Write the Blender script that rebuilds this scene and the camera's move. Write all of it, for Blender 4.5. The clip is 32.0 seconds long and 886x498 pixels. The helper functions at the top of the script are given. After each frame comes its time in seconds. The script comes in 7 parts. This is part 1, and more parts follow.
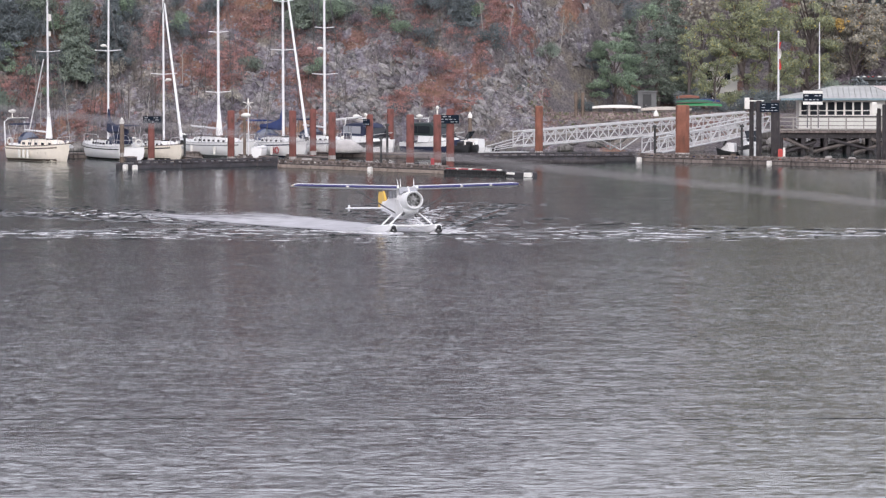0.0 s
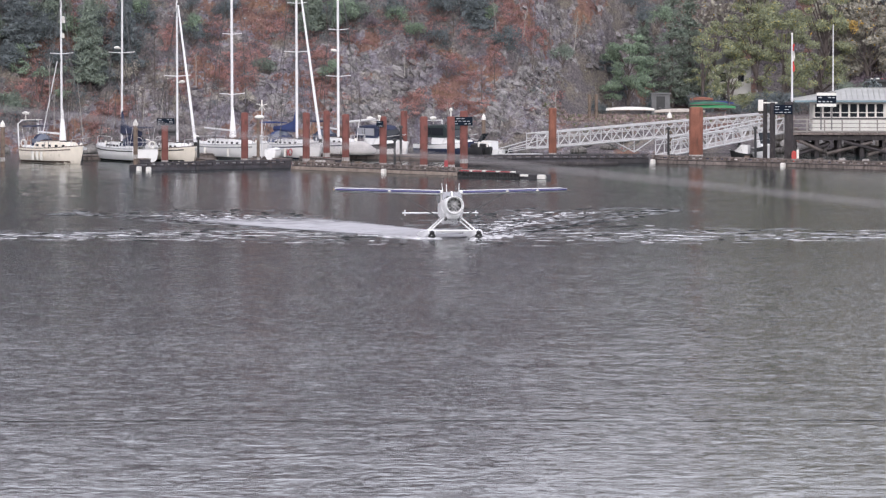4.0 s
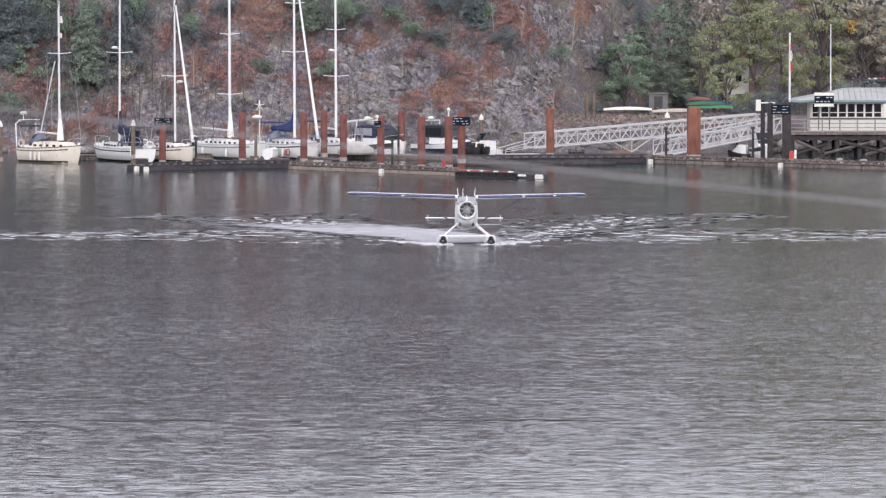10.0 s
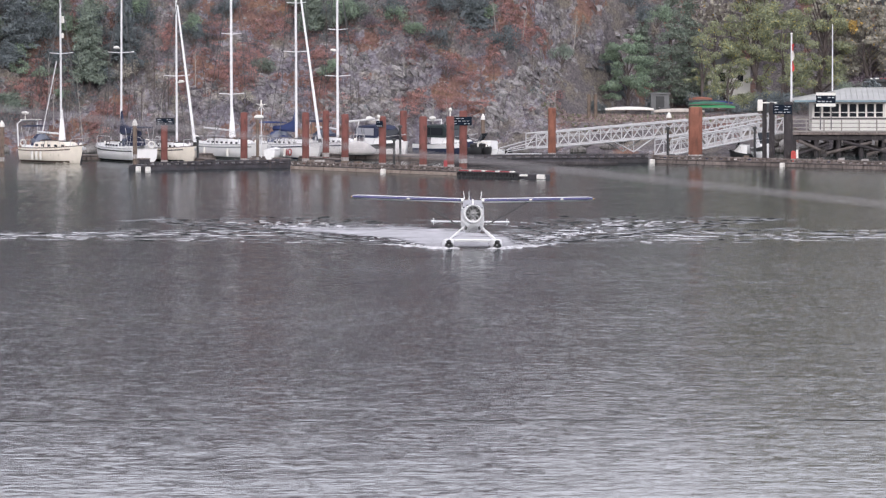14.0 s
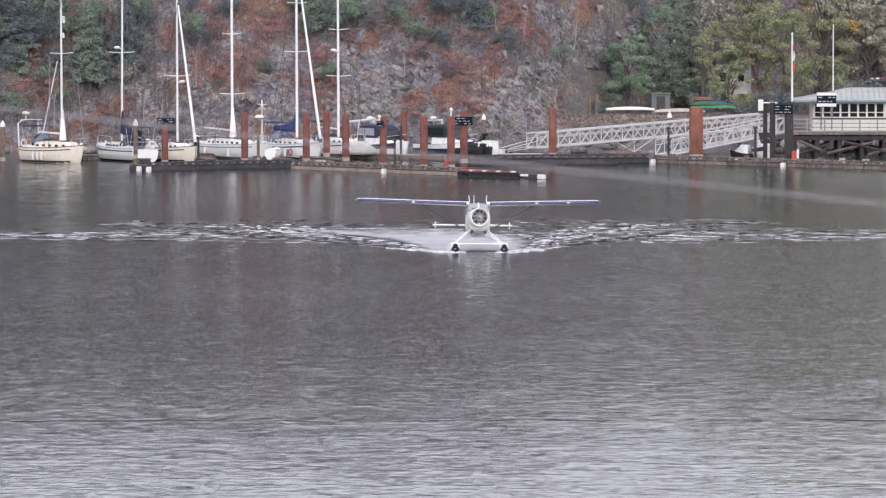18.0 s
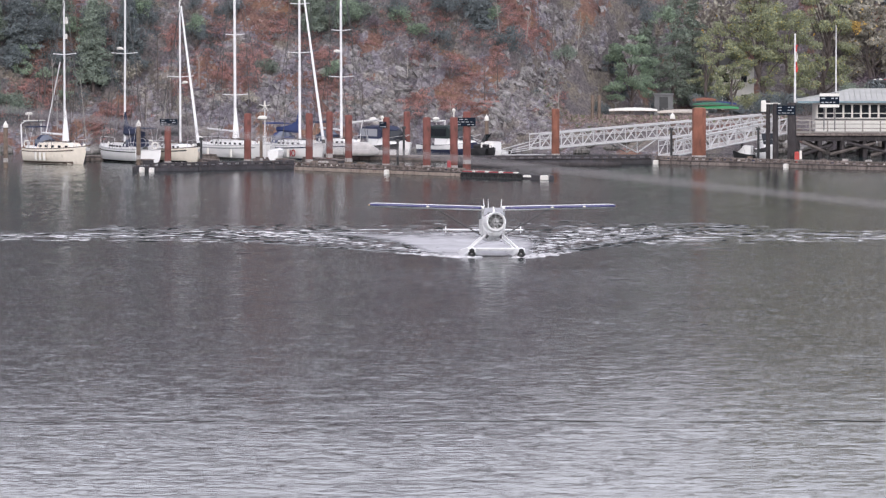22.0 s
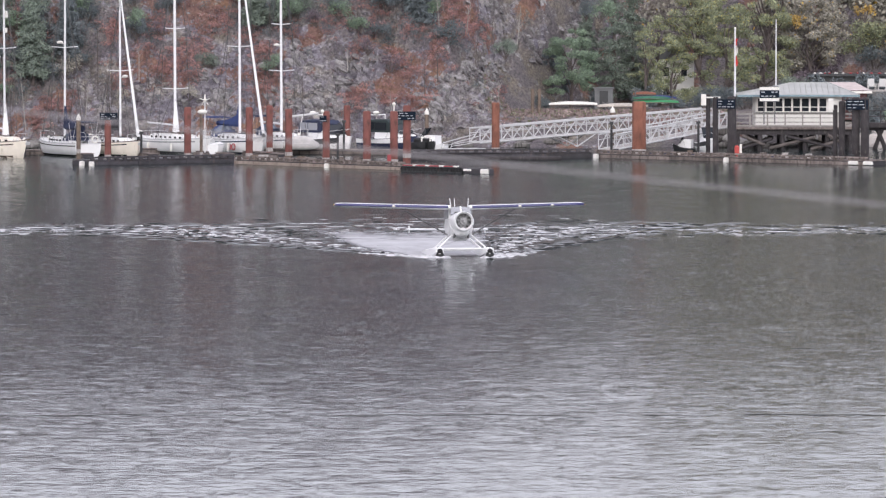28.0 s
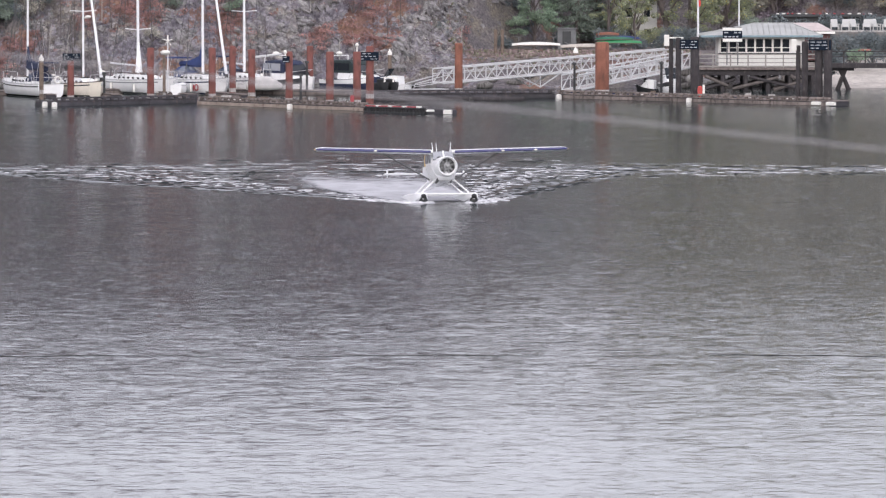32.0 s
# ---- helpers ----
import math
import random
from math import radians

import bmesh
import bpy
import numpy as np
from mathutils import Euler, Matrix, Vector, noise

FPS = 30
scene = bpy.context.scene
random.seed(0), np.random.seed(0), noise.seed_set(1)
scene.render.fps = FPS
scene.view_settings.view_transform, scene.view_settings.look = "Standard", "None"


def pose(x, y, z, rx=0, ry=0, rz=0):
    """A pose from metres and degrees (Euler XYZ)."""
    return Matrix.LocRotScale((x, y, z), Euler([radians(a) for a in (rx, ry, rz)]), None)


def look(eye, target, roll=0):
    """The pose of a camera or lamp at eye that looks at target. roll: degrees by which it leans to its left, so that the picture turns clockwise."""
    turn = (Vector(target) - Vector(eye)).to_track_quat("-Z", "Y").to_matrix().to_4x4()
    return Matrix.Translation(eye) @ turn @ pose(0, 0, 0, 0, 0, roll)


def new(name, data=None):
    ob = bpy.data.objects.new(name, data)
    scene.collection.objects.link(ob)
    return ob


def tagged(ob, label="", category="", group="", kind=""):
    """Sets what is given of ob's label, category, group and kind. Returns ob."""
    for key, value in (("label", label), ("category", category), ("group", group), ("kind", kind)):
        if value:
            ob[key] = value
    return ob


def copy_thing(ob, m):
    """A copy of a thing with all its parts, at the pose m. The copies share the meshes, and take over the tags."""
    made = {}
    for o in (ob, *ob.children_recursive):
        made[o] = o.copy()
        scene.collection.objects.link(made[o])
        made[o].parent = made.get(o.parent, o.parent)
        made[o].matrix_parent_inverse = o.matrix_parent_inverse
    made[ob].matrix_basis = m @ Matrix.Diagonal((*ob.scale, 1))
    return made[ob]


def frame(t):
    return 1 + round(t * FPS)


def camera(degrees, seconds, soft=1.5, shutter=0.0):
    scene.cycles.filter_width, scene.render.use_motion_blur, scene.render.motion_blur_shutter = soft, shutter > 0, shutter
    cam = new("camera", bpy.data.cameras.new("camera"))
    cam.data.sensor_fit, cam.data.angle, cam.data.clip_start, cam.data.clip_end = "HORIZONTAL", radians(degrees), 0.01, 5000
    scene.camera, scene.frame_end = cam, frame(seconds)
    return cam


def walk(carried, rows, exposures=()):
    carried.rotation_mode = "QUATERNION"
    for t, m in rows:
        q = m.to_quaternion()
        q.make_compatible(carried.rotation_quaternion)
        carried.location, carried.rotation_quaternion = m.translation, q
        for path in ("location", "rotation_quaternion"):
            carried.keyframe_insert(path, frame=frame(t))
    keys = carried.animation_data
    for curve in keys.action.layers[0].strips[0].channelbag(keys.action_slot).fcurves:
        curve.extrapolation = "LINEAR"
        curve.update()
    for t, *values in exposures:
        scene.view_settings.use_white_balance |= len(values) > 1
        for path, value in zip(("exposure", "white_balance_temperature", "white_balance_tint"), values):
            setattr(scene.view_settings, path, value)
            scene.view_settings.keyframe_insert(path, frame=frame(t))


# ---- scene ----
# ---------------------------------------------------------------- camera
EYE_Z = 20.26
cam = camera(6.4, 32.0, soft=1.3)
# a long lens focused on the far dock: the wire close before it melts into a soft band
cam.data.dof.use_dof = True
cam.data.dof.focus_distance = 540.0
cam.data.dof.aperture_fstop = 13.0
AIM = (
    (0, 87.5537, -0.0945), (0.5, 87.5732, -0.0445), (1, 87.5802, -0.0570), (1.5, 87.5794, -0.0632),
    (2, 87.5794, -0.0445), (2.5, 87.5788, -0.0382), (3, 87.5732, -0.0319), (3.5, 87.5670, 0.0056),
    (5.5, 87.5732, -0.0069), (6, 87.5732, -0.0069), (6.5, 87.5732, -0.0069), (7, 87.5843, -0.0125),
    (7.5, 87.5794, -0.0007), (8, 87.5788, 0.0049), (8.5, 87.5788, -0.0014), (9, 87.5725, -0.0132),
    (9.5, 87.5670, -0.0069), (10, 87.5677, -0.0132), (10.5, 87.5690, -0.0007), (11, 87.5670, -0.0007),
    (11.5, 87.5670, -0.0007), (12, 87.5670, -0.0007), (12.5, 87.5670, -0.0007), (13, 87.5670, -0.0069),
    (13.5, 87.5670, 0.0056), (14, 87.5670, -0.0007), (14.5, 87.5670, 0.0118), (16.5, 87.5642, 0.0160),
    (17, 87.5663, 0.0105), (17.5, 87.5670, 0.0063), (18, 87.5670, 0.0042), (18.5, 87.5670, -0.0041),
    (19, 87.5663, 0.0000), (19.5, 87.5663, 0.0056), (20, 87.5663, 0.0084), (20.5, 87.5670, 0.0056),
    (21, 87.5670, 0.0014), (21.5, 87.5684, -0.0007), (22, 87.5732, 0.0251), (22.5, 87.5794, 0.0097),
    (23, 87.5809, -0.0181), (23.5, 87.5794, -0.0007), (24, 87.5760, -0.0132), (24.5, 87.5794, -0.0062),
    (26.5, 87.5670, -0.0618), (27, 87.5482, -0.1028), (27.5, 87.5413, -0.1821), (27.6, 87.5377, -0.2166),
    (27.7, 87.5356, -0.2533), (27.8, 87.5336, -0.2901), (27.9, 87.5311, -0.3432), (28, 87.5288, -0.4081),
    (28.1, 87.5254, -0.4944), (28.2, 87.5172, -0.5639), (28.3, 87.5091, -0.6129), (28.4, 87.5029, -0.6578),
    (28.5, 87.5002, -0.6784), (29, 87.5023, -0.6638), (29.5, 87.5135, -0.6694), (30, 87.5016, -0.6784),
    (30.5, 87.4537, -0.6694), (30.6, 87.4274, -0.6660), (30.7, 87.3456, -0.6578), (30.8, 87.1945, -0.6497),
    (30.9, 87.0596, -0.6415), (31, 87.0449, -0.6423), (31.5, 87.0769, -0.6548), (32, 87.0991, -0.6756),
)
walk(cam, [(t, pose(0, 0, EYE_Z, rx, 0, rz)) for t, rx, rz in AIM],
     exposures=[(0.0, 0.0), (32.0, 0.0)])

# ---------------------------------------------------------------- overcast daylight
world = bpy.data.worlds.new("overcast_sky")
scene.world = world
world.use_nodes = True
wn = world.node_tree.nodes
wl = world.node_tree.links
wn.clear()
sky = wn.new("ShaderNodeTexSky")
sky.sky_type = 'NISHITA'
sky.sun_disc = False
sky.sun_elevation = radians(38)
sky.sun_rotation = radians(200)
sky.air_density, sky.dust_density, sky.ozone_density = 1.0, 3.0, 1.0
cloud = wn.new("ShaderNodeMix")
cloud.data_type = 'RGBA'
cloud.inputs[0].default_value = 0.82
cloud.inputs[7].default_value = (7.35, 7.13, 7.9, 1)
back = wn.new("ShaderNodeBackground")
back.inputs["Strength"].default_value = 0.2
wout = wn.new("ShaderNodeOutputWorld")
wl.new(sky.outputs[0], cloud.inputs[6])
wl.new(cloud.outputs[2], back.inputs["Color"])
wl.new(back.outputs[0], wout.inputs["Surface"])

sun_data = bpy.data.lights.new("sun", 'SUN')
sun_data.energy, sun_data.angle, sun_data.color = 1.2, radians(25), (1.0, 0.97, 0.95)
sun = new("sun", sun_data)
sun.matrix_world = look((120, -300, 260), (0, 600, 0))


# ---------------------------------------------------------------- materials
def shade(name, base, rough=0.6, metal=0.0, var=0.18, scale=2.0, fine=18.0, bump=0.15, stain=None, stain_at=0.6, per_piece=0.0, gloss=0.5):
    """A painted, wooden or metal surface: broad patches, fine grain, stains and relief."""
    m = bpy.data.materials.new(name)
    m.use_nodes = True
    nt = m.node_tree
    n, l = nt.nodes, nt.links
    b = n["Principled BSDF"]
    b.inputs["Roughness"].default_value = rough
    b.inputs["Metallic"].default_value = metal
    b.inputs["Specular IOR Level"].default_value = gloss
    tc = n.new("ShaderNodeTexCoord")
    big = n.new("ShaderNodeTexNoise")
    big.inputs["Scale"].default_value = scale
    big.inputs["Detail"].default_value = 5
    small = n.new("ShaderNodeTexNoise")
    small.inputs["Scale"].default_value = fine
    small.inputs["Detail"].default_value = 4
    l.new(tc.outputs["Object"], big.inputs["Vector"])
    l.new(tc.outputs["Object"], small.inputs["Vector"])
    add = n.new("ShaderNodeMath")
    add.operation = 'MULTIPLY_ADD'
    add.inputs[1].default_value = 0.45
    l.new(small.outputs["Fac"], add.inputs[0])
    l.new(big.outputs["Fac"], add.inputs[2])
    ramp = n.new("ShaderNodeValToRGB")
    ramp.color_ramp.elements[0].position = 0.5
    ramp.color_ramp.elements[1].position = 0.95
    lo = [max(0.0, c * (1 - var)) for c in base]
    hi = [min(1.0, c * (1 + var)) for c in base]
    ramp.color_ramp.elements[0].color = (*lo, 1)
    ramp.color_ramp.elements[1].color = (*hi, 1)
    l.new(add.outputs[0], ramp.inputs[0])
    col = ramp.outputs[0]
    if stain:
        st = n.new("ShaderNodeTexNoise")
        st.inputs["Scale"].default_value = scale * 2.3
        st.inputs["Detail"].default_value = 6
        mp = n.new("ShaderNodeMapping")
        mp.inputs["Scale"].default_value = (1.6, 1.6, 0.45)
        l.new(tc.outputs["Object"], mp.inputs["Vector"])
        l.new(mp.outputs[0], st.inputs["Vector"])
        sr = n.new("ShaderNodeValToRGB")
        sr.color_ramp.elements[0].position = stain_at - 0.08
        sr.color_ramp.elements[1].position = stain_at + 0.12
        l.new(st.outputs["Fac"], sr.inputs[0])
        mx = n.new("ShaderNodeMix")
        mx.data_type = 'RGBA'
        l.new(sr.outputs[0], mx.inputs[0])
        l.new(col, mx.inputs[6])
        mx.inputs[7].default_value = (*stain, 1)
        col = mx.outputs[2]
    if per_piece:
        oi = n.new("ShaderNodeObjectInfo")
        hs = n.new("ShaderNodeHueSaturation")
        rng = n.new("ShaderNodeMapRange")
        rng.inputs[3].default_value = 1 - per_piece
        rng.inputs[4].default_value = 1 + per_piece
        l.new(oi.outputs["Random"], rng.inputs[0])
        l.new(rng.outputs[0], hs.inputs["Value"])
        l.new(col, hs.inputs["Color"])
        col = hs.outputs[0]
    l.new(col, b.inputs["Base Color"])
    if bump:
        bp = n.new("ShaderNodeBump")
        bp.inputs["Strength"].default_value = bump
        bp.inputs["Distance"].default_value = 0.03
        l.new(add.outputs[0], bp.inputs["Height"])
        l.new(bp.outputs[0], b.inputs["Normal"])
    return m


def foliage(name, dark, light, accent=None, amount=0.15):
    """Leaves: every clump has its own tone, some of them the accent colour; added blue paints distant haze into all."""
    dark, light = ((c[0], c[1], 1.22 * c[2] + 0.016) for c in (dark, light))
    m = bpy.data.materials.new(name)
    m.use_nodes = True
    n, l = m.node_tree.nodes, m.node_tree.links
    b = n["Principled BSDF"]
    b.inputs["Roughness"].default_value = 0.8
    b.inputs["Specular IOR Level"].default_value = 0.08
    g = n.new("ShaderNodeNewGeometry")
    r = n.new("ShaderNodeValToRGB")
    r.color_ramp.elements[0].color = (*dark, 1)
    r.color_ramp.elements[1].color = (*light, 1)
    l.new(g.outputs["Random Per Island"], r.inputs[0])
    if accent:
        r.color_ramp.elements[1].position = 1 - amount - 0.02
        e = r.color_ramp.elements.new(1 - amount + 0.02)
        e.color = (*accent, 1)
    tc = n.new("ShaderNodeTexCoord")
    nz = n.new("ShaderNodeTexNoise")
    nz.inputs["Scale"].default_value = 0.8
    l.new(tc.outputs["Object"], nz.inputs["Vector"])
    hs = n.new("ShaderNodeHueSaturation")
    mr = n.new("ShaderNodeMapRange")
    mr.inputs[1].default_value, mr.inputs[2].default_value = 0.3, 0.7
    mr.inputs[3].default_value, mr.inputs[4].default_value = 0.68, 1.42
    l.new(nz.outputs["Fac"], mr.inputs[0])
    l.new(mr.outputs[0], hs.inputs["Value"])
    l.new(r.outputs[0], hs.inputs["Color"])
    l.new(hs.outputs[0], b.inputs["Base Color"])
    return m


def water_material():
    """Wind-ruffled harbour water: the ripples tilt the surface at three scales."""
    m = bpy.data.materials.new("harbour_water")
    m.use_nodes = True
    n, l = m.node_tree.nodes, m.node_tree.links
    b = n["Principled BSDF"]
    b.inputs["Base Color"].default_value = (0.024, 0.038, 0.04, 1)
    b.inputs["Roughness"].default_value = 0.08
    b.inputs["IOR"].default_value = 1.33
    b.inputs["Specular Tint"].default_value = (1.0, 0.995, 0.96, 1)
    g = n.new("ShaderNodeTexCoord")

    def tilt(sx, sy, amp, det, turn):
        mp = n.new("ShaderNodeMapping")
        mp.inputs["Scale"].default_value = (sx, sy, 1)
        mp.inputs["Rotation"].default_value = (0, 0, radians(turn))
        l.new(g.outputs["Object"], mp.inputs["Vector"])
        t = n.new("ShaderNodeTexNoise")
        t.inputs["Scale"].default_value = 1.0
        t.inputs["Detail"].default_value = det
        t.inputs["Roughness"].default_value = 0.6
        l.new(mp.outputs[0], t.inputs["Vector"])
        c = n.new("ShaderNodeVectorMath")
        c.operation = 'MULTIPLY_ADD'
        c.inputs[1].default_value = (amp * WATER_CROSS, amp, 0)
        c.inputs[2].default_value = (-amp * WATER_CROSS * 0.5, -amp * (0.5 + WATER_LEAN), 0)
        l.new(t.outputs["Color"], c.inputs[0])
        return c.outputs[0]

    total = None
    for row in WATER_WAVES:
        v = tilt(*row)
        if total is None:
            total = v
        else:
            q = n.new("ShaderNodeVectorMath")
            q.operation = 'ADD'
            l.new(total, q.inputs[0])
            l.new(v, q.inputs[1])
            total = q.outputs[0]
    # calm and ruffled patches
    pm = n.new("ShaderNodeMapping")
    pm.inputs["Scale"].default_value = (0.02, 0.035, 1)
    l.new(g.outputs["Object"], pm.inputs["Vector"])
    pt = n.new("ShaderNodeTexNoise")
    pt.inputs["Scale"].default_value = 1.0
    pt.inputs["Detail"].default_value = 4
    l.new(pm.outputs[0], pt.inputs["Vector"])
    pr = n.new("ShaderNodeMapRange")
    pr.inputs[1].default_value, pr.inputs[2].default_value = 0.35, 0.65
    pr.inputs[3].default_value, pr.inputs[4].default_value = 0.87, 1.1
    l.new(pt.outputs["Fac"], pr.inputs[0])
    # the wind reaches the open water, less the lee of the hill
    sp = n.new("ShaderNodeSeparateXYZ")
    l.new(g.outputs["Object"], sp.inputs[0])
    lee = n.new("ShaderNodeValToRGB")
    far = n.new("ShaderNodeMapRange")
    far.inputs[1].default_value, far.inputs[2].default_value = 250.0, 650.0
    l.new(sp.outputs["Y"], far.inputs[0])
    l.new(far.outputs[0], lee.inputs[0])
    while len(lee.color_ramp.elements) < len(WATER_LEE):
        lee.color_ramp.elements.new(0.5)
    for e, (p, v) in zip(lee.color_ramp.elements, WATER_LEE):
        e.position, e.color = p, (v, v, v, 1)
    st = n.new("ShaderNodeMath")
    st.operation = 'MULTIPLY'
    l.new(pr.outputs[0], st.inputs[0])
    l.new(lee.outputs[0], st.inputs[1])
    sc = n.new("ShaderNodeVectorMath")
    sc.operation = 'SCALE'
    l.new(total, sc.inputs[0])
    l.new(st.outputs[0], sc.inputs["Scale"])
    # tilts the normals to the near shore by distance, to brighten the mirrored water
    sky_tilt = n.new("ShaderNodeValToRGB")
    l.new(far.outputs[0], sky_tilt.inputs[0])
    while len(sky_tilt.color_ramp.elements) < len(WATER_SKY_TILT):
        sky_tilt.color_ramp.elements.new(0.5)
    for e, (p, v) in zip(sky_tilt.color_ramp.elements, WATER_SKY_TILT):
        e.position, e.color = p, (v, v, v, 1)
    # the tilt is scaled by distance and fades out towards the docks
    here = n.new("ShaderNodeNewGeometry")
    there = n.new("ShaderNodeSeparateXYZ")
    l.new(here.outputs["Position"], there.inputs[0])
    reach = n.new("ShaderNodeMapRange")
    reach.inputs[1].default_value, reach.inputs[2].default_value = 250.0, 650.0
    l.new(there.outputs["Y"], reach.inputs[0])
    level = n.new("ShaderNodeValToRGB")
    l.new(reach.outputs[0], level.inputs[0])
    while len(level.color_ramp.elements) < len(WATER_TILT_SHARE):
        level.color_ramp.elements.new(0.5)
    for e, (p, v) in zip(level.color_ramp.elements, WATER_TILT_SHARE):
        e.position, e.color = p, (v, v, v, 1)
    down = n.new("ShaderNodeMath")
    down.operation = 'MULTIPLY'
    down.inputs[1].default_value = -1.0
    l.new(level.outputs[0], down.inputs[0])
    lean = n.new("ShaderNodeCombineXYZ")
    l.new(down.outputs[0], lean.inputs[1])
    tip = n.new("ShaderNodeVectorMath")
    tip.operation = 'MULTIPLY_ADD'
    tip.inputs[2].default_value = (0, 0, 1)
    l.new(sky_tilt.outputs[0], tip.inputs[0])
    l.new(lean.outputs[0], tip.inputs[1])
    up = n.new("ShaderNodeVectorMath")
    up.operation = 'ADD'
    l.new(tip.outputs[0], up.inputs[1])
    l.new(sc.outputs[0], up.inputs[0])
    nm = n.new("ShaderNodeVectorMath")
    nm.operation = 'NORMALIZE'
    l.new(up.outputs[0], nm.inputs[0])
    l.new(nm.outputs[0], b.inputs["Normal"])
    return m


# cycles a metre along and across the crests, steepness, detail, turn of the crests
WATER_WAVES = ((0.06, 0.3, 0.035, 3, 2), (0.36, 1.9, 0.11, 3, -1), (0.85, 3.6, 0.26, 4, 1), (2.1, 8.0, 0.42, 3, 1))
# constant tilt of every ripple layer to mirror more sky, here none
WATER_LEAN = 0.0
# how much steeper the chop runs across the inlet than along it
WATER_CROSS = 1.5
# sky brightness put in as normal tilt, strongest inside the drift line
WATER_SKY_TILT = ((0.0, 0.0295), (0.12, 0.0275), (0.2, 0.0235), (0.27, 0.0176), (0.35, 0.0165), (0.44, 0.018), (0.54, 0.0205), (1.0, 0.0225))
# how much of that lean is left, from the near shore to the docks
WATER_TILT_SHARE = ((0.0, 0.8), (0.42, 0.8), (0.5, 1.0), (0.81, 1.0), (0.96, 0.25))
# how rough the water lies, from the near shore to the lee of the hill
WATER_LEE = ((0.0, 0.34), (0.09, 0.42), (0.2, 0.46), (0.28, 0.45), (0.38, 0.48), (0.5, 0.56), (0.63, 0.68), (0.8, 0.7), (1.0, 0.7))


def cliff_material():
    m = bpy.data.materials.new("hillside")
    m.use_nodes = True
    n, l = m.node_tree.nodes, m.node_tree.links
    b = n["Principled BSDF"]
    b.inputs["Roughness"].default_value = 0.9
    b.inputs["Specular IOR Level"].default_value = 0.2
    tc = n.new("ShaderNodeTexCoord")

    def noise_tex(scale, detail=6, rough=0.6, stretch=(1, 1, 1), kind=None):
        mp = n.new("ShaderNodeMapping")
        mp.inputs["Scale"].default_value = stretch
        mp.inputs["Rotation"].default_value = (0.3, 0.5, 0.2)
        l.new(tc.outputs["Object"], mp.inputs["Vector"])
        t = n.new("ShaderNodeTexVoronoi" if kind else "ShaderNodeTexNoise")
        t.inputs["Scale"].default_value = scale
        if kind:
            t.feature = kind
        else:
            t.inputs["Detail"].default_value = detail
            t.inputs["Roughness"].default_value = rough
        l.new(mp.outputs[0], t.inputs["Vector"])
        return t.outputs[0]

    def ramp(src, stops):
        r = n.new("ShaderNodeValToRGB")
        while len(r.color_ramp.elements) < len(stops):
            r.color_ramp.elements.new(0.5)
        # blue is raised to paint distant haze into the hill's colours
        for e, (p, c) in zip(r.color_ramp.elements, stops):
            e.position, e.color = p, (c[0], c[1], min(1.0, c[2] * 1.07), 1)
        l.new(src, r.inputs[0])
        return r.outputs[0]

    def mix(f, a, c):
        x = n.new("ShaderNodeMix")
        x.data_type = 'RGBA'
        l.new(f, x.inputs[0])
        l.new(a, x.inputs[6])
        l.new(c, x.inputs[7])
        return x.outputs[2]

    rock = ramp(noise_tex(1.9, 9, 0.72, (1, 1, 1.2)), [(0.3, (0.14, 0.128, 0.136)), (0.45, (0.28, 0.26, 0.272)), (0.57, (0.4, 0.38, 0.385)), (0.7, (0.58, 0.56, 0.53))])
    crack = ramp(noise_tex(1.1, 9, 0.75, (0.7, 1.0, 1.5)), [(0.4, (0.3, 0.29, 0.3)), (0.5, (1, 1, 1)), (0.62, (0.75, 0.74, 0.74)), (0.7, (1, 1, 1))])
    mul = n.new("ShaderNodeMix")
    mul.data_type, mul.blend_type = 'RGBA', 'MULTIPLY'
    mul.inputs[0].default_value = 0.8
    l.new(rock, mul.inputs[6])
    l.new(crack, mul.inputs[7])
    rust = ramp(noise_tex(4.0, 5), [(0.3, (0.16, 0.105, 0.088)), (0.55, (0.28, 0.172, 0.136)), (0.8, (0.37, 0.25, 0.2))])
    scrub = ramp(noise_tex(5.0, 5), [(0.3, (0.1, 0.093, 0.09)), (0.5, (0.2, 0.182, 0.175)), (0.75, (0.33, 0.298, 0.27))])
    vc = n.new("ShaderNodeVertexColor")
    vc.layer_name = "cover"
    sep = n.new("ShaderNodeSeparateColor")
    l.new(vc.outputs[0], sep.inputs[0])
    edge = noise_tex(2.2, 6, 0.7)

    def cover(ch):
        a = n.new("ShaderNodeMath")
        a.operation = 'ADD'
        l.new(sep.outputs[ch], a.inputs[0])
        l.new(edge, a.inputs[1])
        return ramp(a.outputs[0], [(0.93, (0, 0, 0)), (1.0, (1, 1, 1))])

    c1 = mix(cover(0), mul.outputs[2], rust)
    c2 = mix(cover(1), c1, scrub)
    # broad random darker and paler stretches of the slope
    broad = ramp(noise_tex(0.33, 4, 0.6, (1, 1, 1.6)), [(0.34, (0.74, 0.73, 0.73)), (0.5, (1, 1, 0.95)), (0.66, (1.22, 1.2, 1.13))])
    wet = n.new("ShaderNodeMix")
    wet.data_type, wet.blend_type = 'RGBA', 'MULTIPLY'
    wet.inputs[0].default_value = 1.0
    l.new(c2, wet.inputs[6])
    l.new(broad, wet.inputs[7])
    l.new(wet.outputs[2], b.inputs["Base Color"])
    bp = n.new("ShaderNodeBump")
    bp.inputs["Strength"].default_value = 0.9
    bp.inputs["Distance"].default_value = 0.5
    l.new(noise_tex(2.5, 8, 0.7), bp.inputs["Height"])
    l.new(bp.outputs[0], b.inputs["Normal"])
    return m


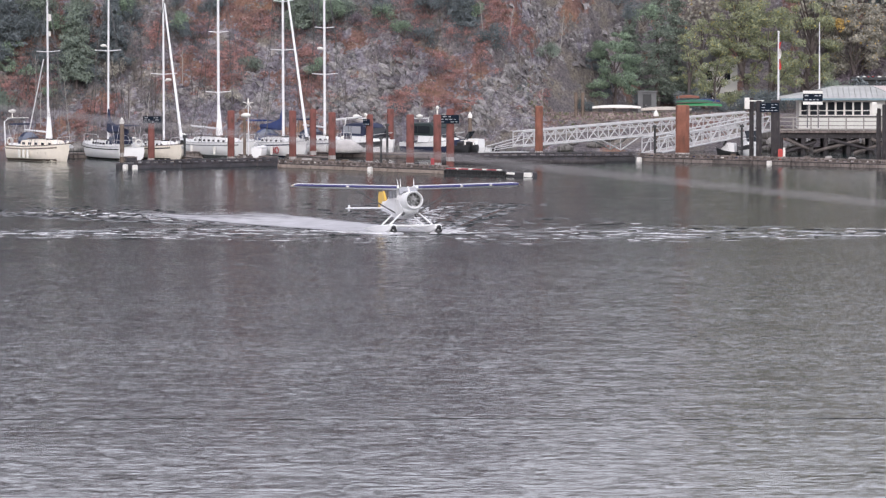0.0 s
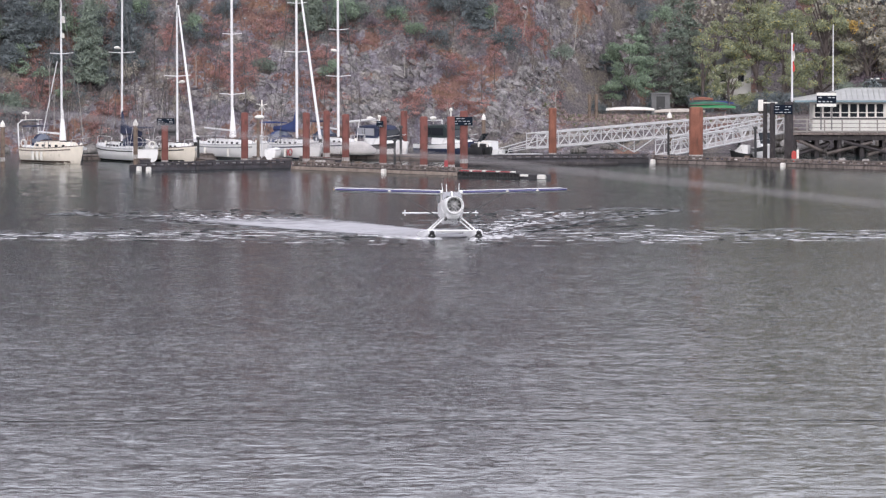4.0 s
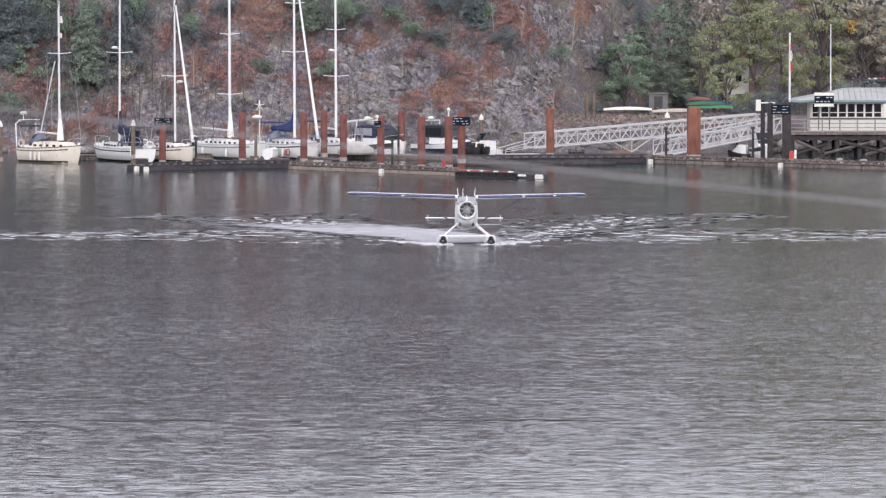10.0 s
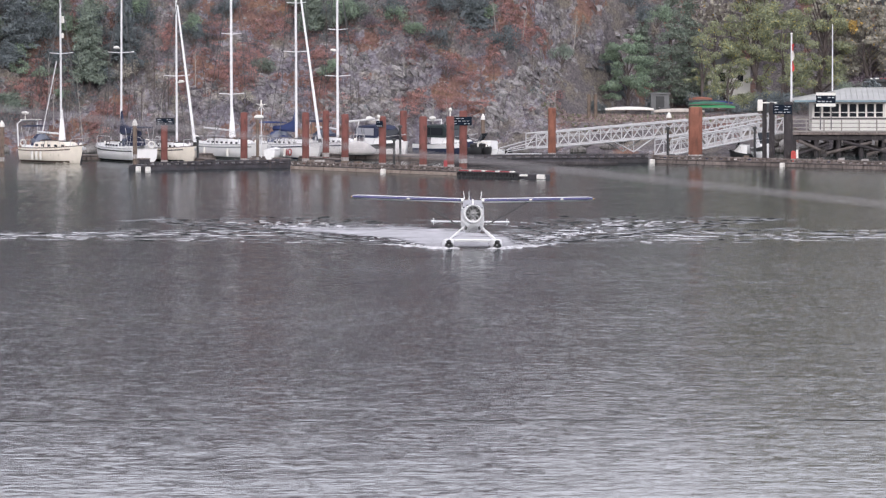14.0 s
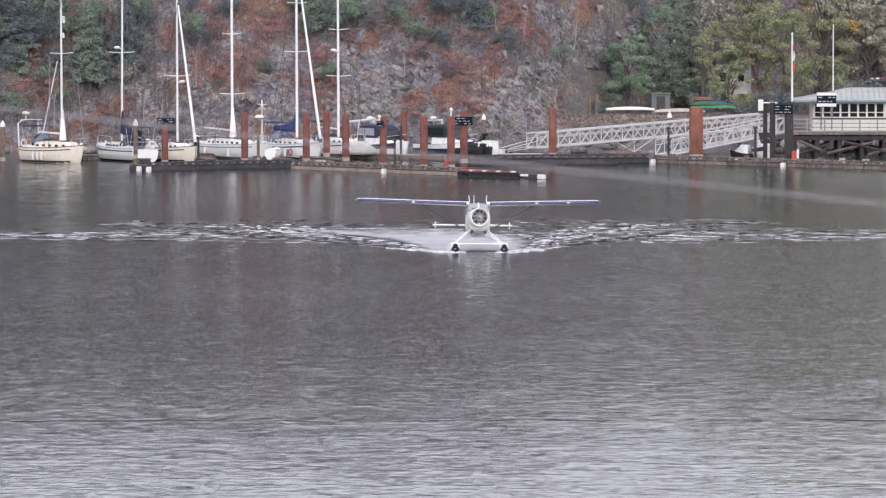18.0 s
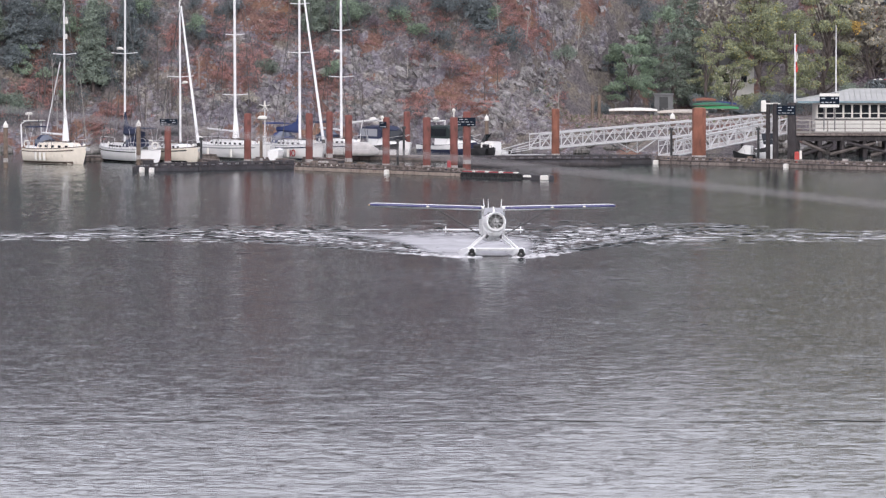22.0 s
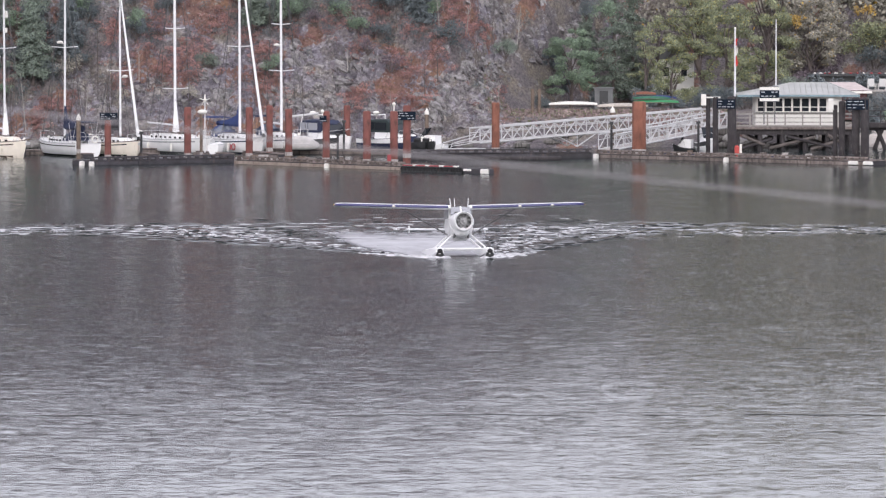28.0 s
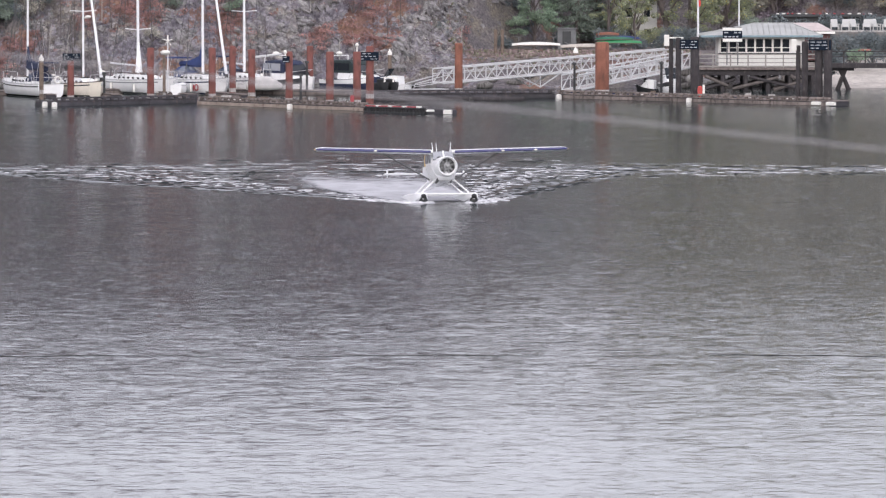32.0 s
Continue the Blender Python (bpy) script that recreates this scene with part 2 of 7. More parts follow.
def glass(name, tint=(0.03, 0.035, 0.04), gloss=0.5):
    m = bpy.data.materials.new(name)
    m.use_nodes = True
    b = m.node_tree.nodes["Principled BSDF"]
    b.inputs["Base Color"].default_value = (*tint, 1)
    b.inputs["Roughness"].default_value = 0.08
    b.inputs["IOR"].default_value = 1.5
    b.inputs["Specular IOR Level"].default_value = gloss
    return m


WATER = water_material()
HILL = cliff_material()
WHITE = shade("white_gelcoat", (0.87, 0.87, 0.87), 0.28, var=0.04, stain=(0.68, 0.66, 0.62), stain_at=0.72)
CREAM = shade("cream_gelcoat", (0.86, 0.79, 0.69), 0.32, var=0.06, stain=(0.5, 0.45, 0.35), stain_at=0.7)
PAINT_WHITE = shade("white_aircraft_paint", (0.9, 0.9, 0.91), 0.28, var=0.04, fine=30)
BLUE = shade("dark_blue_paint", (0.03, 0.03, 0.13), 0.32, var=0.12)
YELLOW = shade("yellow_paint", (0.64, 0.4, 0.06), 0.35, var=0.08)
NAVY = shade("navy_canvas", (0.022, 0.03, 0.068), 0.85, var=0.25, scale=1.2)
SIGN_BLUE = shade("dark_blue_sign", (0.01, 0.016, 0.028), 0.9, var=0.15, gloss=0.15)
BLACK = shade("black_rubber", (0.02, 0.02, 0.022), 0.7, var=0.25)
RUST = shade("rusted_steel", (0.19, 0.071, 0.061), 0.85, var=0.3, scale=0.9, stain=(0.08, 0.04, 0.035), stain_at=0.58, bump=0.3)
RUST_BRIGHT = shade("orange_rusted_steel", (0.235, 0.095, 0.064), 0.85, var=0.3, scale=0.8, stain=(0.13, 0.055, 0.04), stain_at=0.56, bump=0.3)
TAR = shade("dark_tarred_wood", (0.041, 0.036, 0.039), 0.85, var=0.35, scale=1.5, stain=(0.1, 0.09, 0.085), stain_at=0.64, bump=0.4)
LOG = shade("weathered_log", (0.17, 0.13, 0.105), 0.9, var=0.3, stain=(0.08, 0.06, 0.05), bump=0.4)
DECK = shade("grey_dock_timber", (0.2, 0.168, 0.155), 0.9, var=0.35, scale=1.2, stain=(0.07, 0.055, 0.05), stain_at=0.56, bump=0.4, per_piece=0.25)
DOCK_DARK = shade("wet_dark_timber", (0.042, 0.039, 0.046), 0.7, var=0.4, scale=1.3, stain=(0.11, 0.08, 0.065), stain_at=0.66, bump=0.4, per_piece=0.3)
WALER = shade("sunbleached_waler", (0.3, 0.248, 0.215), 0.85, var=0.25, stain=(0.15, 0.1, 0.08), stain_at=0.6, bump=0.3)
CONCRETE = shade("pale_concrete", (0.42, 0.4, 0.39), 0.9, var=0.2, stain=(0.2, 0.17, 0.15))
ALU = shade("weathered_aluminium", (0.54, 0.54, 0.55), 0.5, metal=0.25, var=0.12)
MAST = shade("painted_aluminium_mast", (0.75, 0.75, 0.77), 0.4, metal=0.1, var=0.08)
WIRE = shade("steel_wire", (0.1, 0.1, 0.105), 0.5, metal=0.4, var=0.1)
GREY = shade("grey_machined_metal", (0.16, 0.16, 0.165), 0.45, metal=0.6, var=0.3)
DARKPAINT = shade("charcoal_paint", (0.03, 0.032, 0.035), 0.5, var=0.2)
SIDING = shade("white_painted_siding", (0.74, 0.73, 0.7), 0.6, var=0.08, stain=(0.55, 0.52, 0.47), stain_at=0.66)
ROOF = shade("grey_green_metal_roof", (0.42, 0.43, 0.42), 0.4, metal=0.3, var=0.14, scale=0.8)
RED = shade("red_plastic", (0.6, 0.035, 0.03), 0.45, var=0.12)
GREEN = shade("green_plastic", (0.03, 0.22, 0.085), 0.45, var=0.15)
PALE_PLASTIC = shade("off_white_plastic", (0.78, 0.76, 0.72), 0.5, var=0.06)
GREY_PAINT = shade("grey_shed_paint", (0.16, 0.165, 0.17), 0.7, var=0.15)
SAND = shade("pale_shell_beach", (0.5, 0.46, 0.42), 0.95, var=0.25, scale=0.6, stain=(0.3, 0.27, 0.25))
GLASS = glass("dark_window_glass", (0.02, 0.024, 0.03), 0.22)
SCREEN = glass("grey_canopy_window", (0.13, 0.15, 0.2))
WINDSHIELD = glass("grey_windshield", (0.36, 0.37, 0.4))
FIR = foliage("fir_needles", (0.16, 0.195, 0.13), (0.235, 0.282, 0.172))
SHRUB = foliage("dark_shrub_leaves", (0.125, 0.145, 0.122), (0.18, 0.21, 0.16))
MAPLE = foliage("green_maple_leaves", (0.18, 0.205, 0.115), (0.34, 0.365, 0.165), (0.46, 0.4, 0.13), 0.05)
ARBUTUS = foliage("bright_green_leaves", (0.155, 0.21, 0.125), (0.28, 0.365, 0.195))
AUTUMN = foliage("autumn_leaves", (0.25, 0.242, 0.165), (0.37, 0.35, 0.225), (0.5, 0.34, 0.08), 0.03)
PALE_LEAF = foliage("pale_leaves", (0.22, 0.21, 0.13), (0.5, 0.47, 0.33))
BRACKEN = foliage("rust_bracken", (0.28, 0.16, 0.11), (0.4, 0.235, 0.165))
DRY = foliage("dry_brown_scrub", (0.13, 0.11, 0.098), (0.25, 0.205, 0.175))
BARK = shade("grey_brown_bark", (0.12, 0.1, 0.095), 0.95, var=0.3, bump=0.5)
GRASS = foliage("dry_grass", (0.22, 0.172, 0.125), (0.34, 0.265, 0.2), (0.18, 0.195, 0.12), 0.25)


# ---------------------------------------------------------------- mesh tools
class Shape:
    """Collects boxes, tubes and lofts into one mesh."""

    def __init__(self):
        self.v, self.f = [], []

    def add(self, verts, faces):
        k = len(self.v)
        self.v += [tuple(p) for p in verts]
        self.f += [tuple(i + k for i in q) for q in faces]
        return self

    def box(self, x, y, z, sx, sy, sz, rz=0.0, cut=0.0):
        """A block by its centre and size, its upper edges eased by cut."""
        c, s = math.cos(radians(rz)), math.sin(radians(rz))
        hx, hy, hz = sx / 2, sy / 2, sz / 2
        rings = [(hx, hy, -hz), (hx, hy, hz - cut), (hx - cut, hy - cut, hz)] if cut else [(hx, hy, -hz), (hx, hy, hz)]
        vs = []
        for a, b, h in rings:
            for p, q in ((-a, -b), (a, -b), (a, b), (-a, b)):
                vs.append((x + p * c - q * s, y + p * s + q * c, z + h))
        n = len(rings)
        fs = [(3, 2, 1, 0), tuple(range(4 * n - 4, 4 * n))]
        for r in range(n - 1):
            for i in range(4):
                j = (i + 1) % 4
                fs.append((4 * r + i, 4 * r + j, 4 * r + 4 + j, 4 * r + 4 + i))
        return self.add(vs, fs)

    def tube(self, p0, p1, r0, r1=None, seg=8, flat=1.0):
        """A round bar from p0 to p1; flat squeezes it across."""
        r1 = r0 if r1 is None else r1
        a, b = Vector(p0), Vector(p1)
        d = (b - a).normalized()
        u = d.cross(Vector((0, 0, 1)) if abs(d.z) < 0.9 else Vector((0, 1, 0))).normalized()
        w = d.cross(u)
        vs = []
        for p, r in ((a, r0), (b, r1)):
            for i in range(seg):
                t = 2 * math.pi * i / seg
                vs.append(p + u * (math.cos(t) * r) + w * (math.sin(t) * r * flat))
        fs = [tuple(range(seg - 1, -1, -1)), tuple(range(seg, 2 * seg))]
        fs += [(i, (i + 1) % seg, seg + (i + 1) % seg, seg + i) for i in range(seg)]
        return self.add(vs, fs)

    def path(self, pts, r, seg=6):
        """A bent round bar through the points, in one skin."""
        pts = [Vector(p) for p in pts]
        rings = []
        for i, p in enumerate(pts):
            d = (pts[min(i + 1, len(pts) - 1)] - pts[max(i - 1, 0)]).normalized()
            u = d.cross(Vector((0, 0, 1)) if abs(d.z) < 0.9 else Vector((0, 1, 0))).normalized()
            w = d.cross(u)
            rings.append([p + u * (math.cos(2 * math.pi * k / seg) * r) + w * (math.sin(2 * math.pi * k / seg) * r) for k in range(seg)])
        return self.loft(rings)

    def loft(self, rings, close=True):
        """Skins over rings of equally many points."""
        n = len(rings[0])
        vs = [p for ring in rings for p in ring]
        fs = []
        for k in range(len(rings) - 1):
            for i in range(n):
                j = (i + 1) % n
                fs.append((k * n + i, k * n + j, (k + 1) * n + j, (k + 1) * n + i))
        if close:
            fs.append(tuple(range(n - 1, -1, -1)))
            fs.append(tuple(range((len(rings) - 1) * n, len(rings) * n)))
        return self.add(vs, fs)

    def ball(self, x, y, z, rx, ry, rz, seg=10, rows=6):
        rings = []
        for k in range(rows + 1):
            t = math.pi * (0.02 + 0.96 * k / rows)
            rings.append([(x + rx * math.sin(t) * math.cos(2 * math.pi * i / seg),
                           y + ry * math.sin(t) * math.sin(2 * math.pi * i / seg), z - rz * math.cos(t)) for i in range(seg)])
        return self.loft(rings)

    def mesh(self, name, material, smooth=False):
        me = bpy.data.meshes.new(name)
        me.from_pydata(self.v, [], self.f)
        me.materials.append(material)
        if smooth:
            me.polygons.foreach_set("use_smooth", [True] * len(me.polygons))
            me.set_sharp_from_angle(angle=radians(40))
        me.update()
        return me


def part(name, shape, material, parent, label="", smooth=False):
    ob = new(name, shape.mesh(name, material, smooth))
    ob.parent = parent
    if label:
        ob["label"] = label
    return ob


def thing(name, m, label, category, group="", kind=""):
    ob = new(name)
    ob.empty_display_size = 0.3
    ob.matrix_basis = m
    return tagged(ob, label, category, group, kind)


def solid(name, shape, material, m, label, category, group="", kind="", smooth=False):
    ob = new(name, shape.mesh(name, material, smooth))
    ob.matrix_basis = m
    return tagged(ob, label, category, group, kind)


def smoothstep(a, b, x):
    t = np.clip((x - a) / (b - a), 0, 1)
    return t * t * (3 - 2 * t)


# ---------------------------------------------------------------- water and land
def build_water():
    s = Shape()
    s.add([(-4000, 60, 0), (4000, 60, 0), (4000, 4200, 0), (-4000, 4200, 0)], [(0, 1, 2, 3)])
    return solid("water", s, WATER, pose(0, 0, 0), "grey rippled harbour water under an overcast sky", "water", kind="structure")


def land_height(x, y):
    """Height of the shore: a steep rocky hill, and a low terrace with a beach beside it."""
    c = smoothstep(4.5, 11.0, x)
    d = y - 672.5
    cliff = np.where(d > 0, 1.12 * d, 0.35 * d)
    # crest above the view, its height set by how dark the water mirrors it
    cliff = np.minimum(cliff, 49 + 0.12 * np.maximum(d - 43, 0))
    beach = smoothstep(36.5, 41.0, x)
    e = y - 668
    terr = np.where(e > 0, np.minimum(0.36 * e, 2.3 + 0.012 * e), 0.3 * e) * (1 - beach) + beach * np.where(e > 0, np.minimum(0.05 * e, 3.0), 0.3 * e)
    start = 690 + 20 * smoothstep(9.0, 24.0, x)
    terr = terr + np.maximum(y - start, 0) * 0.95
    z = cliff * (1 - c) + terr * c
    return np.minimum(z, 50 + 0.02 * (y - 690))


GREEN_SPOTS = ((-36.6, 10.8, 2.6), (-33.5, 10.3, 2.2), (-30.7, 7.4, 1.6), (-30.0, 9.8, 1.6), (-37.0, 7.4, 1.5), (-36.3, 3.6, 1.4), (-33.6, 7.0, 1.5), (-28.7, 6.0, 1.3),
              (-25.9, 10.8, 1.5), (-10.9, 11.5, 2.2), (-8.9, 10.8, 1.5), (-4.6, 12.0, 1.8), (3.2, 11.3, 2.2), (0.8, 12.2, 1.5), (-9.9, 6.7, 0.8), (-15.9, 6.2, 0.8),
              (-0.2, 9.3, 0.9), (-21.1, 9.8, 1.3), (-18.7, 11.7, 1.1), (-22.1, 11.7, 1.1), (5.9, 8.4, 0.9), (-1.7, 9.8, 0.7), (10.5, 8.1, 0.7), (-32.0, 4.6, 1.1), (-26.3, 7.4, 1.1),
              (16.8, 11.7, 1.5), (19.2, 10.8, 1.5), (-7.0, 11.7, 1.3), (-41.0, 9.8, 2.9), (-40.7, 5.5, 2.2))
RUST_SPOTS = ((-36.3, 4.7, 1.1), (-34.9, 5.2, 1.2), (-33.3, 5.7, 0.9), (-29.8, 9.3, 0.9), (-27.4, 3.6, 0.9), (-29.7, 2.2, 0.9), (-29.1, 3.2, 0.8), (-17.1, 6.2, 1.3),
              (-17.8, 7.2, 0.9), (-18.8, 6.5, 0.9), (-15.2, 9.8, 1.0), (-16.7, 8.1, 0.9), (-13.8, 10.8, 0.9), (-10.6, 7.7, 0.8), (-10.1, 5.5, 1.1), (-9.6, 3.6, 0.7),
              (-12.9, 12.1, 0.9), (-2.4, 7.9, 0.9), (-3.3, 3.6, 0.9), (-2.4, 4.5, 0.7), (1.7, 7.0, 1.0), (0.8, 7.9, 0.8), (0.3, 4.1, 0.8), (5.6, 11.5, 1.2), (7.1, 10.3, 1.0),
              (4.2, 7.4, 0.9), (13.4, 10.5, 1.2), (15.0, 10.4, 0.9), (12.2, 9.8, 0.9), (9.0, 9.2, 0.8), (11.4, 5.1, 0.9), (10.4, 4.3, 0.8), (3.2, 3.6, 0.8), (2.0, 3.4, 0.7),
              (-1.2, 12.1, 0.9), (4.7, 9.3, 0.9), (-4.1, 10.8, 0.9), (-6.0, 9.8, 0.7), (-19.6, 10.1, 0.8), (-21.0, 7.7, 0.7), (-22.4, 5.5, 0.8), (-11.6, 9.3, 0.8), (-8.4, 9.8, 0.7),
              (-23.5, 9.8, 0.8), (-31.8, 11.3, 0.7), (-35.1, 9.8, 0.6), (12.4, 6.0, 0.7), (-0.7, 10.8, 0.8), (2.2, 10.1, 0.8))
ROCK_SPOTS = ((-7.5, 7.4, 0.9), (-8.3, 8.4, 0.7), (-8.9, 3.9, 1.2), (-6.9, 3.6, 1.2), (-5.7, 4.8, 1.4), (-4.1, 5.5, 1.2), (-2.9, 6.7, 1.2), (-1.9, 7.4, 0.9), (-4.5, 3.4, 1.2),
              (-15.2, 5.5, 0.9), (-14.2, 4.3, 0.8), (8.5, 6.0, 1.3), (7.1, 6.5, 1.2), (5.6, 4.8, 1.2), (9.7, 7.7, 0.9), (10.0, 11.0, 0.9), (8.6, 11.5, 0.6), (12.4, 8.1, 1.0),
              (13.4, 8.9, 0.7), (4.1, 2.7, 1.2), (1.2, 2.5, 1.1), (-1.2, 2.9, 0.9), (-21.2, 5.1, 0.7), (-18.0, 3.9, 0.9), (-24.7, 3.6, 0.6), (16.8, 9.3, 1.1), (20.2, 9.3, 1.1),
              (16.3, 7.4, 1.1), (8.0, 3.2, 0.9), (-26.7, 5.1, 0.6))


def spots(x, z, table):
    out = np.zeros_like(x)
    for a, b, r in table:
        out = np.maximum(out, np.exp(-((x - a) ** 2 + (z - b) ** 2) / (r * r)))
    return out


def fractal(x, y, z, octaves=5, h=0.75):
    return np.array([noise.fractal(Vector(p), h, 2.1, octaves) for p in zip(x, y, z)])


def sheet(xs, ys):
    gx, gy = np.meshgrid(np.array(xs), np.array(ys))
    x, y = gx.ravel().copy(), gy.ravel().copy()
    z = land_height(x, y)
    nx, ny = len(xs), len(ys)
    idx = np.arange(nx * ny).reshape(ny, nx)
    q = np.stack([idx[:-1, :-1], idx[:-1, 1:], idx[1:, 1:], idx[1:, :-1]], -1).reshape(-1, 4)
    return x, y, z, q


def build_land():
    xs = list(np.arange(-140, -46, 4.0)) + list(np.arange(-46, 56, 0.2)) + list(np.arange(56, 170, 4.0))
    ys = [655, 660, 664] + list(np.arange(666, 692, 0.16)) + list(np.arange(692, 722, 0.3)) + list(np.arange(722, 730, 1.0)) + list(np.arange(730, 1000, 12.0)) + list(np.arange(1000, 4200, 200.0))
    x, y, z, q = sheet(xs, ys)
    near = (np.abs(x - 4) < 52) & (y > 664) & (y < 735)
    c = smoothstep(4.5, 11.0, x)
    i = np.where(near)[0]
    big = fractal(x[i] * 0.16, y[i] * 0.12, z[i] * 0.2, 3)
    mid = fractal(x[i] * 0.5 + 7, y[i] * 0.4, z[i] * 0.45, 4)
    cell = np.zeros(len(i))
    for size, amp, turn in ((0.5, 1.0, 0.45), (1.15, 0.55, -0.5), (2.2, 0.25, 0.2)):
        wx = x[i] + 0.5 * mid / size
        wz = z[i] + 0.5 * big / size
        cell += amp * np.array([noise.cell(Vector(((a + turn * d) * size, b * size * 0.4, (d - turn * a) * size * 0.8))) for a, b, d in zip(wx, y[i], wz)])
    cell *= 0.75
    rocky = spots(x[i], z[i], ROCK_SPOTS)
    crag = np.array([noise.ridged_multi_fractal(Vector((a * 0.9 + 0.4 * d, b * 0.5, d * 0.7 - 0.3 * a)), 0.9, 2.2, 4, 1.0, 2.0) for a, b, d in zip(x[i], y[i], z[i])]) - 1.2
    rise = smoothstep(-0.5, 1.5, z[i])
    k = rise * (1 - c[i] * (1 - smoothstep(5, 8, z[i])))
    z[i] += k * (1.6 * big + 0.9 * mid + 0.28 * crag * (0.5 + rocky) + (0.25 + 0.7 * rocky) * (cell - 0.5)) + 0.06 * mid
    # broken ledges, level above and sheer in front
    for step, lean, seed in ((2.1, 0.35, 0.0), (0.75, -0.25, 9.0)):
        wob = fractal(x[i] * 0.35 + seed, y[i] * 0.3, z[i] * 0.35, 3)
        t = (z[i] + lean * x[i] + 1.3 * step * wob) / step
        fr = t - np.floor(t)
        z[i] += k * (0.35 + 0.65 * np.clip(rocky * 1.5, 0, 1)) * step * 0.8 * (smoothstep(0.5, 0.95, fr) - fr)
    x[i] += k * 0.35 * mid
    me = bpy.data.meshes.new("ground")
    me.from_pydata(np.stack([x, y, z], -1).tolist(), [], q.tolist())
    me.materials.append(HILL)
    cov = np.zeros((len(x), 4))
    cov[:, 3] = 1
    patch = fractal(x[i] * 0.22 + 31, y[i] * 0.1, z[i] * 0.3, 4)
    cov[:, 0], cov[:, 1] = 0.3, 0.5
    cov[i, 0] = np.clip(0.3 + 0.5 * patch + 0.42 * spots(x[i], z[i], RUST_SPOTS) - 0.5 * rocky, 0, 1)
    cov[i, 1] = np.clip(0.4 - 0.45 * patch + 0.42 * spots(x[i], z[i], GREEN_SPOTS) - 0.3 * rocky + 0.2 * c[i], 0, 1)
    att = me.color_attributes.new("cover", 'FLOAT_COLOR', 'POINT')
    att.data.foreach_set("color", cov.ravel())
    me.update()
    ob = new("ground", me)
    tagged(ob, "steep rocky hillside with rust-brown bracken and grey rock", "hillside", kind="structure")
    # the near bank under and behind the viewpoint
    s = Shape()
    g = []
    for yy, zz in ((95, -2), (70, 3), (30, 12), (4, 18.2), (-10, 18.6), (-60, 24), (-300, 60), (-1500, 90)):
        g.append([(-1500, yy, zz), (-40, yy, zz), (40, yy, zz), (1500, yy, zz)])
    for a, b in zip(g, g[1:]):
        for j in range(3):
            s.add([a[j], a[j + 1], b[j + 1], b[j]], [(0, 1, 2, 3)])
    ob = solid("ground_near", s, DRY, pose(0, 0, 0), "brown scrub bank above the water", "ground", kind="structure")
    # shell beach beside the pier
    s = Shape()
    bx = np.linspace(37, 75, 60)
    by = np.linspace(667.6, 690, 30)
    px, py, pz, pq = sheet(bx, by)
    wob = fractal(px * 0.4, py * 0.3, px * 0, 3)
    pz += 0.07 + 0.1 * wob + 0.035 * np.maximum(py - 668, 0) - 1.2 * (1 - smoothstep(37, 40.5, px))
    s.add(np.stack([px, py, pz], -1).tolist(), pq.tolist())
    solid("beach", s, SAND, pose(0, 0, 0), "pale shell beach beside the pier", "beach", kind="structure", smooth=True)


# ---------------------------------------------------------------- plants
def leaf_cloud(shape, centres, radii, per, size, rng, flat=0.7, droop=0.0):
    """Small tilted leaf sprays filling uneven clumps."""
    for (cx, cy, cz), r in zip(centres, radii):
        k = max(6, int(per * r * r))
        d = rng.normal(size=(k, 3))
        d /= np.linalg.norm(d, axis=1)[:, None]
        rad = r * (0.55 + 0.5 * rng.random(k))
        p = np.array([cx, cy, cz]) + d * rad[:, None] * np.array([1, 1, flat])
        u = rng.normal(size=(k, 3))
        u /= np.linalg.norm(u, axis=1)[:, None]
        u[:, 2] -= droop
        w = np.cross(u, d + 0.4 * rng.normal(size=(k, 3)))
        w /= np.linalg.norm(w, axis=1)[:, None] + 1e-6
        a = size * (0.6 + 0.8 * rng.random(k))[:, None]
        quad = np.stack([p - u * a, p + w * a * 0.55, p + u * a, p - w * a * 0.55], 1)
        vs = quad.reshape(-1, 3)
        base = len(shape.v)
        shape.v += [tuple(t) for t in vs.tolist()]
        shape.f += [(base + 4 * j, base + 4 * j + 1, base + 4 * j + 2, base + 4 * j + 3) for j in range(k)]


def ground_z(x, y):
    return float(land_height(np.array([float(x)]), np.array([float(y)]))[0])


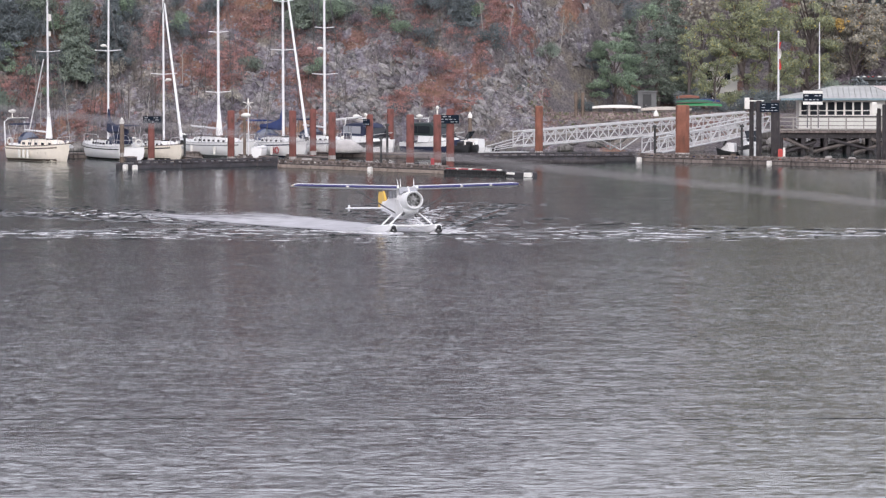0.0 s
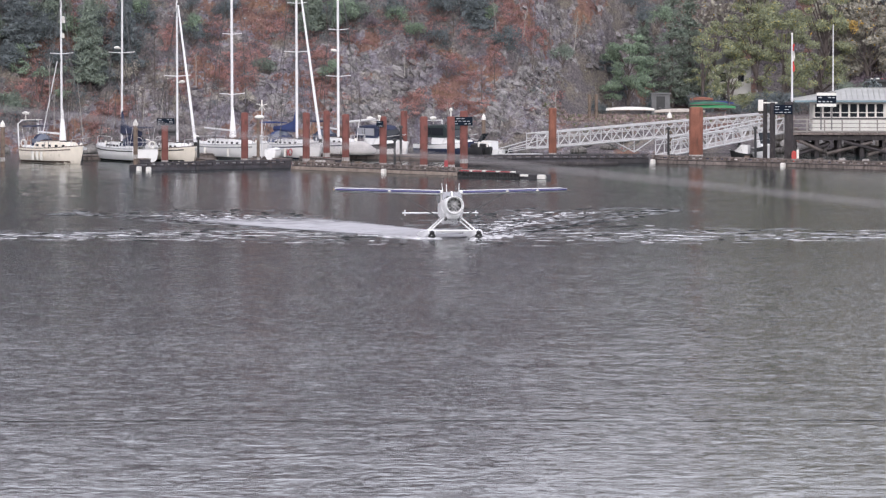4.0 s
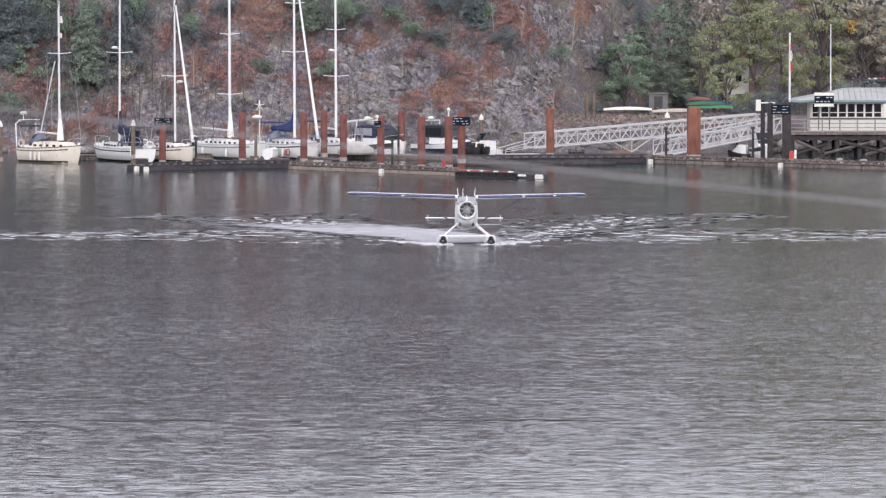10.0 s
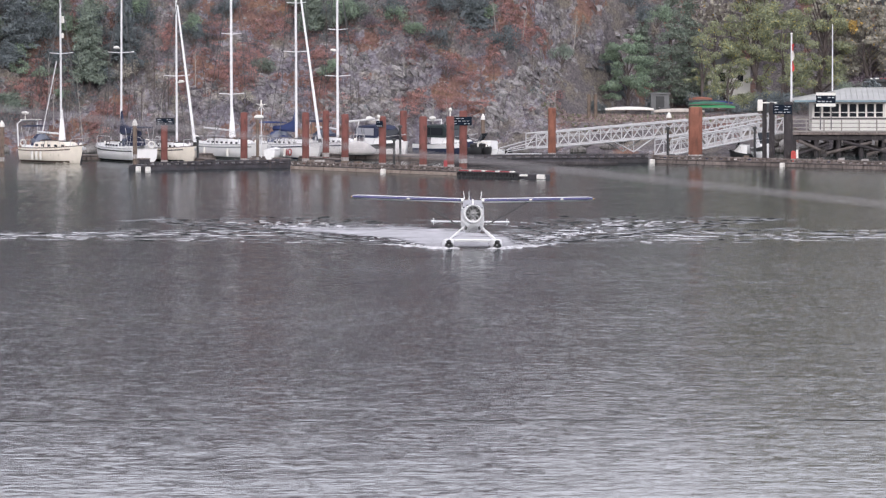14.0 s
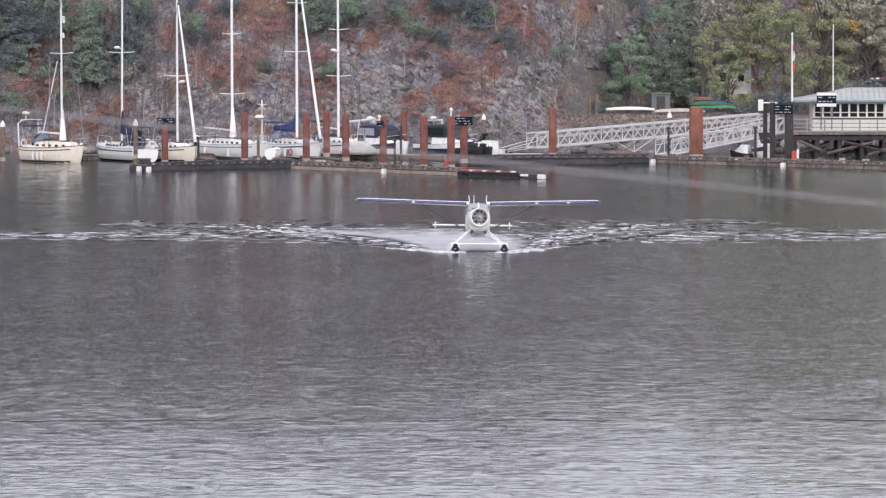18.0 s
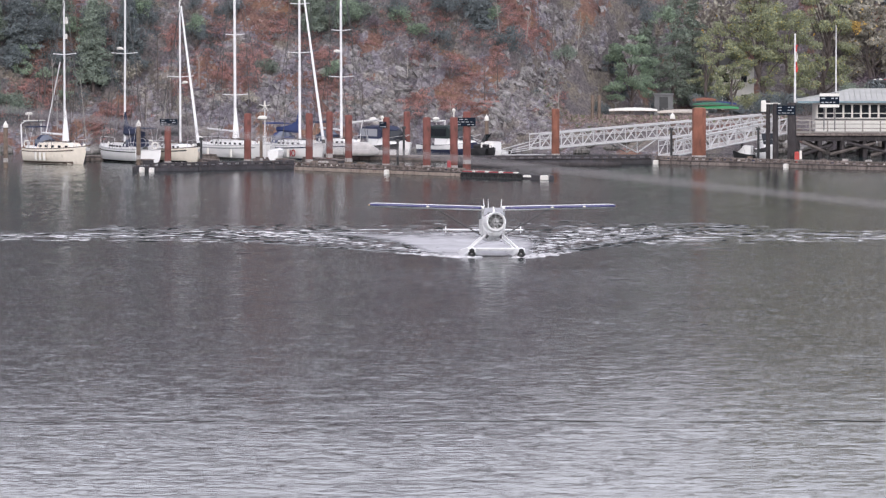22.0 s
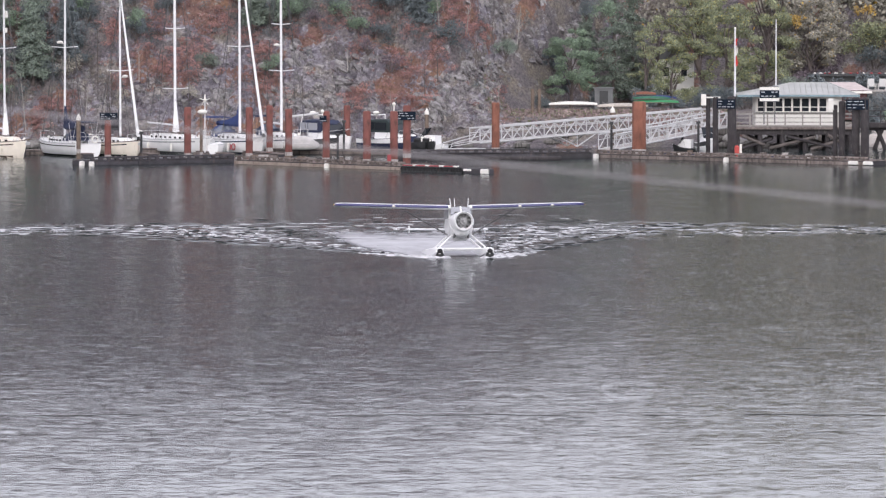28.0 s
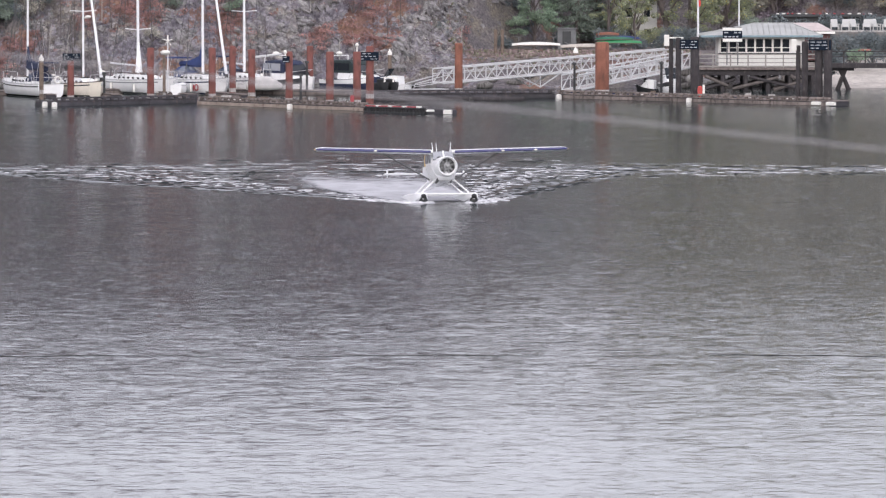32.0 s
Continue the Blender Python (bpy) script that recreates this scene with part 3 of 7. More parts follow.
def broadleaf(name, x, y, z, height, spread, leaf, label, category, seed, per=320, size=0.11, low=0.25):
    rng = np.random.default_rng(seed)
    t = thing(name, pose(x, y, z), label, category)
    s = Shape()
    lean = rng.normal(0, 0.05, 2)
    top = Vector((lean[0] * height, lean[1] * height, height * 0.8))
    bends = [Vector((0, 0, -0.3))] + [top * f + Vector((*rng.normal(0, 0.06 * spread, 2), 0)) for f in (0.25, 0.5, 0.75, 1.0)]
    r = 0.028 * height
    for i, (a, b) in enumerate(zip(bends, bends[1:])):
        s.tube(a, b, r * (1 - 0.22 * i), r * (1 - 0.22 * (i + 1)), 7)
    cs, rs = [], []
    for i in range(int(20 + spread * 13)):
        f = low + (1 - low) * rng.random()
        ang = rng.random() * 2 * math.pi
        reach = spread * math.sqrt(max(0.08, math.sin(math.pi * min(0.97, 0.16 + 0.8 * (f - low) / (1 - low))))) * (0.45 + 0.55 * rng.random())
        p = Vector((math.cos(ang) * reach, math.sin(ang) * reach, height * f))
        q = top * max(0.2, f - 0.22)
        if i % 4 == 0:
            knee = q.lerp(p, 0.5) + Vector((0, 0, 0.08 * height * (rng.random() - 0.3)))
            part("limb", Shape().tube(q, knee, r * 0.32, r * 0.2, 5).tube(knee, p, r * 0.2, r * 0.08, 5), BARK, t)
        cs.append(p)
        rs.append(spread * (0.13 + 0.17 * rng.random()))
    part("trunk", s, BARK, t)
    c = Shape()
    leaf_cloud(c, cs, rs, per * 1.5, size, rng, 0.6)
    part("crown", c, leaf, t)
    return t


def conifer(name, x, y, z, height, spread, leaf, label, seed, per=9):
    rng = np.random.default_rng(seed)
    t = thing(name, pose(x, y, z), label, "tree")
    s = Shape()
    s.tube((0, 0, -0.3), (0, 0, height), 0.022 * height, 0.02, 7)
    c = Shape()
    f = 0.12
    while f < 1.0:
        reach = spread * (1.03 - f) ** 0.8
        for j in range(per):
            ang = rng.random() * 2 * math.pi
            l = reach * (0.6 + 0.5 * rng.random())
            h = height * min(0.99, f + rng.uniform(-0.04, 0.04))
            a = Vector((0, 0, h))
            b = Vector((math.cos(ang) * l, math.sin(ang) * l, h - rng.uniform(-0.05, 0.4) * l))
            s.tube(a, b, 0.03, 0.01, 4)
            k = max(2, int(l / 0.35))
            pts = [a.lerp(b, (i + 0.7) / k) for i in range(k)]
            leaf_cloud(c, pts, [0.2 + 0.3 * rng.random() for i in range(k)], 230, 0.085, rng, 0.6, 0.3)
        f += 0.055 + 0.02 * rng.random()
    part("trunk", s, BARK, t)
    part("crown", c, leaf, t)
    return t


def bush(name, x, y, z, w, h, leaf, label, seed, per=300, size=0.1):
    rng = np.random.default_rng(seed)
    t = thing(name, pose(x, y, z), label, "bush")
    s = Shape()
    cs, rs = [], []
    for i in range(int(6 + 3 * w)):
        ang = rng.random() * 2 * math.pi
        rr = w * 0.5 * math.sqrt(rng.random())
        p = (math.cos(ang) * rr, math.sin(ang) * rr * 0.8, h * (0.2 + 0.65 * rng.random() * (1 - 0.5 * rr / w)))
        cs.append(p)
        rs.append(0.3 * min(w, h) * (0.6 + 0.6 * rng.random()))
        s.tube((0, 0, -0.3), p, 0.035, 0.012, 4)
    part("stem", s, BARK, t)
    c = Shape()
    leaf_cloud(c, cs, rs, per, size, rng, 0.8)
    part("leaves", c, leaf, t)
    return t


# ---------------------------------------------------------------- floating docks
def dock(name, a, b, width, deck_h, face, top, label, rail=True, planks=False):
    """A float from a to b along its outer edge, the width lying behind it."""
    a, b = Vector((*a, 0)), Vector((*b, 0))
    d = b - a
    length = d.length
    ang = math.degrees(math.atan2(d.y, d.x))
    t = thing(name, pose(a.x, a.y, 0, 0, 0, ang), label, "dock")
    body = Shape().box(length / 2, width / 2, deck_h * 0.4 - 0.1, length, width - 0.1, deck_h * 0.8 + 0.2)
    part("float", body, DOCK_DARK, t)
    n = max(1, round(length / 4.2))
    for i in range(n):
        w = length / n
        part("waler", Shape().box((i + 0.5) * w, 0.02, deck_h * 0.36, w - 0.05, 0.14, deck_h * 0.62, 0, 0.015), face, t)
    m = max(2, round(length / 1.2))
    w = length / m
    for i in range(m):
        part("deck_panel", Shape().box((i + 0.5) * w, width / 2, deck_h - 0.03, w - 0.02, width, 0.06), top, t)
    if rail:
        k = max(2, round(length / 0.75))
        block = Shape().box(0, 0, 0, 0.3, 0.18, 0.14).mesh("rail_block", top)
        for i in range(k):
            ob = new("rail_block", block)
            ob.parent = t
            ob.location = ((i + 0.5) * length / k, 0.16, deck_h + 0.07)
        for i in range(n):
            w = length / n
            part("bull_rail", Shape().box((i + 0.5) * w, 0.16, deck_h + 0.2, w - 0.04, 0.2, 0.13, 0, 0.02), top, t)
    return t


def build_docks():
    dock("floating_dock", (-23.3, 621.1), (-12.1, 628.6), 2.6, 0.42, DOCK_DARK, DOCK_DARK, "dark wet timber float at the head of the marina")
    dock("floating_dock", (-12.0, 624.7), (1.3, 608.7), 3.0, 0.42, WALER, DECK, "grey timber floating dock with a pale waler and bull rail")
    dock("floating_dock", (1.6, 637.3), (16.6, 640.0), 3.2, 0.5, DOCK_DARK, DOCK_DARK, "dark weathered float below the gangway")
    dock("floating_dock", (16.7, 640.2), (37.6, 620.3), 2.4, 0.42, DECK, DECK, "long grey timber floating dock before the pier")
    # finger floats between the boats
    for x, y in ((-24.6, 641.0), (-19.3, 640.5), (-13.2, 641.5), (-8.8, 640.0)):
        dock("finger_float", (x - 3.0, y + 8.0), (x, y), 1.0, 0.35, DECK, DECK, "narrow timber finger float between the sailboats", rail=False)
    dock("floating_dock", (-29.5, 648.0), (-12.0, 656.0), 2.2, 0.4, DECK, DECK, "grey timber walkway float behind the sailboats", rail=False)
    dock("floating_dock", (-12.0, 652.0), (9.0, 645.0), 2.4, 0.4, DECK, DECK, "grey timber float joining the slips", rail=False)
    # low outer float fendered with tyres
    a, b = Vector((1.1, 607.2, 0)), Vector((8.1, 600.8, 0))
    d = b - a
    t = thing("tyre_float", pose(a.x, a.y, 0, 0, 0, math.degrees(math.atan2(d.y, d.x))), "low dark float fendered with a row of black tyres", "dock")
    L = d.length
    part("float", Shape().box(4.5, 0.3, 0.14, 9.0, 0.6, 0.5, 0, 0.05), DOCK_DARK, t)
    tyre = Shape()
    seg = 12
    rings = []
    for i in range(seg + 1):
        q = 2 * math.pi * i / seg
        rings.append([((0.2 + 0.085 * math.cos(e)) * math.cos(q), 0.1 * math.sin(e), (0.2 + 0.085 * math.cos(e)) * math.sin(q)) for e in (0, 1.2, 2.4, 3.8, 5.0)])
    tyre.loft(rings, close=False)
    tm = tyre.mesh("tyre", BLACK, True)
    for i in range(19):
        ob = new("tyre", tm)
        ob.parent = t
        ob.location = (0.3 + i * 0.33, -0.05, 0.2)
        ob.rotation_euler = (0, 0, 0.12 * math.sin(i * 2.3))
    for x, z, h in ((6.9, 0.27, 0.15), (8.65, 0.2, 0.34)):
        part("white_float_block", Shape().box(x, -0.02, z, 0.7, 0.3, h, 0, 0.05), PALE_PLASTIC, t, "white plastic float block")
    for x in (0.4, 1.7, 3.1, 4.6):
        part("red_edge_strip", Shape().box(x + 0.2, 0.2, 0.49, 0.95, 0.3, 0.08), FADED_RED, t, "faded red edge strip")
        part("white_cleat_block", Shape().box(x + 0.9, 0.2, 0.5, 0.34, 0.25, 0.11, 0, 0.02), PALE_PLASTIC, t, "small white cleat block")
    # square white float blocks along the docks
    for x, y in ((-4.65, 615.6), (-23.9, 621.6), (-23.1, 620.4), (16.9, 639.6), (27.0, 630.2), (36.6, 621.1), (37.7, 620.2), (2.2, 607.4)):
        wide = x > 36
        solid("fender_block", Shape().box(0, 0, 0.22 if wide else 0.15, 0.8 if wide else 0.34, 0.26, 0.26 if wide else 0.4, 0, 0.05), PALE_PLASTIC, pose(x, y - 0.1, 0, 0, 0, -40), "square white float block on the dock edge", "fender", "fender blocks")
    # gear lying on the docks: coiled hose, boxes, ropes
    rng = random.Random(5)
    for i in range(34):
        f = rng.random()
        if i % 2:
            x, y = -11 + 11.5 * f, 624.4 - 13.9 * f + 1.2
        else:
            x, y = 17.8 + 19.5 * f, 640.0 - 18.6 * f + 1.0
        k = rng.choice(("crate", "rope_coil", "hose_box"))
        if k == "rope_coil":
            s = Shape()
            for j in range(3):
                pts = [(math.cos(q) * (0.3 - 0.03 * j), math.sin(q) * (0.3 - 0.03 * j), 0.04 + 0.06 * j) for q in np.linspace(0, 6.28, 11)]
                s.path(pts, 0.035, 5)
            solid("rope_coil", s, rng.choice((LOG, NAVY, PALE_PLASTIC)), pose(x, y, 0.42), "coil of mooring rope on the dock boards", "rope", "ropes on the docks")
        else:
            w, h = 0.35 + 0.45 * rng.random(), 0.18 + 0.25 * rng.random()
            solid(k, Shape().box(0, 0, h / 2, w, 0.4, h, 0, 0.03), rng.choice((DECK, LOG, DARKPAINT, CONCRETE)), pose(x, y, 0.42, 0, 0, rng.uniform(-60, 20)), "weathered box of mooring gear on the dock", "box", "boxes on the docks")
    # floating dark logs and a stranded ramp edge below the gangway
    for x, y, l, r in ((4.0, 634.0, 6.5, 5), (10.5, 634.8, 7.0, 2), (13.0, 643.8, 5.0, -4), (6.5, 648.0, 4.0, 8)):
        solid("boom_log", Shape().tube((-l / 2, 0, 0.1), (l / 2, 0, 0.1), 0.24, 0.2, 10), TAR, pose(x, y, 0, 0, 0, r), "dark waterlogged boom log lying by the float", "log", "boom logs", smooth=True)


# ---------------------------------------------------------------- piles, signs and lamps
def pile(x, y, top, dia, material, label, cone=False, name="pile"):
    t = thing(name, pose(x, y, 0), label, "pile", "mooring piles")
    r = dia / 2
    s = Shape()
    seg = 16
    rings = []
    for z, k in ((-2.0, 1), (0.3, 1.0), (0.55, 1.01), (1.6, 0.995), (top - 0.06, 1.0), (top, 0.93)):
        rings.append([(math.cos(2 * math.pi * i / seg) * r * k, math.sin(2 * math.pi * i / seg) * r * k, z) for i in range(seg)])
    s.loft(rings)
    part("shaft", s, material, t, smooth=True)
    part("tide_band", Shape().tube((0, 0, 0.42), (0, 0, 0.75), r * 1.03, r * 1.02, 16), CONCRETE if material is not TAR else TAR, t, "pale barnacled band", smooth=True)
    if cone:
        part("cap", Shape().tube((0, 0, top - 0.02), (0, 0, top + 0.2), r * 1.15, r * 1.1, 14).tube((0, 0, top + 0.2), (0, 0, top + 0.5), r * 1.1, r * 0.12, 14), PALE_PLASTIC, t, "white cone cap", smooth=True)
    else:
        part("cap", Shape().tube((0, 0, top), (0, 0, top + 0.05), r * 0.9, r * 0.7, 16), material, t)
    return t


def sign(x, y, z, w, h, rows, rz=0.0, edge=None, label="dark blue dock sign with white lettering on a pile", bars=((0.55, 0.3), (0.3, 0.2), (0.75, 0.1))):
    t = thing("dock_sign", pose(x, y, z, 0, 0, rz), label, "sign", "dock signs")
    part("board", Shape().box(0, 0, 0, w, 0.06, h, 0, 0.01), SIGN_BLUE, t)
    rng = random.Random(int(x * 10))
    for i in range(rows):
        zz = h * (0.3 - 0.6 * i / max(1, rows - 1)) * (0.45 if edge else 1)
        xx = -w * 0.42
        while xx < w * 0.36:
            l = min(w * (0.08 + 0.16 * rng.random()), w * 0.42 - xx)
            part("lettering_bar", Shape().box(xx + l / 2, -0.035, zz, l, 0.012, max(0.05, h * 0.075)), SIGN_GREY, t)
            xx += l + w * 0.07 + (w * 0.25 if rng.random() < 0.4 else 0)
    if edge:
        for zz in edge:
            part("white_strip", Shape().box(0, -0.005, zz, w, 0.06, 0.26), PALE_PLASTIC, t, "white strip")
    return t


def build_piles():
    rusty = "reddish-brown rusted steel mooring pile through the dock"
    for x, y, top, d in ((-15.79, 628.8, 4.35, 0.56), (-10.90, 628.8, 4.35, 0.57), (-9.50, 643.4, 4.12, 0.53), (-7.80, 631.6, 4.15, 0.58), (-4.71, 617.6, 4.33, 0.57),
                         (-3.27, 654.0, 3.86, 0.56), (-1.53, 613.5, 4.43, 0.61), (0.57, 613.5, 4.43, 0.61), (1.61, 627.4, 4.52, 0.63), (-21.97, 624.5, 3.9, 0.53)):
        pile(x, y, top, d, RUST, rusty)
    pile(8.86, 643.4, 4.35, 0.64, RUST_BRIGHT, "orange-brown rusted steel pile beside the gangway")
    pile(20.37, 638.9, 4.55, 1.12, RUST_BRIGHT, "broad orange-brown rusted steel pile at the gangway foot")
    for x, y, top, d in ((-24.84, 638.9, 3.1, 0.36), (-35.15, 631.6, 3.2, 0.36), (3.34, 658.6, 3.05, 0.33), (19.02, 666.5, 3.0, 0.38)):
        pile(x, y, top, d, LOG, "slim wooden pile with a white cone cap", cone=True)
    pile(-14.78, 631.6, 3.7, 0.24, LOG, "slim weathered pile beside a sailboat")
    for x in (12.55, 13.13):
        pile(x, 680.8, 4.6, 0.3, LOG, "weathered log pile on the bank")
    for x, y, top, d in ((25.82, 636.0, 5.2, 0.36), (26.35, 634.5, 5.0, 0.45), (27.53, 631.5, 5.13, 0.71), (35.35, 624.0, 4.64, 0.36), (35.86, 623.6, 4.97, 0.51), (36.91, 622.9, 5.27, 0.63), (37.6, 622.5, 5.21, 0.68)):
        pile(x, y, top, d, TAR, "dark tarred wooden pile at the dock")
    sign(-21.9, 624.21, 3.78, 1.4, 0.56, 3)
    sign(1.45, 627.06, 3.75, 1.7, 0.68, 3)
    sign(-4.95, 617.22, 3.78, 0.55, 0.5, 2, label="small dark blue sign on a rusted pile")
    sign(27.05, 631.12, 4.58, 1.5, 0.75, 3)
    sign(36.95, 622.2, 4.75, 1.75, 0.8, 3)
    sign(31.85, 658.9, 4.71, 1.63, 1.26, 2, edge=(0.46, -0.46), label="dark sign with white strips standing before the pavilion")
    for x, y, z in ((25.55, 635.78, 4.7), (35.1, 623.8, 4.64)):
        t = thing("lamp_box", pose(x, y, z), "white lamp box on a bracket at the pile head", "lamp")
        part("housing", Shape().box(-0.1, 0, 0.1, 0.4, 0.25, 0.9, 0, 0.04), PALE_PLASTIC, t)
        part("bracket", Shape().box(0.65, 0, 0.3, 1.2, 0.1, 0.1), PALE_PLASTIC, t)
    # sign post of the pavilion sign stands on the dock
    for x in (31.4, 32.3):
        solid("sign_post", Shape().tube((0, 0, 0.3), (0, 0, 3.3), 0.05, 0.05, 8), GREY, pose(x, 659.02, 1.9), "slim steel sign post", "post", "sign posts")
    # globe lamps and slim black bollard posts along the docks
    for x, y, h in ((18.2, 641.0, 2.4), (25.0, 635.0, 2.6), (-19.85, 641.2, 1.6), (-3.8, 616.2, 2.2), (-3.5, 649.8, 2.3)):
        t = thing("dock_post", pose(x, y, 0.4), "slim black service post on the dock", "post", "service posts")
        part("post", Shape().tube((0, 0, 0), (0, 0, h), 0.1, 0.09, 8), DARKPAINT, t)
        part("head", Shape().box(0, 0, h, 0.34, 0.24, 0.2, 0, 0.05), DARKPAINT, t)
    # red fuel cabinet and life ring
    t = thing("fuel_cabinet", pose(27.9, 630.6, 0.42), "red hose cabinet with a white panel on the dock", "cabinet")
    part("cabinet", Shape().box(0, 0, 0.5, 0.36, 0.36, 0.75, 0, 0.1).tube((0, 0, 0), (0, 0, 0.2), 0.1, 0.1, 8), HOSE_RED, t)
    part("panel", Shape().box(0.3, 0, 0.62, 0.18, 0.25, 0.7, 0, 0.04), PALE_PLASTIC, t, "white panel")
    t = thing("red_fire_box", pose(0.2, 612.0, 0.42), "small red fire box on the dock", "box")
    part("case", Shape().box(0, 0, 0.4, 0.28, 0.26, 0.7, 0, 0.05), FADED_RED, t)
    part("stand", Shape().box(0, 0, 0.05, 0.2, 0.2, 0.12), DARKPAINT, t)
    for x, y, z, col in ((0.57, 613.5, 4.85, PALE_PLASTIC), (-5.0, 617.25, 4.2, PALE_PLASTIC)):
        solid("dock_lamp", Shape().ball(0, 0, 0.15, 0.14, 0.14, 0.16).tube((0, 0, -0.4), (0, 0, 0.05), 0.06, 0.06, 8), col, pose(x, y, z), "white globe lamp on a pile head", "lamp", "globe lamps", smooth=True)


# ---------------------------------------------------------------- gangways
def gangway(a, b, height, width, bays, label, under=None):
    """An aluminium truss bridge from a to b, both at walking level."""
    a, b = Vector(a), Vector(b)
    d = b - a
    flat = Vector((d.x, d.y, 0)).length
    ang = math.degrees(math.atan2(d.y, d.x))
    slope = d.z / flat
    t = thing("gangway", pose(a.x, a.y, a.z, 0, 0, ang), label, "gangway")

    def p(u, side, h):
        return (u * flat, side * width / 2, u * d.z + h)

    for side in (-1, 1):
        part("top_chord", Shape().tube(p(0, side, height), p(1, side, height), 0.07, 0.07, 6), ALU, t)
        part("bottom_chord", Shape().tube(p(0, side, 0), p(1, side, 0), 0.08, 0.08, 6), ALU, t)
        part("mid_rail", Shape().tube(p(0, side, height * 0.66), p(1, side, height * 0.66), 0.035, 0.035, 5), ALU, t)
        for i in range(bays + 1):
            u = i / bays
            part("upright", Shape().tube(p(u, side, 0), p(u, side, height), 0.045, 0.045, 5), ALU, t)
        for i in range(bays):
            u, v = i / bays, (i + 1) / bays
            if i % 2:
                u, v = v, u
            part("diagonal", Shape().tube(p(u, side, 0), p(v, side, height), 0.05, 0.05, 5), ALU, t)
    for i in range(bays):
        u, v = i / bays, (i + 1) / bays
        s = Shape()
        s.add([p(u, -1, 0.02), p(v, -1, 0.02), p(v, 1, 0.02), p(u, 1, 0.02), p(u, -1, -0.04), p(v, -1, -0.04), p(v, 1, -0.04), p(u, 1, -0.04)],
              [(0, 1, 2, 3), (7, 6, 5, 4), (0, 4, 5, 1), (1, 5, 6, 2), (2, 6, 7, 3), (3, 7, 4, 0)])
        part("deck_grating", s, CONCRETE, t)
    if under:
        u0, u1, drop = under
        for side in (-1, 1):
            m = (u0 + u1) / 2
            foot = (m * flat, side * width / 2, m * d.z - drop)
            part("king_post_strut", Shape().tube(p(u0, side, 0), foot, 0.06, 0.06, 5), ALU, t)
            part("king_post_strut", Shape().tube(foot, p(u1, side, 0), 0.06, 0.06, 5), ALU, t)
            part("king_post", Shape().tube(foot, p(m, side, 0), 0.05, 0.05, 5), ALU, t)
    return t


def build_gangways():
    gangway((7.3, 656.0, 0.75), (27.0, 668.0, 2.1), 1.2, 1.6, 22, "long white aluminium truss gangway down to the floats", (0.33, 0.5, 1.0))
    gangway((18.0, 648.0, 0.42), (28.5, 662.0, 2.02), 1.22, 1.6, 14, "shorter white aluminium truss gangway to the outer dock")
    t = thing("landing_ramp", pose(6.3, 650.0, 0.33, 0, 0, 30), "pale aluminium ramp plate at the gangway foot", "ramp")
    part("plate", Shape().box(0, 0, 0.12, 3.4, 1.5, 0.06), ALU, t)
    for s in (-0.75, 0.75):
        part("handrail", Shape().path([(-1.7, s, 0.1), (-1.5, s, 0.6), (1.7, s, 1.3)], 0.04), ALU, t)
        part("lower_rail", Shape().tube((-1.6, s, 0.35), (1.7, s, 0.75), 0.03), ALU, t)


# ---------------------------------------------------------------- pavilion on its pier
BRACE = shade("weathered_brace_log", (0.13, 0.112, 0.105), 0.9, var=0.3, stain=(0.05, 0.045, 0.045), stain_at=0.6, bump=0.4)


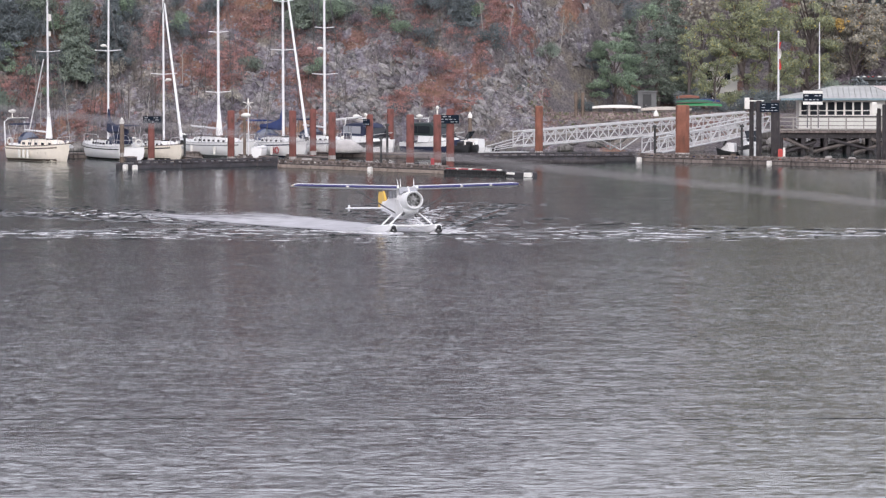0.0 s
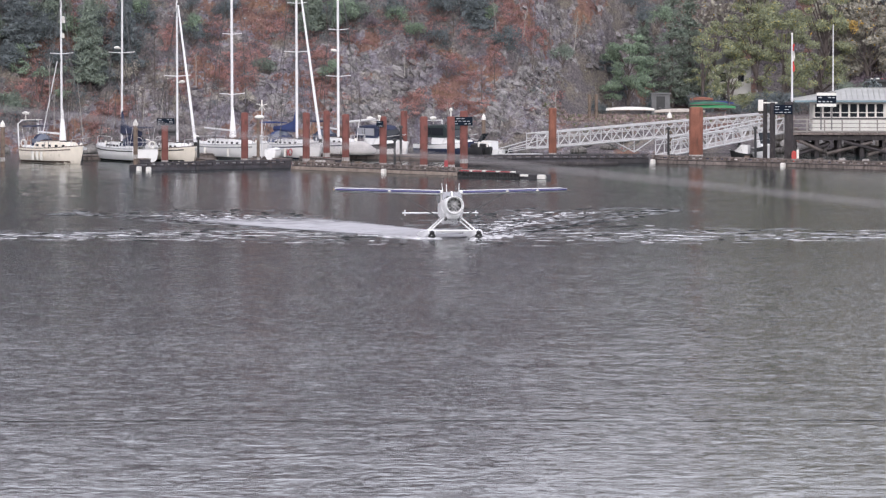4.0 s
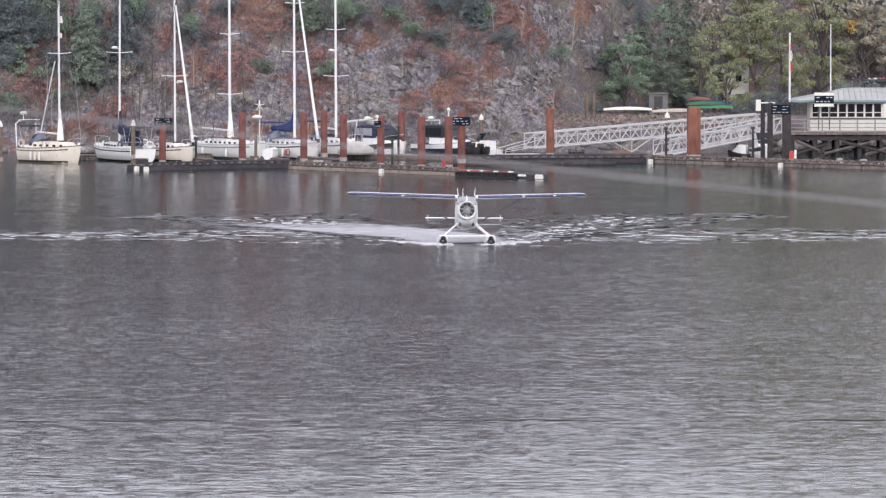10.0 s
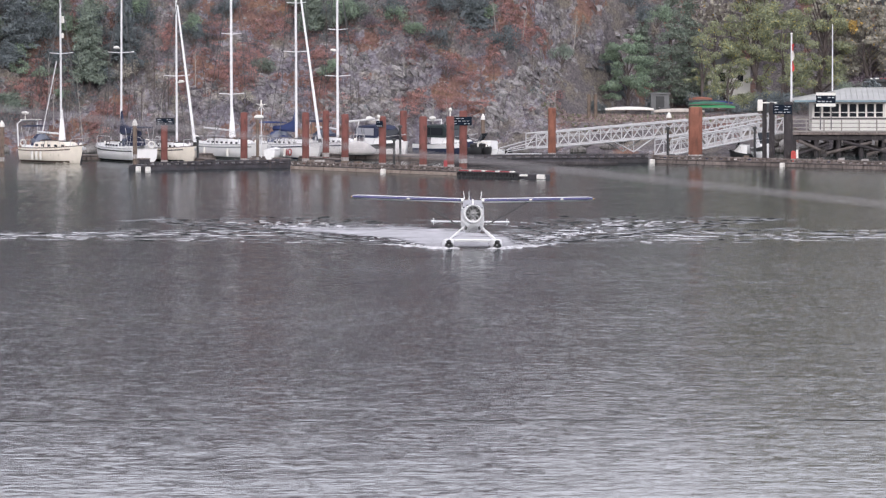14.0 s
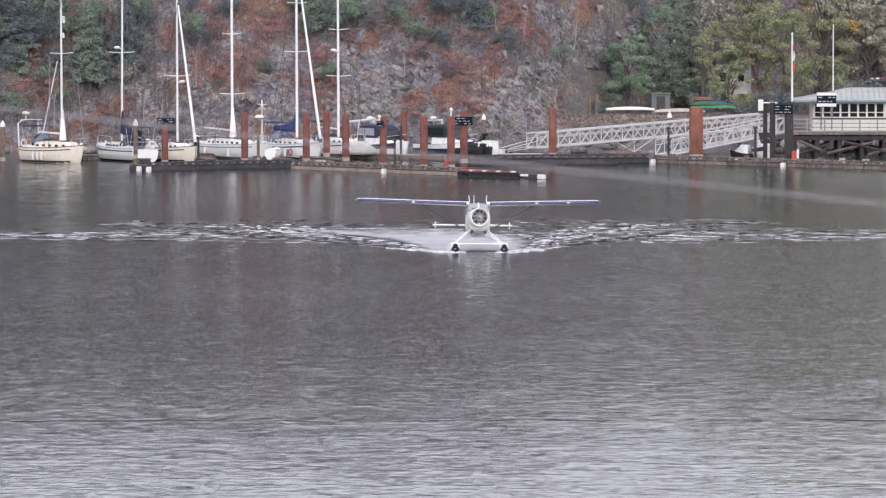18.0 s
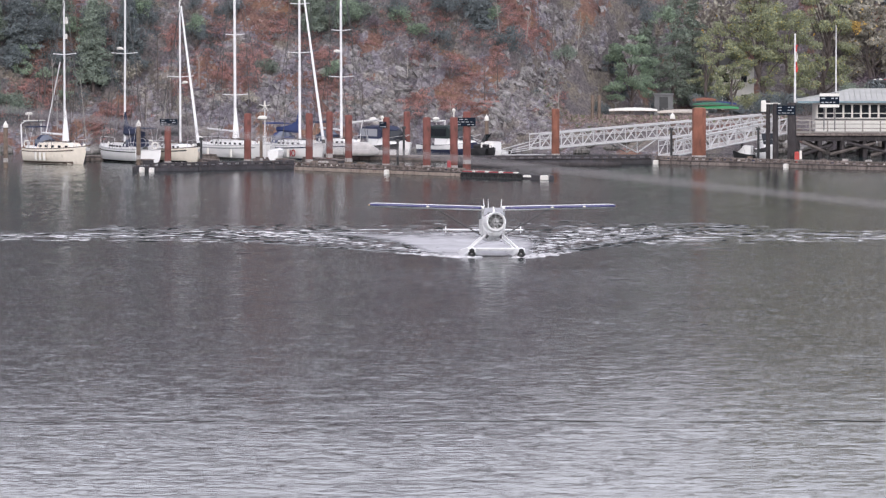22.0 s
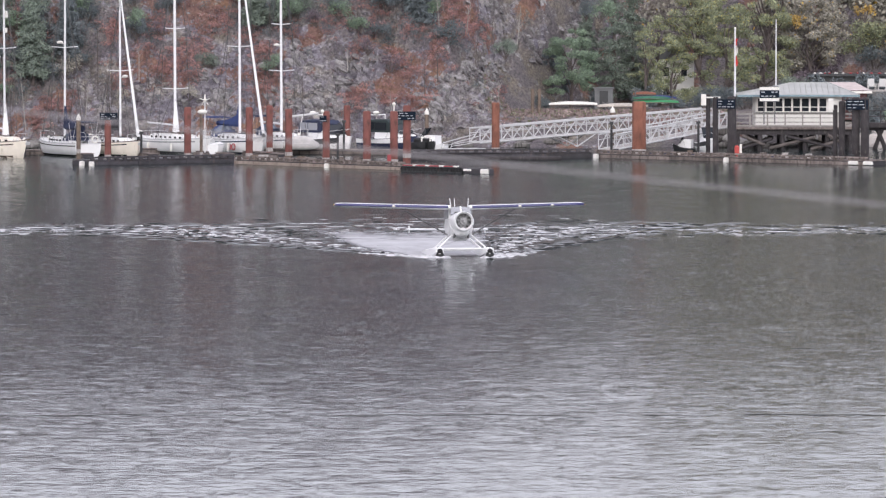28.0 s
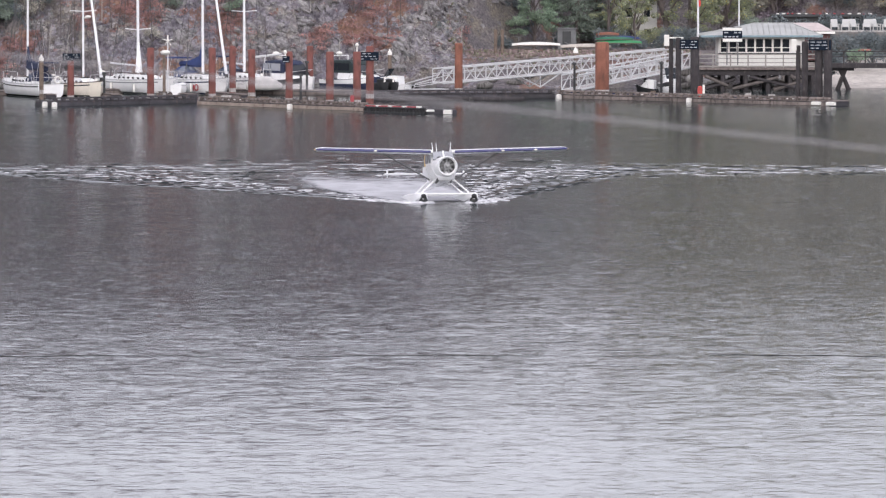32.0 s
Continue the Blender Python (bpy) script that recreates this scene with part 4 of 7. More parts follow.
def build_pavilion():
    # pier deck with its posts, bracing and railing
    t = thing("pier", pose(28.7, 659.0, 0), "timber pier deck on dark braced piles", "pier")
    W, D, Z = 10.4, 9.0, 1.95
    for i in range(26):
        part("deck_board", Shape().box(W / 2, (i + 0.5) * D / 26, Z - 0.06, W, D / 26 - 0.02, 0.1), DECK, t)
    part("fascia", Shape().box(W / 2, -0.03, Z - 0.1, W + 0.1, 0.1, 0.16, 0, 0.01), DECK, t)
    for j in range(3):
        part("stringer", Shape().box(W / 2, 0.3 + j * 3.6, Z - 0.45, W, 0.3, 0.36), TAR, t)
    for j in range(2):
        y = 0.35 + j * 5.2
        for i in range(6):
            x = 0.5 + i * 1.88
            part("pier_post", Shape().tube((x + 0.05 * math.sin(i * 3 + j), y, -0.6), (x, y, Z - 0.25), 0.24, 0.2, 9), TAR, t)
        for i, (xa, xb, za, zb) in enumerate(((0.6, 4.0, 0.1, 1.0), (0.9, 3.4, 1.25, 0.45), (3.2, 7.6, 0.2, 1.15), (4.6, 8.9, 1.2, 0.3), (6.6, 9.9, 0.1, 0.95), (8.0, 9.9, 1.3, 0.6))):
            part("cross_brace", Shape().tube((xa + 0.3 * j, y - 0.24 - 0.05 * (i % 2), za), (xb + 0.3 * j - 0.6, y - 0.24 - 0.05 * (i % 2), zb), 0.15, 0.13, 7), BRACE if (i + j) % 3 else TAR, t)
    for i in range(8):
        x = 0.08 + i * (W - 0.16) / 7
        part("rail_post", Shape().box(x, 0.05, Z + 0.55, 0.11, 0.11, 1.1), GREY_RAIL, t)
    for z, h in ((1.1, 0.09), (0.78, 0.06), (0.42, 0.06), (0.12, 0.1)):
        part("rail", Shape().box(W / 2, 0.05, Z + z, W, 0.07, h), GREY_RAIL, t)
    for i in range(3):
        part("rail_post", Shape().box(0.05, 0.9 + i * 1.3, Z + 0.55, 0.1, 0.1, 1.1), GREY_RAIL, t)
    for z in (1.1, 0.6):
        part("rail", Shape().box(0.05, 1.6, Z + z, 0.07, 3.2, 0.07), GREY_RAIL, t)

    # the pavilion
    h = thing("pavilion", pose(30.85, 662.2, 1.97), "white wooden pavilion with a ribbon of windows and metal hip roof", "building")
    BW, BD = 7.2, 5.6
    sill, head, top = 1.08, 2.38, 2.62
    part("lower_wall", Shape().box(BW / 2, 0.08, sill / 2 - 0.06, BW, 0.16, sill - 0.12), SIDING, h)
    board = Shape().box(0, 0, 0, BW, 0.03, 0.16, 0, 0.01).mesh("siding_board", SIDING)
    for i in range(5):
        ob = new("siding_board", board)
        ob.parent = h
        ob.location = (BW / 2, -0.012, 0.12 + i * 0.18)
    part("black_band", Shape().box(BW / 2, -0.03, sill + 0.0, BW + 0.08, 0.12, 0.1), DARKPAINT, h, "dark sill band")
    part("head_band", Shape().box(BW / 2, 0.06, (head + top) / 2, BW, 0.14, top - head), SIDING, h)
    part("side_wall", Shape().box(0.08, BD / 2, top / 2, 0.16, BD - 0.34, top), SIDING, h)
    part("side_wall", Shape().box(BW - 0.08, BD / 2, top / 2, 0.16, BD - 0.34, top), SIDING, h)
    part("back_wall", Shape().box(BW / 2, BD - 0.08, top / 2, BW, 0.16, top), SIDING, h)
    part("floor", Shape().box(BW / 2, BD / 2, 0.02, BW - 0.4, BD - 0.4, 0.06), DECK, h)
    n, w0, w1 = 8, 0.12, 6.0
    pw = (w1 - w0) / n
    for i in range(n):
        x = w0 + (i + 0.5) * pw
        win = part("window", Shape().box(x - pw / 2 + 0.04, 0.02, (sill + head) / 2 + 0.03, 0.08, 0.14, head - sill - 0.08).box(x + pw / 2 - 0.04, 0.02, (sill + head) / 2 + 0.03, 0.08, 0.14, head - sill - 0.08)
                   .box(x, 0.02, head - 0.04, pw - 0.16, 0.14, 0.08).box(x, 0.02, sill + 0.1, pw - 0.16, 0.14, 0.08), PALE_PLASTIC, h, "white window frame")
        part("sash_bar", Shape().box(x, 0.03, sill + 0.5, pw - 0.16, 0.08, 0.07), PALE_PLASTIC, win)
        part("pane", Shape().box(x, 0.07, sill + 0.3, pw - 0.16, 0.02, 0.33), GLASS, win)
        part("pane", Shape().box(x, 0.07, (sill + head) / 2 + 0.24, pw - 0.16, 0.02, 0.74), GLASS, win)
    part("corner_wall", Shape().box((w1 + BW) / 2, 0.08, (sill + head) / 2 + 0.02, BW - w1, 0.16, head - sill - 0.06), SIDING, h)
    part("corner_post", Shape().box(0.06, 0.06, (sill + head) / 2 + 0.02, 0.12, 0.14, head - sill - 0.06), SIDING, h)
    # hip roof in four slopes with standing seams
    ov = 1.15
    x0, x1, y0, y1 = -ov - 0.4, BW + ov + 0.3, -ov, BD + ov
    rz0, rz1 = top - 0.02, top + 0.92
    ra, rb, ry = (3.0, BD / 2, rz1), (6.3, BD / 2, rz1), BD / 2
    e = [(x0, y0, rz0), (x1, y0, rz0), (x1, y1, rz0), (x0, y1, rz0)]
    for nm, quad in (("roof_slope", [e[0], e[1], rb, ra]), ("roof_slope", [e[2], e[3], ra, rb]), ("roof_slope", [e[1], e[2], rb]), ("roof_slope", [e[3], e[0], ra])):
        k = len(quad)
        low = [(a, b, c - 0.08) for a, b, c in quad]
        sh = Shape().add(quad + low, [tuple(range(k)), tuple(range(2 * k - 1, k - 1, -1))] + [(i, k + i, k + (i + 1) % k, (i + 1) % k) for i in range(k)])
        part(nm, sh, ROOF, h)
    for i in range(22):
        u = (i + 0.5) / 22
        x = x0 + (x1 - x0) * u
        f = 1.0
        if x < ra[0]:
            f = (x - x0) / (ra[0] - x0)
        elif x > rb[0]:
            f = (x1 - x) / (x1 - rb[0])
        part("roof_seam", Shape().tube((x, y0, rz0 + 0.03), (x, y0 + (ry - y0) * f, rz0 + 0.03 + (rz1 - rz0) * f), 0.025, 0.025, 4), ROOF, h)
    part("gutter", Shape().box((x0 + x1) / 2, y0 - 0.05, rz0 - 0.05, x1 - x0, 0.12, 0.16), GUTTER, h, "blue-grey gutter")
    part("ridge_cap", Shape().tube(ra, rb, 0.07, 0.07, 6), ROOF, h)
    for q, r in ((e[0], ra), (e[1], rb)):
        part("hip_cap", Shape().tube(q, r, 0.06, 0.06, 5), ROOF, h)
    part("soffit", Shape().box((x0 + x1) / 2, (y0 + y1) / 2, rz0 - 0.12, x1 - x0 - 0.3, y1 - y0 - 0.3, 0.05), SIDING, h)


SIGN_GREY = shade("faded_white_lettering", (0.42, 0.44, 0.47), 0.6, var=0.1)
HOSE_RED = shade("weathered_red_paint", (0.5, 0.07, 0.06), 0.65, var=0.2)
FADED_RED = shade("faded_red_paint", (0.36, 0.06, 0.07), 0.7, var=0.25)
GUTTER = shade("blue_grey_gutter", (0.2, 0.29, 0.33), 0.5, var=0.12)
GREY_RAIL = shade("silvered_rail_timber", (0.29, 0.272, 0.255), 0.85, var=0.2, bump=0.3)


def build_poles():
    t = thing("flagpole", pose(29.2, 663.8, 1.95), "white flagpole with a limp red and white flag", "flagpole")
    part("pole", Shape().tube((0, 0, 0), (0, 0, 8.1), 0.1, 0.07, 8), MAST, t)
    part("ball", Shape().ball(0, 0, 8.15, 0.1, 0.1, 0.1), PALE_PLASTIC, t)
    folds = []
    for k, z in enumerate(np.linspace(5.0, 7.3, 9)):
        w = 0.1 + 0.06 * math.sin(k * 1.7)
        folds.append([(0.06, -0.08, z), (0.06 + w, -0.14 + 0.06 * math.sin(k), z), (0.1 + w, 0.05, z), (0.06 + 0.5 * w, 0.12, z), (0.04, 0.06, z)])
    for i, (lo, hi, m) in enumerate(((0, 3, RED), (2, 6, PALE_PLASTIC), (5, 9, RED))):
        part("flag_fold", Shape().loft(folds[lo:hi + 1]), m, t, smooth=True)
    t = thing("flagpole", pose(32.8, 667.2, 1.95), "thin bare white pole behind the pavilion", "pole")
    part("pole", Shape().tube((0, 0, 0), (0, 0, 8.9), 0.075, 0.04, 8), MAST, t)
    part("base", Shape().tube((0, 0, 0), (0, 0, 0.2), 0.15, 0.15, 8), GREY, t)


# ---------------------------------------------------------------- boats
def hull_rings(L, beam, free, stern=0.75, sheer=0.35, n=9):
    """Cross-sections from the stern at x = 0 to the bow at x = L."""
    rings = []
    for i in range(n):
        u = i / (n - 1)
        w = beam / 2 * (stern + (1 - stern) * math.sin(min(1, u / 0.5) * math.pi / 2)) * (1.0 if u < 0.5 else max(0.015, 1 - ((u - 0.5) / 0.5) ** 2.1))
        top = free + sheer * (1.4 * (u - 0.35) ** 2 + 0.35 * u)
        x = u * L
        rake = 0.09 * L * (max(0, u - 0.75) / 0.25)
        ring = []
        for f, zf in ((1.0, 1.0), (0.985, 0.62), (0.9, 0.2), (0.55, -0.15), (0.0, -0.3)):
            ring.append((x - rake * (1 - zf) * 0.75, -w * f, top * zf if zf > 0 else zf))
        for f, zf in ((0.55, -0.15), (0.9, 0.2), (0.985, 0.62), (1.0, 1.0)):
            ring.append((x - rake * (1 - zf) * 0.75, w * f, top * zf if zf > 0 else zf))
        rings.append(ring)
    return rings


def sailboat(x, y, heading, L, beam, free, mast_h, hull_m, label, name="sailboat", boom=None, stay=None, arch=False, dodger=None, mast_u=0.56,
             spreaders=(0.45, 0.75), ports=5, mast_r=0.1, stripe=NAVY, radar=None, bagged=False, cabin_m=None, cabin_u=(0.32, 0.72), cabin_h=0.42, cabin_w=0.33, fenders=(0.3, 0.66)):
    """A moored sailing yacht; its origin is the stern at the waterline, its bow lies along +x."""
    t = thing(name, pose(x, y, 0, 0, 0, heading), label, "sailboat", "moored sailboats")
    rings = hull_rings(L, beam, free)
    hull = part("hull", Shape().loft(rings), hull_m, t, smooth=True)
    for side in (0, 1):
        def line(f0, f1):
            out = []
            for r in rings[:-1]:
                a, b = (r[0], r[1]) if side == 0 else (r[8], r[7])
                out.append([(a[0] + (b[0] - a[0]) * f, (a[1] + (b[1] - a[1]) * f) * 1.012 + (-0.006 if side == 0 else 0.006), a[2] + (b[2] - a[2]) * f) for f in (f0, f1)])
            return Shape().add([p for q in out for p in q], [(2 * k, 2 * k + 2, 2 * k + 3, 2 * k + 1) for k in range(len(out) - 1)])
        part("cove_stripe", line(0.3, 0.5), stripe, hull, "thin dark stripe along the topside")
        boot = []
        for r in rings[:-1]:
            a, b = (r[2], r[3]) if side == 0 else (r[6], r[5])
            boot.append([(a[0] + (b[0] - a[0]) * f, (a[1] + (b[1] - a[1]) * f) * 1.012 + (-0.006 if side == 0 else 0.006), a[2] + (b[2] - a[2]) * f) for f in (0.12, 0.55)])
        part("boot_stripe", Shape().add([p for q in boot for p in q], [(2 * k, 2 * k + 2, 2 * k + 3, 2 * k + 1) for k in range(len(boot) - 1)]), stripe, hull)
    deck = [[(r[0][0], r[0][1] * 0.96, r[0][2] + 0.02), (r[-1][0], r[-1][1] * 0.96, r[-1][2] + 0.02), (r[-1][0], r[-1][1] * 0.9, r[-1][2] - 0.05), (r[0][0], r[0][1] * 0.9, r[0][2] - 0.05)] for r in rings]
    part("deck", Shape().loft(deck), WHITE, t)
    for side in (0, -1):
        part("toe_rail", Shape().path([(r[side][0], r[side][1] * 0.99, r[side][2] + 0.05) for r in rings], 0.035, 5), LOG if hull_m is CREAM else ALU, t)
    # coach roof with portlights
    a, b = cabin_u[0] * L, cabin_u[1] * L
    ch = cabin_h
    cabin = []
    for u in (0, 0.06, 0.5, 0.85, 1.0):
        xx = a + (b - a) * u
        w = beam * cabin_w * (1 - 0.45 * u ** 2)
        hh = free + 0.12 + ch * (1.0 if 0 < u < 0.9 else 0.35)
        cabin.append([(xx, -w, free - 0.05), (xx, -w * 0.92, hh - 0.08), (xx, -w * 0.5, hh), (xx, w * 0.5, hh), (xx, w * 0.92, hh - 0.08), (xx, w, free - 0.05)])
    coach = part("coach_roof", Shape().loft(cabin), cabin_m or WHITE, t, smooth=True)
    for s in (-1, 1):
        part("handrail", Shape().path([(a + (b - a) * u, s * beam * cabin_w * 0.6 * (1 - 0.45 * u ** 2), free + 0.2 + ch) for u in (0.1, 0.35, 0.6, 0.8)], 0.03, 5), LOG, coach, "wooden handrail on the coach roof")
        part("winch", Shape().tube((0.27 * L, s * beam * 0.3, free + 0.28), (0.27 * L, s * beam * 0.3, free + 0.5), 0.11, 0.08, 8), ALU, t, "metal sheet winch")
    part("hatch", Shape().box(a + (b - a) * 0.66, 0, free + 0.17 + ch, 0.55, 0.5, 0.09, 0, 0.03), GLASS, coach, "dark deck hatch")
    part("fore_hatch", Shape().box(0.8 * L, 0, free + 0.2, 0.5, 0.45, 0.16, 0, 0.03), PALE_PLASTIC, t)
    for s in (-1, 1):
        part("vent_cowl", Shape().tube((b + 0.25, s * 0.35, free + 0.05), (b + 0.25, s * 0.35, free + 0.4), 0.07, 0.07, 7).tube((b + 0.22, s * 0.35, free + 0.4), (b + 0.42, s * 0.35, free + 0.46), 0.08, 0.13, 8), PALE_PLASTIC, t, "white ventilator cowl")
    part("anchor", Shape().tube((L - 0.5, 0, free + 0.32), (L + 0.12, 0, free + 0.26), 0.035, 0.035, 5).box(L + 0.12, 0, free + 0.12, 0.1, 0.36, 0.22, 0, 0.03), ALU, t, "galvanised anchor on the bow roller")
    part("life_ring", Shape().path([(0.02, -beam * 0.2 + 0.27 * math.cos(q), free + 0.42 + 0.27 * math.sin(q)) for q in np.linspace(0, 6.283, 13)], 0.065, 6), PALE_PLASTIC, t, "white life ring on the stern rail")
    for i in range(ports):
        u = 0.12 + 0.72 * i / max(1, ports - 1)
        xx = a + (b - a) * u
        w = beam * cabin_w * (1 - 0.45 * u ** 2) * 0.975
        for s in (-1, 1):
            part("portlight", Shape().box(xx, s * w, free + 0.12 + 0.38 * ch, 0.34, 0.05, 0.36 * ch, 0, 0.01), GLASS, coach)
    # rig
    mx = mast_u * L
    mast = part("mast", Shape().tube((mx, 0, free), (mx - 0.008 * mast_h, 0, mast_h), mast_r, mast_r * 0.8, 8), MAST, t)
    for k, f in enumerate(spreaders):
        part("spreader", Shape().tube((mx, -1.15 + 0.25 * k, f * mast_h + 0.08), (mx, 0, f * mast_h), 0.035, 0.04, 5).tube((mx, 0, f * mast_h), (mx, 1.15 - 0.25 * k, f * mast_h + 0.08), 0.04, 0.035, 5), MAST, mast)
    part("masthead_light", Shape().tube((mx - 0.1, 0, mast_h), (mx - 0.1, 0, mast_h + 0.35), 0.03, 0.03, 5).ball(mx, 0, mast_h + 0.1, 0.09, 0.09, 0.09, 6, 4), PALE_PLASTIC, mast)
    if radar:
        f, side = radar
        part("radar", Shape().tube((mx, side * 0.1, f * mast_h), (mx, side * 0.4, f * mast_h), 0.05, 0.05, 5).ball(mx, side * 0.42, f * mast_h + 0.08, 0.27, 0.27, 0.13, 9, 5), PALE_PLASTIC, mast, "white radar dome")
    if bagged:
        part("bagged_sail", Shape().tube((mx + 0.12, 0, free + 0.7), (mx + 0.1, 0, free + 1.5), 0.3, 0.24, 9).tube((mx + 0.1, 0, free + 1.5), (mx + 0.08, 0, free + 3.2), 0.24, 0.07, 9), WHITE, t, "white sail gathered at the mast foot", smooth=True)
    bow = rings[-1][0]
    top_stay = 0.97 * mast_h
    for q in ((bow[0] - 0.1, 0, bow[2]), (0.1, 0, free + 0.1)):
        part("stay_wire", Shape().tube((mx, 0, mast_h * 0.985), q, 0.024, 0.024, 4), WIRE, t)
    for s in (-1, 1):
        f = spreaders[-1]
        part("shroud", Shape().path([(mx, 0, mast_h * 0.97), (mx, s * 0.95, f * mast_h), (mx - 0.1, s * beam * 0.46, free + 0.1)], 0.024, 4), WIRE, t)
        part("lower_shroud", Shape().tube((mx, 0, spreaders[0] * mast_h), (mx - 0.7, s * beam * 0.46, free + 0.1), 0.024, 0.024, 4), WIRE, t)
    if stay:
        part("furled_jib", Shape().tube((mx + 0.15, 0, top_stay), (bow[0] - 0.25, 0, bow[2] + 0.35), 0.07, 0.13, 8), stay, t, "furled headsail", smooth=True)
        part("furling_drum", Shape().tube((bow[0] - 0.2, 0, bow[2] + 0.05), (bow[0] - 0.22, 0, bow[2] + 0.35), 0.16, 0.13, 8), BLACK, t)
    bl = 0.42 * L
    part("boom", Shape().tube((mx - 0.1, 0, free + 1.25), (mx - bl, 0, free + 1.35), 0.08, 0.08, 7), MAST, t)
    if boom:
        part("sail_cover", Shape().loft([[(mx - 0.05 - bl * u, -w, free + 1.3), (mx - 0.05 - bl * u, -w * 0.4, free + 1.3 + hh), (mx - 0.05 - bl * u, w * 0.4, free + 1.3 + hh), (mx - 0.05 - bl * u, w, free + 1.3), (mx - 0.05 - bl * u, 0, free + 1.12)]
                                          for u, w, hh in ((0, 0.15, 1.9), (0.04, 0.17, 1.5), (0.12, 0.2, 0.75), (0.5, 0.19, 0.36), (1, 0.1, 0.2))]), boom, t, "canvas sail cover along the boom", smooth=True)
    # pulpit, pushpit, stanchions and lifelines
    part("pulpit", Shape().path([(0.86 * L, -0.3 * beam * 0.7, rings[-2][0][2] + 0.05), (0.88 * L, -0.28 * beam * 0.7, rings[-2][0][2] + 0.62), (L, 0, bow[2] + 0.62), (0.88 * L, 0.28 * beam * 0.7, rings[-2][0][2] + 0.62), (0.86 * L, 0.3 * beam * 0.7, rings[-2][0][2] + 0.05)], 0.022, 5), ALU, t)
    w = beam * 0.36
    part("pushpit", Shape().path([(0.12 * L, -w, free), (0.12 * L, -w, free + 0.65), (0.02, -w, free + 0.65), (0.02, w, free + 0.65), (0.12 * L, w, free + 0.65), (0.12 * L, w, free)], 0.022, 5), ALU, t)
    for s in (0, -1):
        part("lifeline", Shape().path([(r[s][0], r[s][1] * 0.95, r[s][2] + 0.6) for r in rings[1:-1]], 0.012, 4), WIRE, t)
        for r in rings[1:-1]:
            part("stanchion", Shape().tube((r[s][0], r[s][1] * 0.95, r[s][2]), (r[s][0], r[s][1] * 0.95, r[s][2] + 0.62), 0.016, 0.016, 4), ALU, t)
    # cockpit: dodger, wheel, arch
    if dodger:
        arc = []
        for u in (0.0, 0.35, 1.0):
            xx, hh, ww = 0.2 * L + u * 0.14 * L, (0.95 if u < 0.5 else 0.45), beam * 0.31
            arc.append([(xx, ww * math.cos(q), free + 0.25 + hh * math.sin(q)) for q in np.linspace(0, math.pi, 8)])
        part("dodger", Shape().loft(arc), dodger, t, "canvas dodger over the companionway", smooth=True)
        pane = []
        for u, hh in ((0.42, 0.93), (0.9, 0.55)):
            pane.append([(0.2 * L + u * 0.14 * L + 0.03, beam * 0.315 * math.cos(q), free + 0.28 + hh * math.sin(q)) for q in np.linspace(0.3, math.pi - 0.3, 8)])
        part("dodger_window", Shape().loft(pane, close=False), SCREEN, t, "clear window in the front of the dodger", smooth=True)
        for s in (-1, 1):
            part("dodger_side_window", Shape().box(0.235 * L, s * beam * 0.285, free + 0.66, 0.07 * L, 0.04, 0.34, 0, 0.01), SCREEN, t)
        part("bimini", Shape().loft([[(0.03 * L + u * 0.15 * L, beam * 0.33 * math.cos(q), free + 1.75 + 0.14 * math.sin(q)) for q in np.linspace(0.15, math.pi - 0.15, 6)] for u in (0, 1)]), dodger, t, "canvas bimini top")
        for s in (-1, 1):
            part("bimini_bow", Shape().path([(0.1 * L, s * beam * 0.33, free), (0.03 * L, s * beam * 0.32, free + 1.78)], 0.02, 5).path([(0.1 * L, s * beam * 0.33, free), (0.18 * L, s * beam * 0.32, free + 1.78)], 0.02, 5), ALU, t)
    part("steering_wheel", Shape().path([(0.14 * L, 0.4 * math.cos(q), free + 0.6 + 0.4 * math.sin(q)) for q in np.linspace(0, 6.283, 13)], 0.02, 4), ALU, t)
    part("cockpit_coaming", Shape().box(0.17 * L, -beam * 0.28, free + 0.16, 0.26 * L, 0.12, 0.3, 0, 0.04).box(0.17 * L, beam * 0.28, free + 0.16, 0.26 * L, 0.12, 0.3, 0, 0.04), WHITE, t)
    if arch:
        for s in (-1, 1):
            part("arch_leg", Shape().path([(0.0, s * beam * 0.36, free), (-0.15, s * beam * 0.36, free + 2.0), (0.12, s * beam * 0.3, free + 2.25)], 0.06, 6), MAST, t)
        part("arch_top", Shape().tube((0.12, -beam * 0.3, free + 2.25), (0.12, beam * 0.3, free + 2.25), 0.06), MAST, t)
        part("solar_panel", Shape().box(0.3, 0, free + 2.32, 0.7, beam * 0.6, 0.04), PALE_PLASTIC, t)
        part("radome", Shape().tube((0.1, -0.4, free + 2.3), (0.1, -0.4, free + 2.75), 0.035).ball(0.1, -0.4, free + 2.87, 0.34, 0.34, 0.14, 10, 5), PALE_PLASTIC, t, "white radome on the arch", smooth=True)
    # rope fenders along the side
    for u in fenders:
        r = rings[round(u * 8)]
        part("fender", Shape().tube((u * L, r[0][1] - 0.12, free * 0.85), (u * L, r[0][1] - 0.12, free * 0.25), 0.11, 0.11, 8), PALE_PLASTIC, t)
    return t


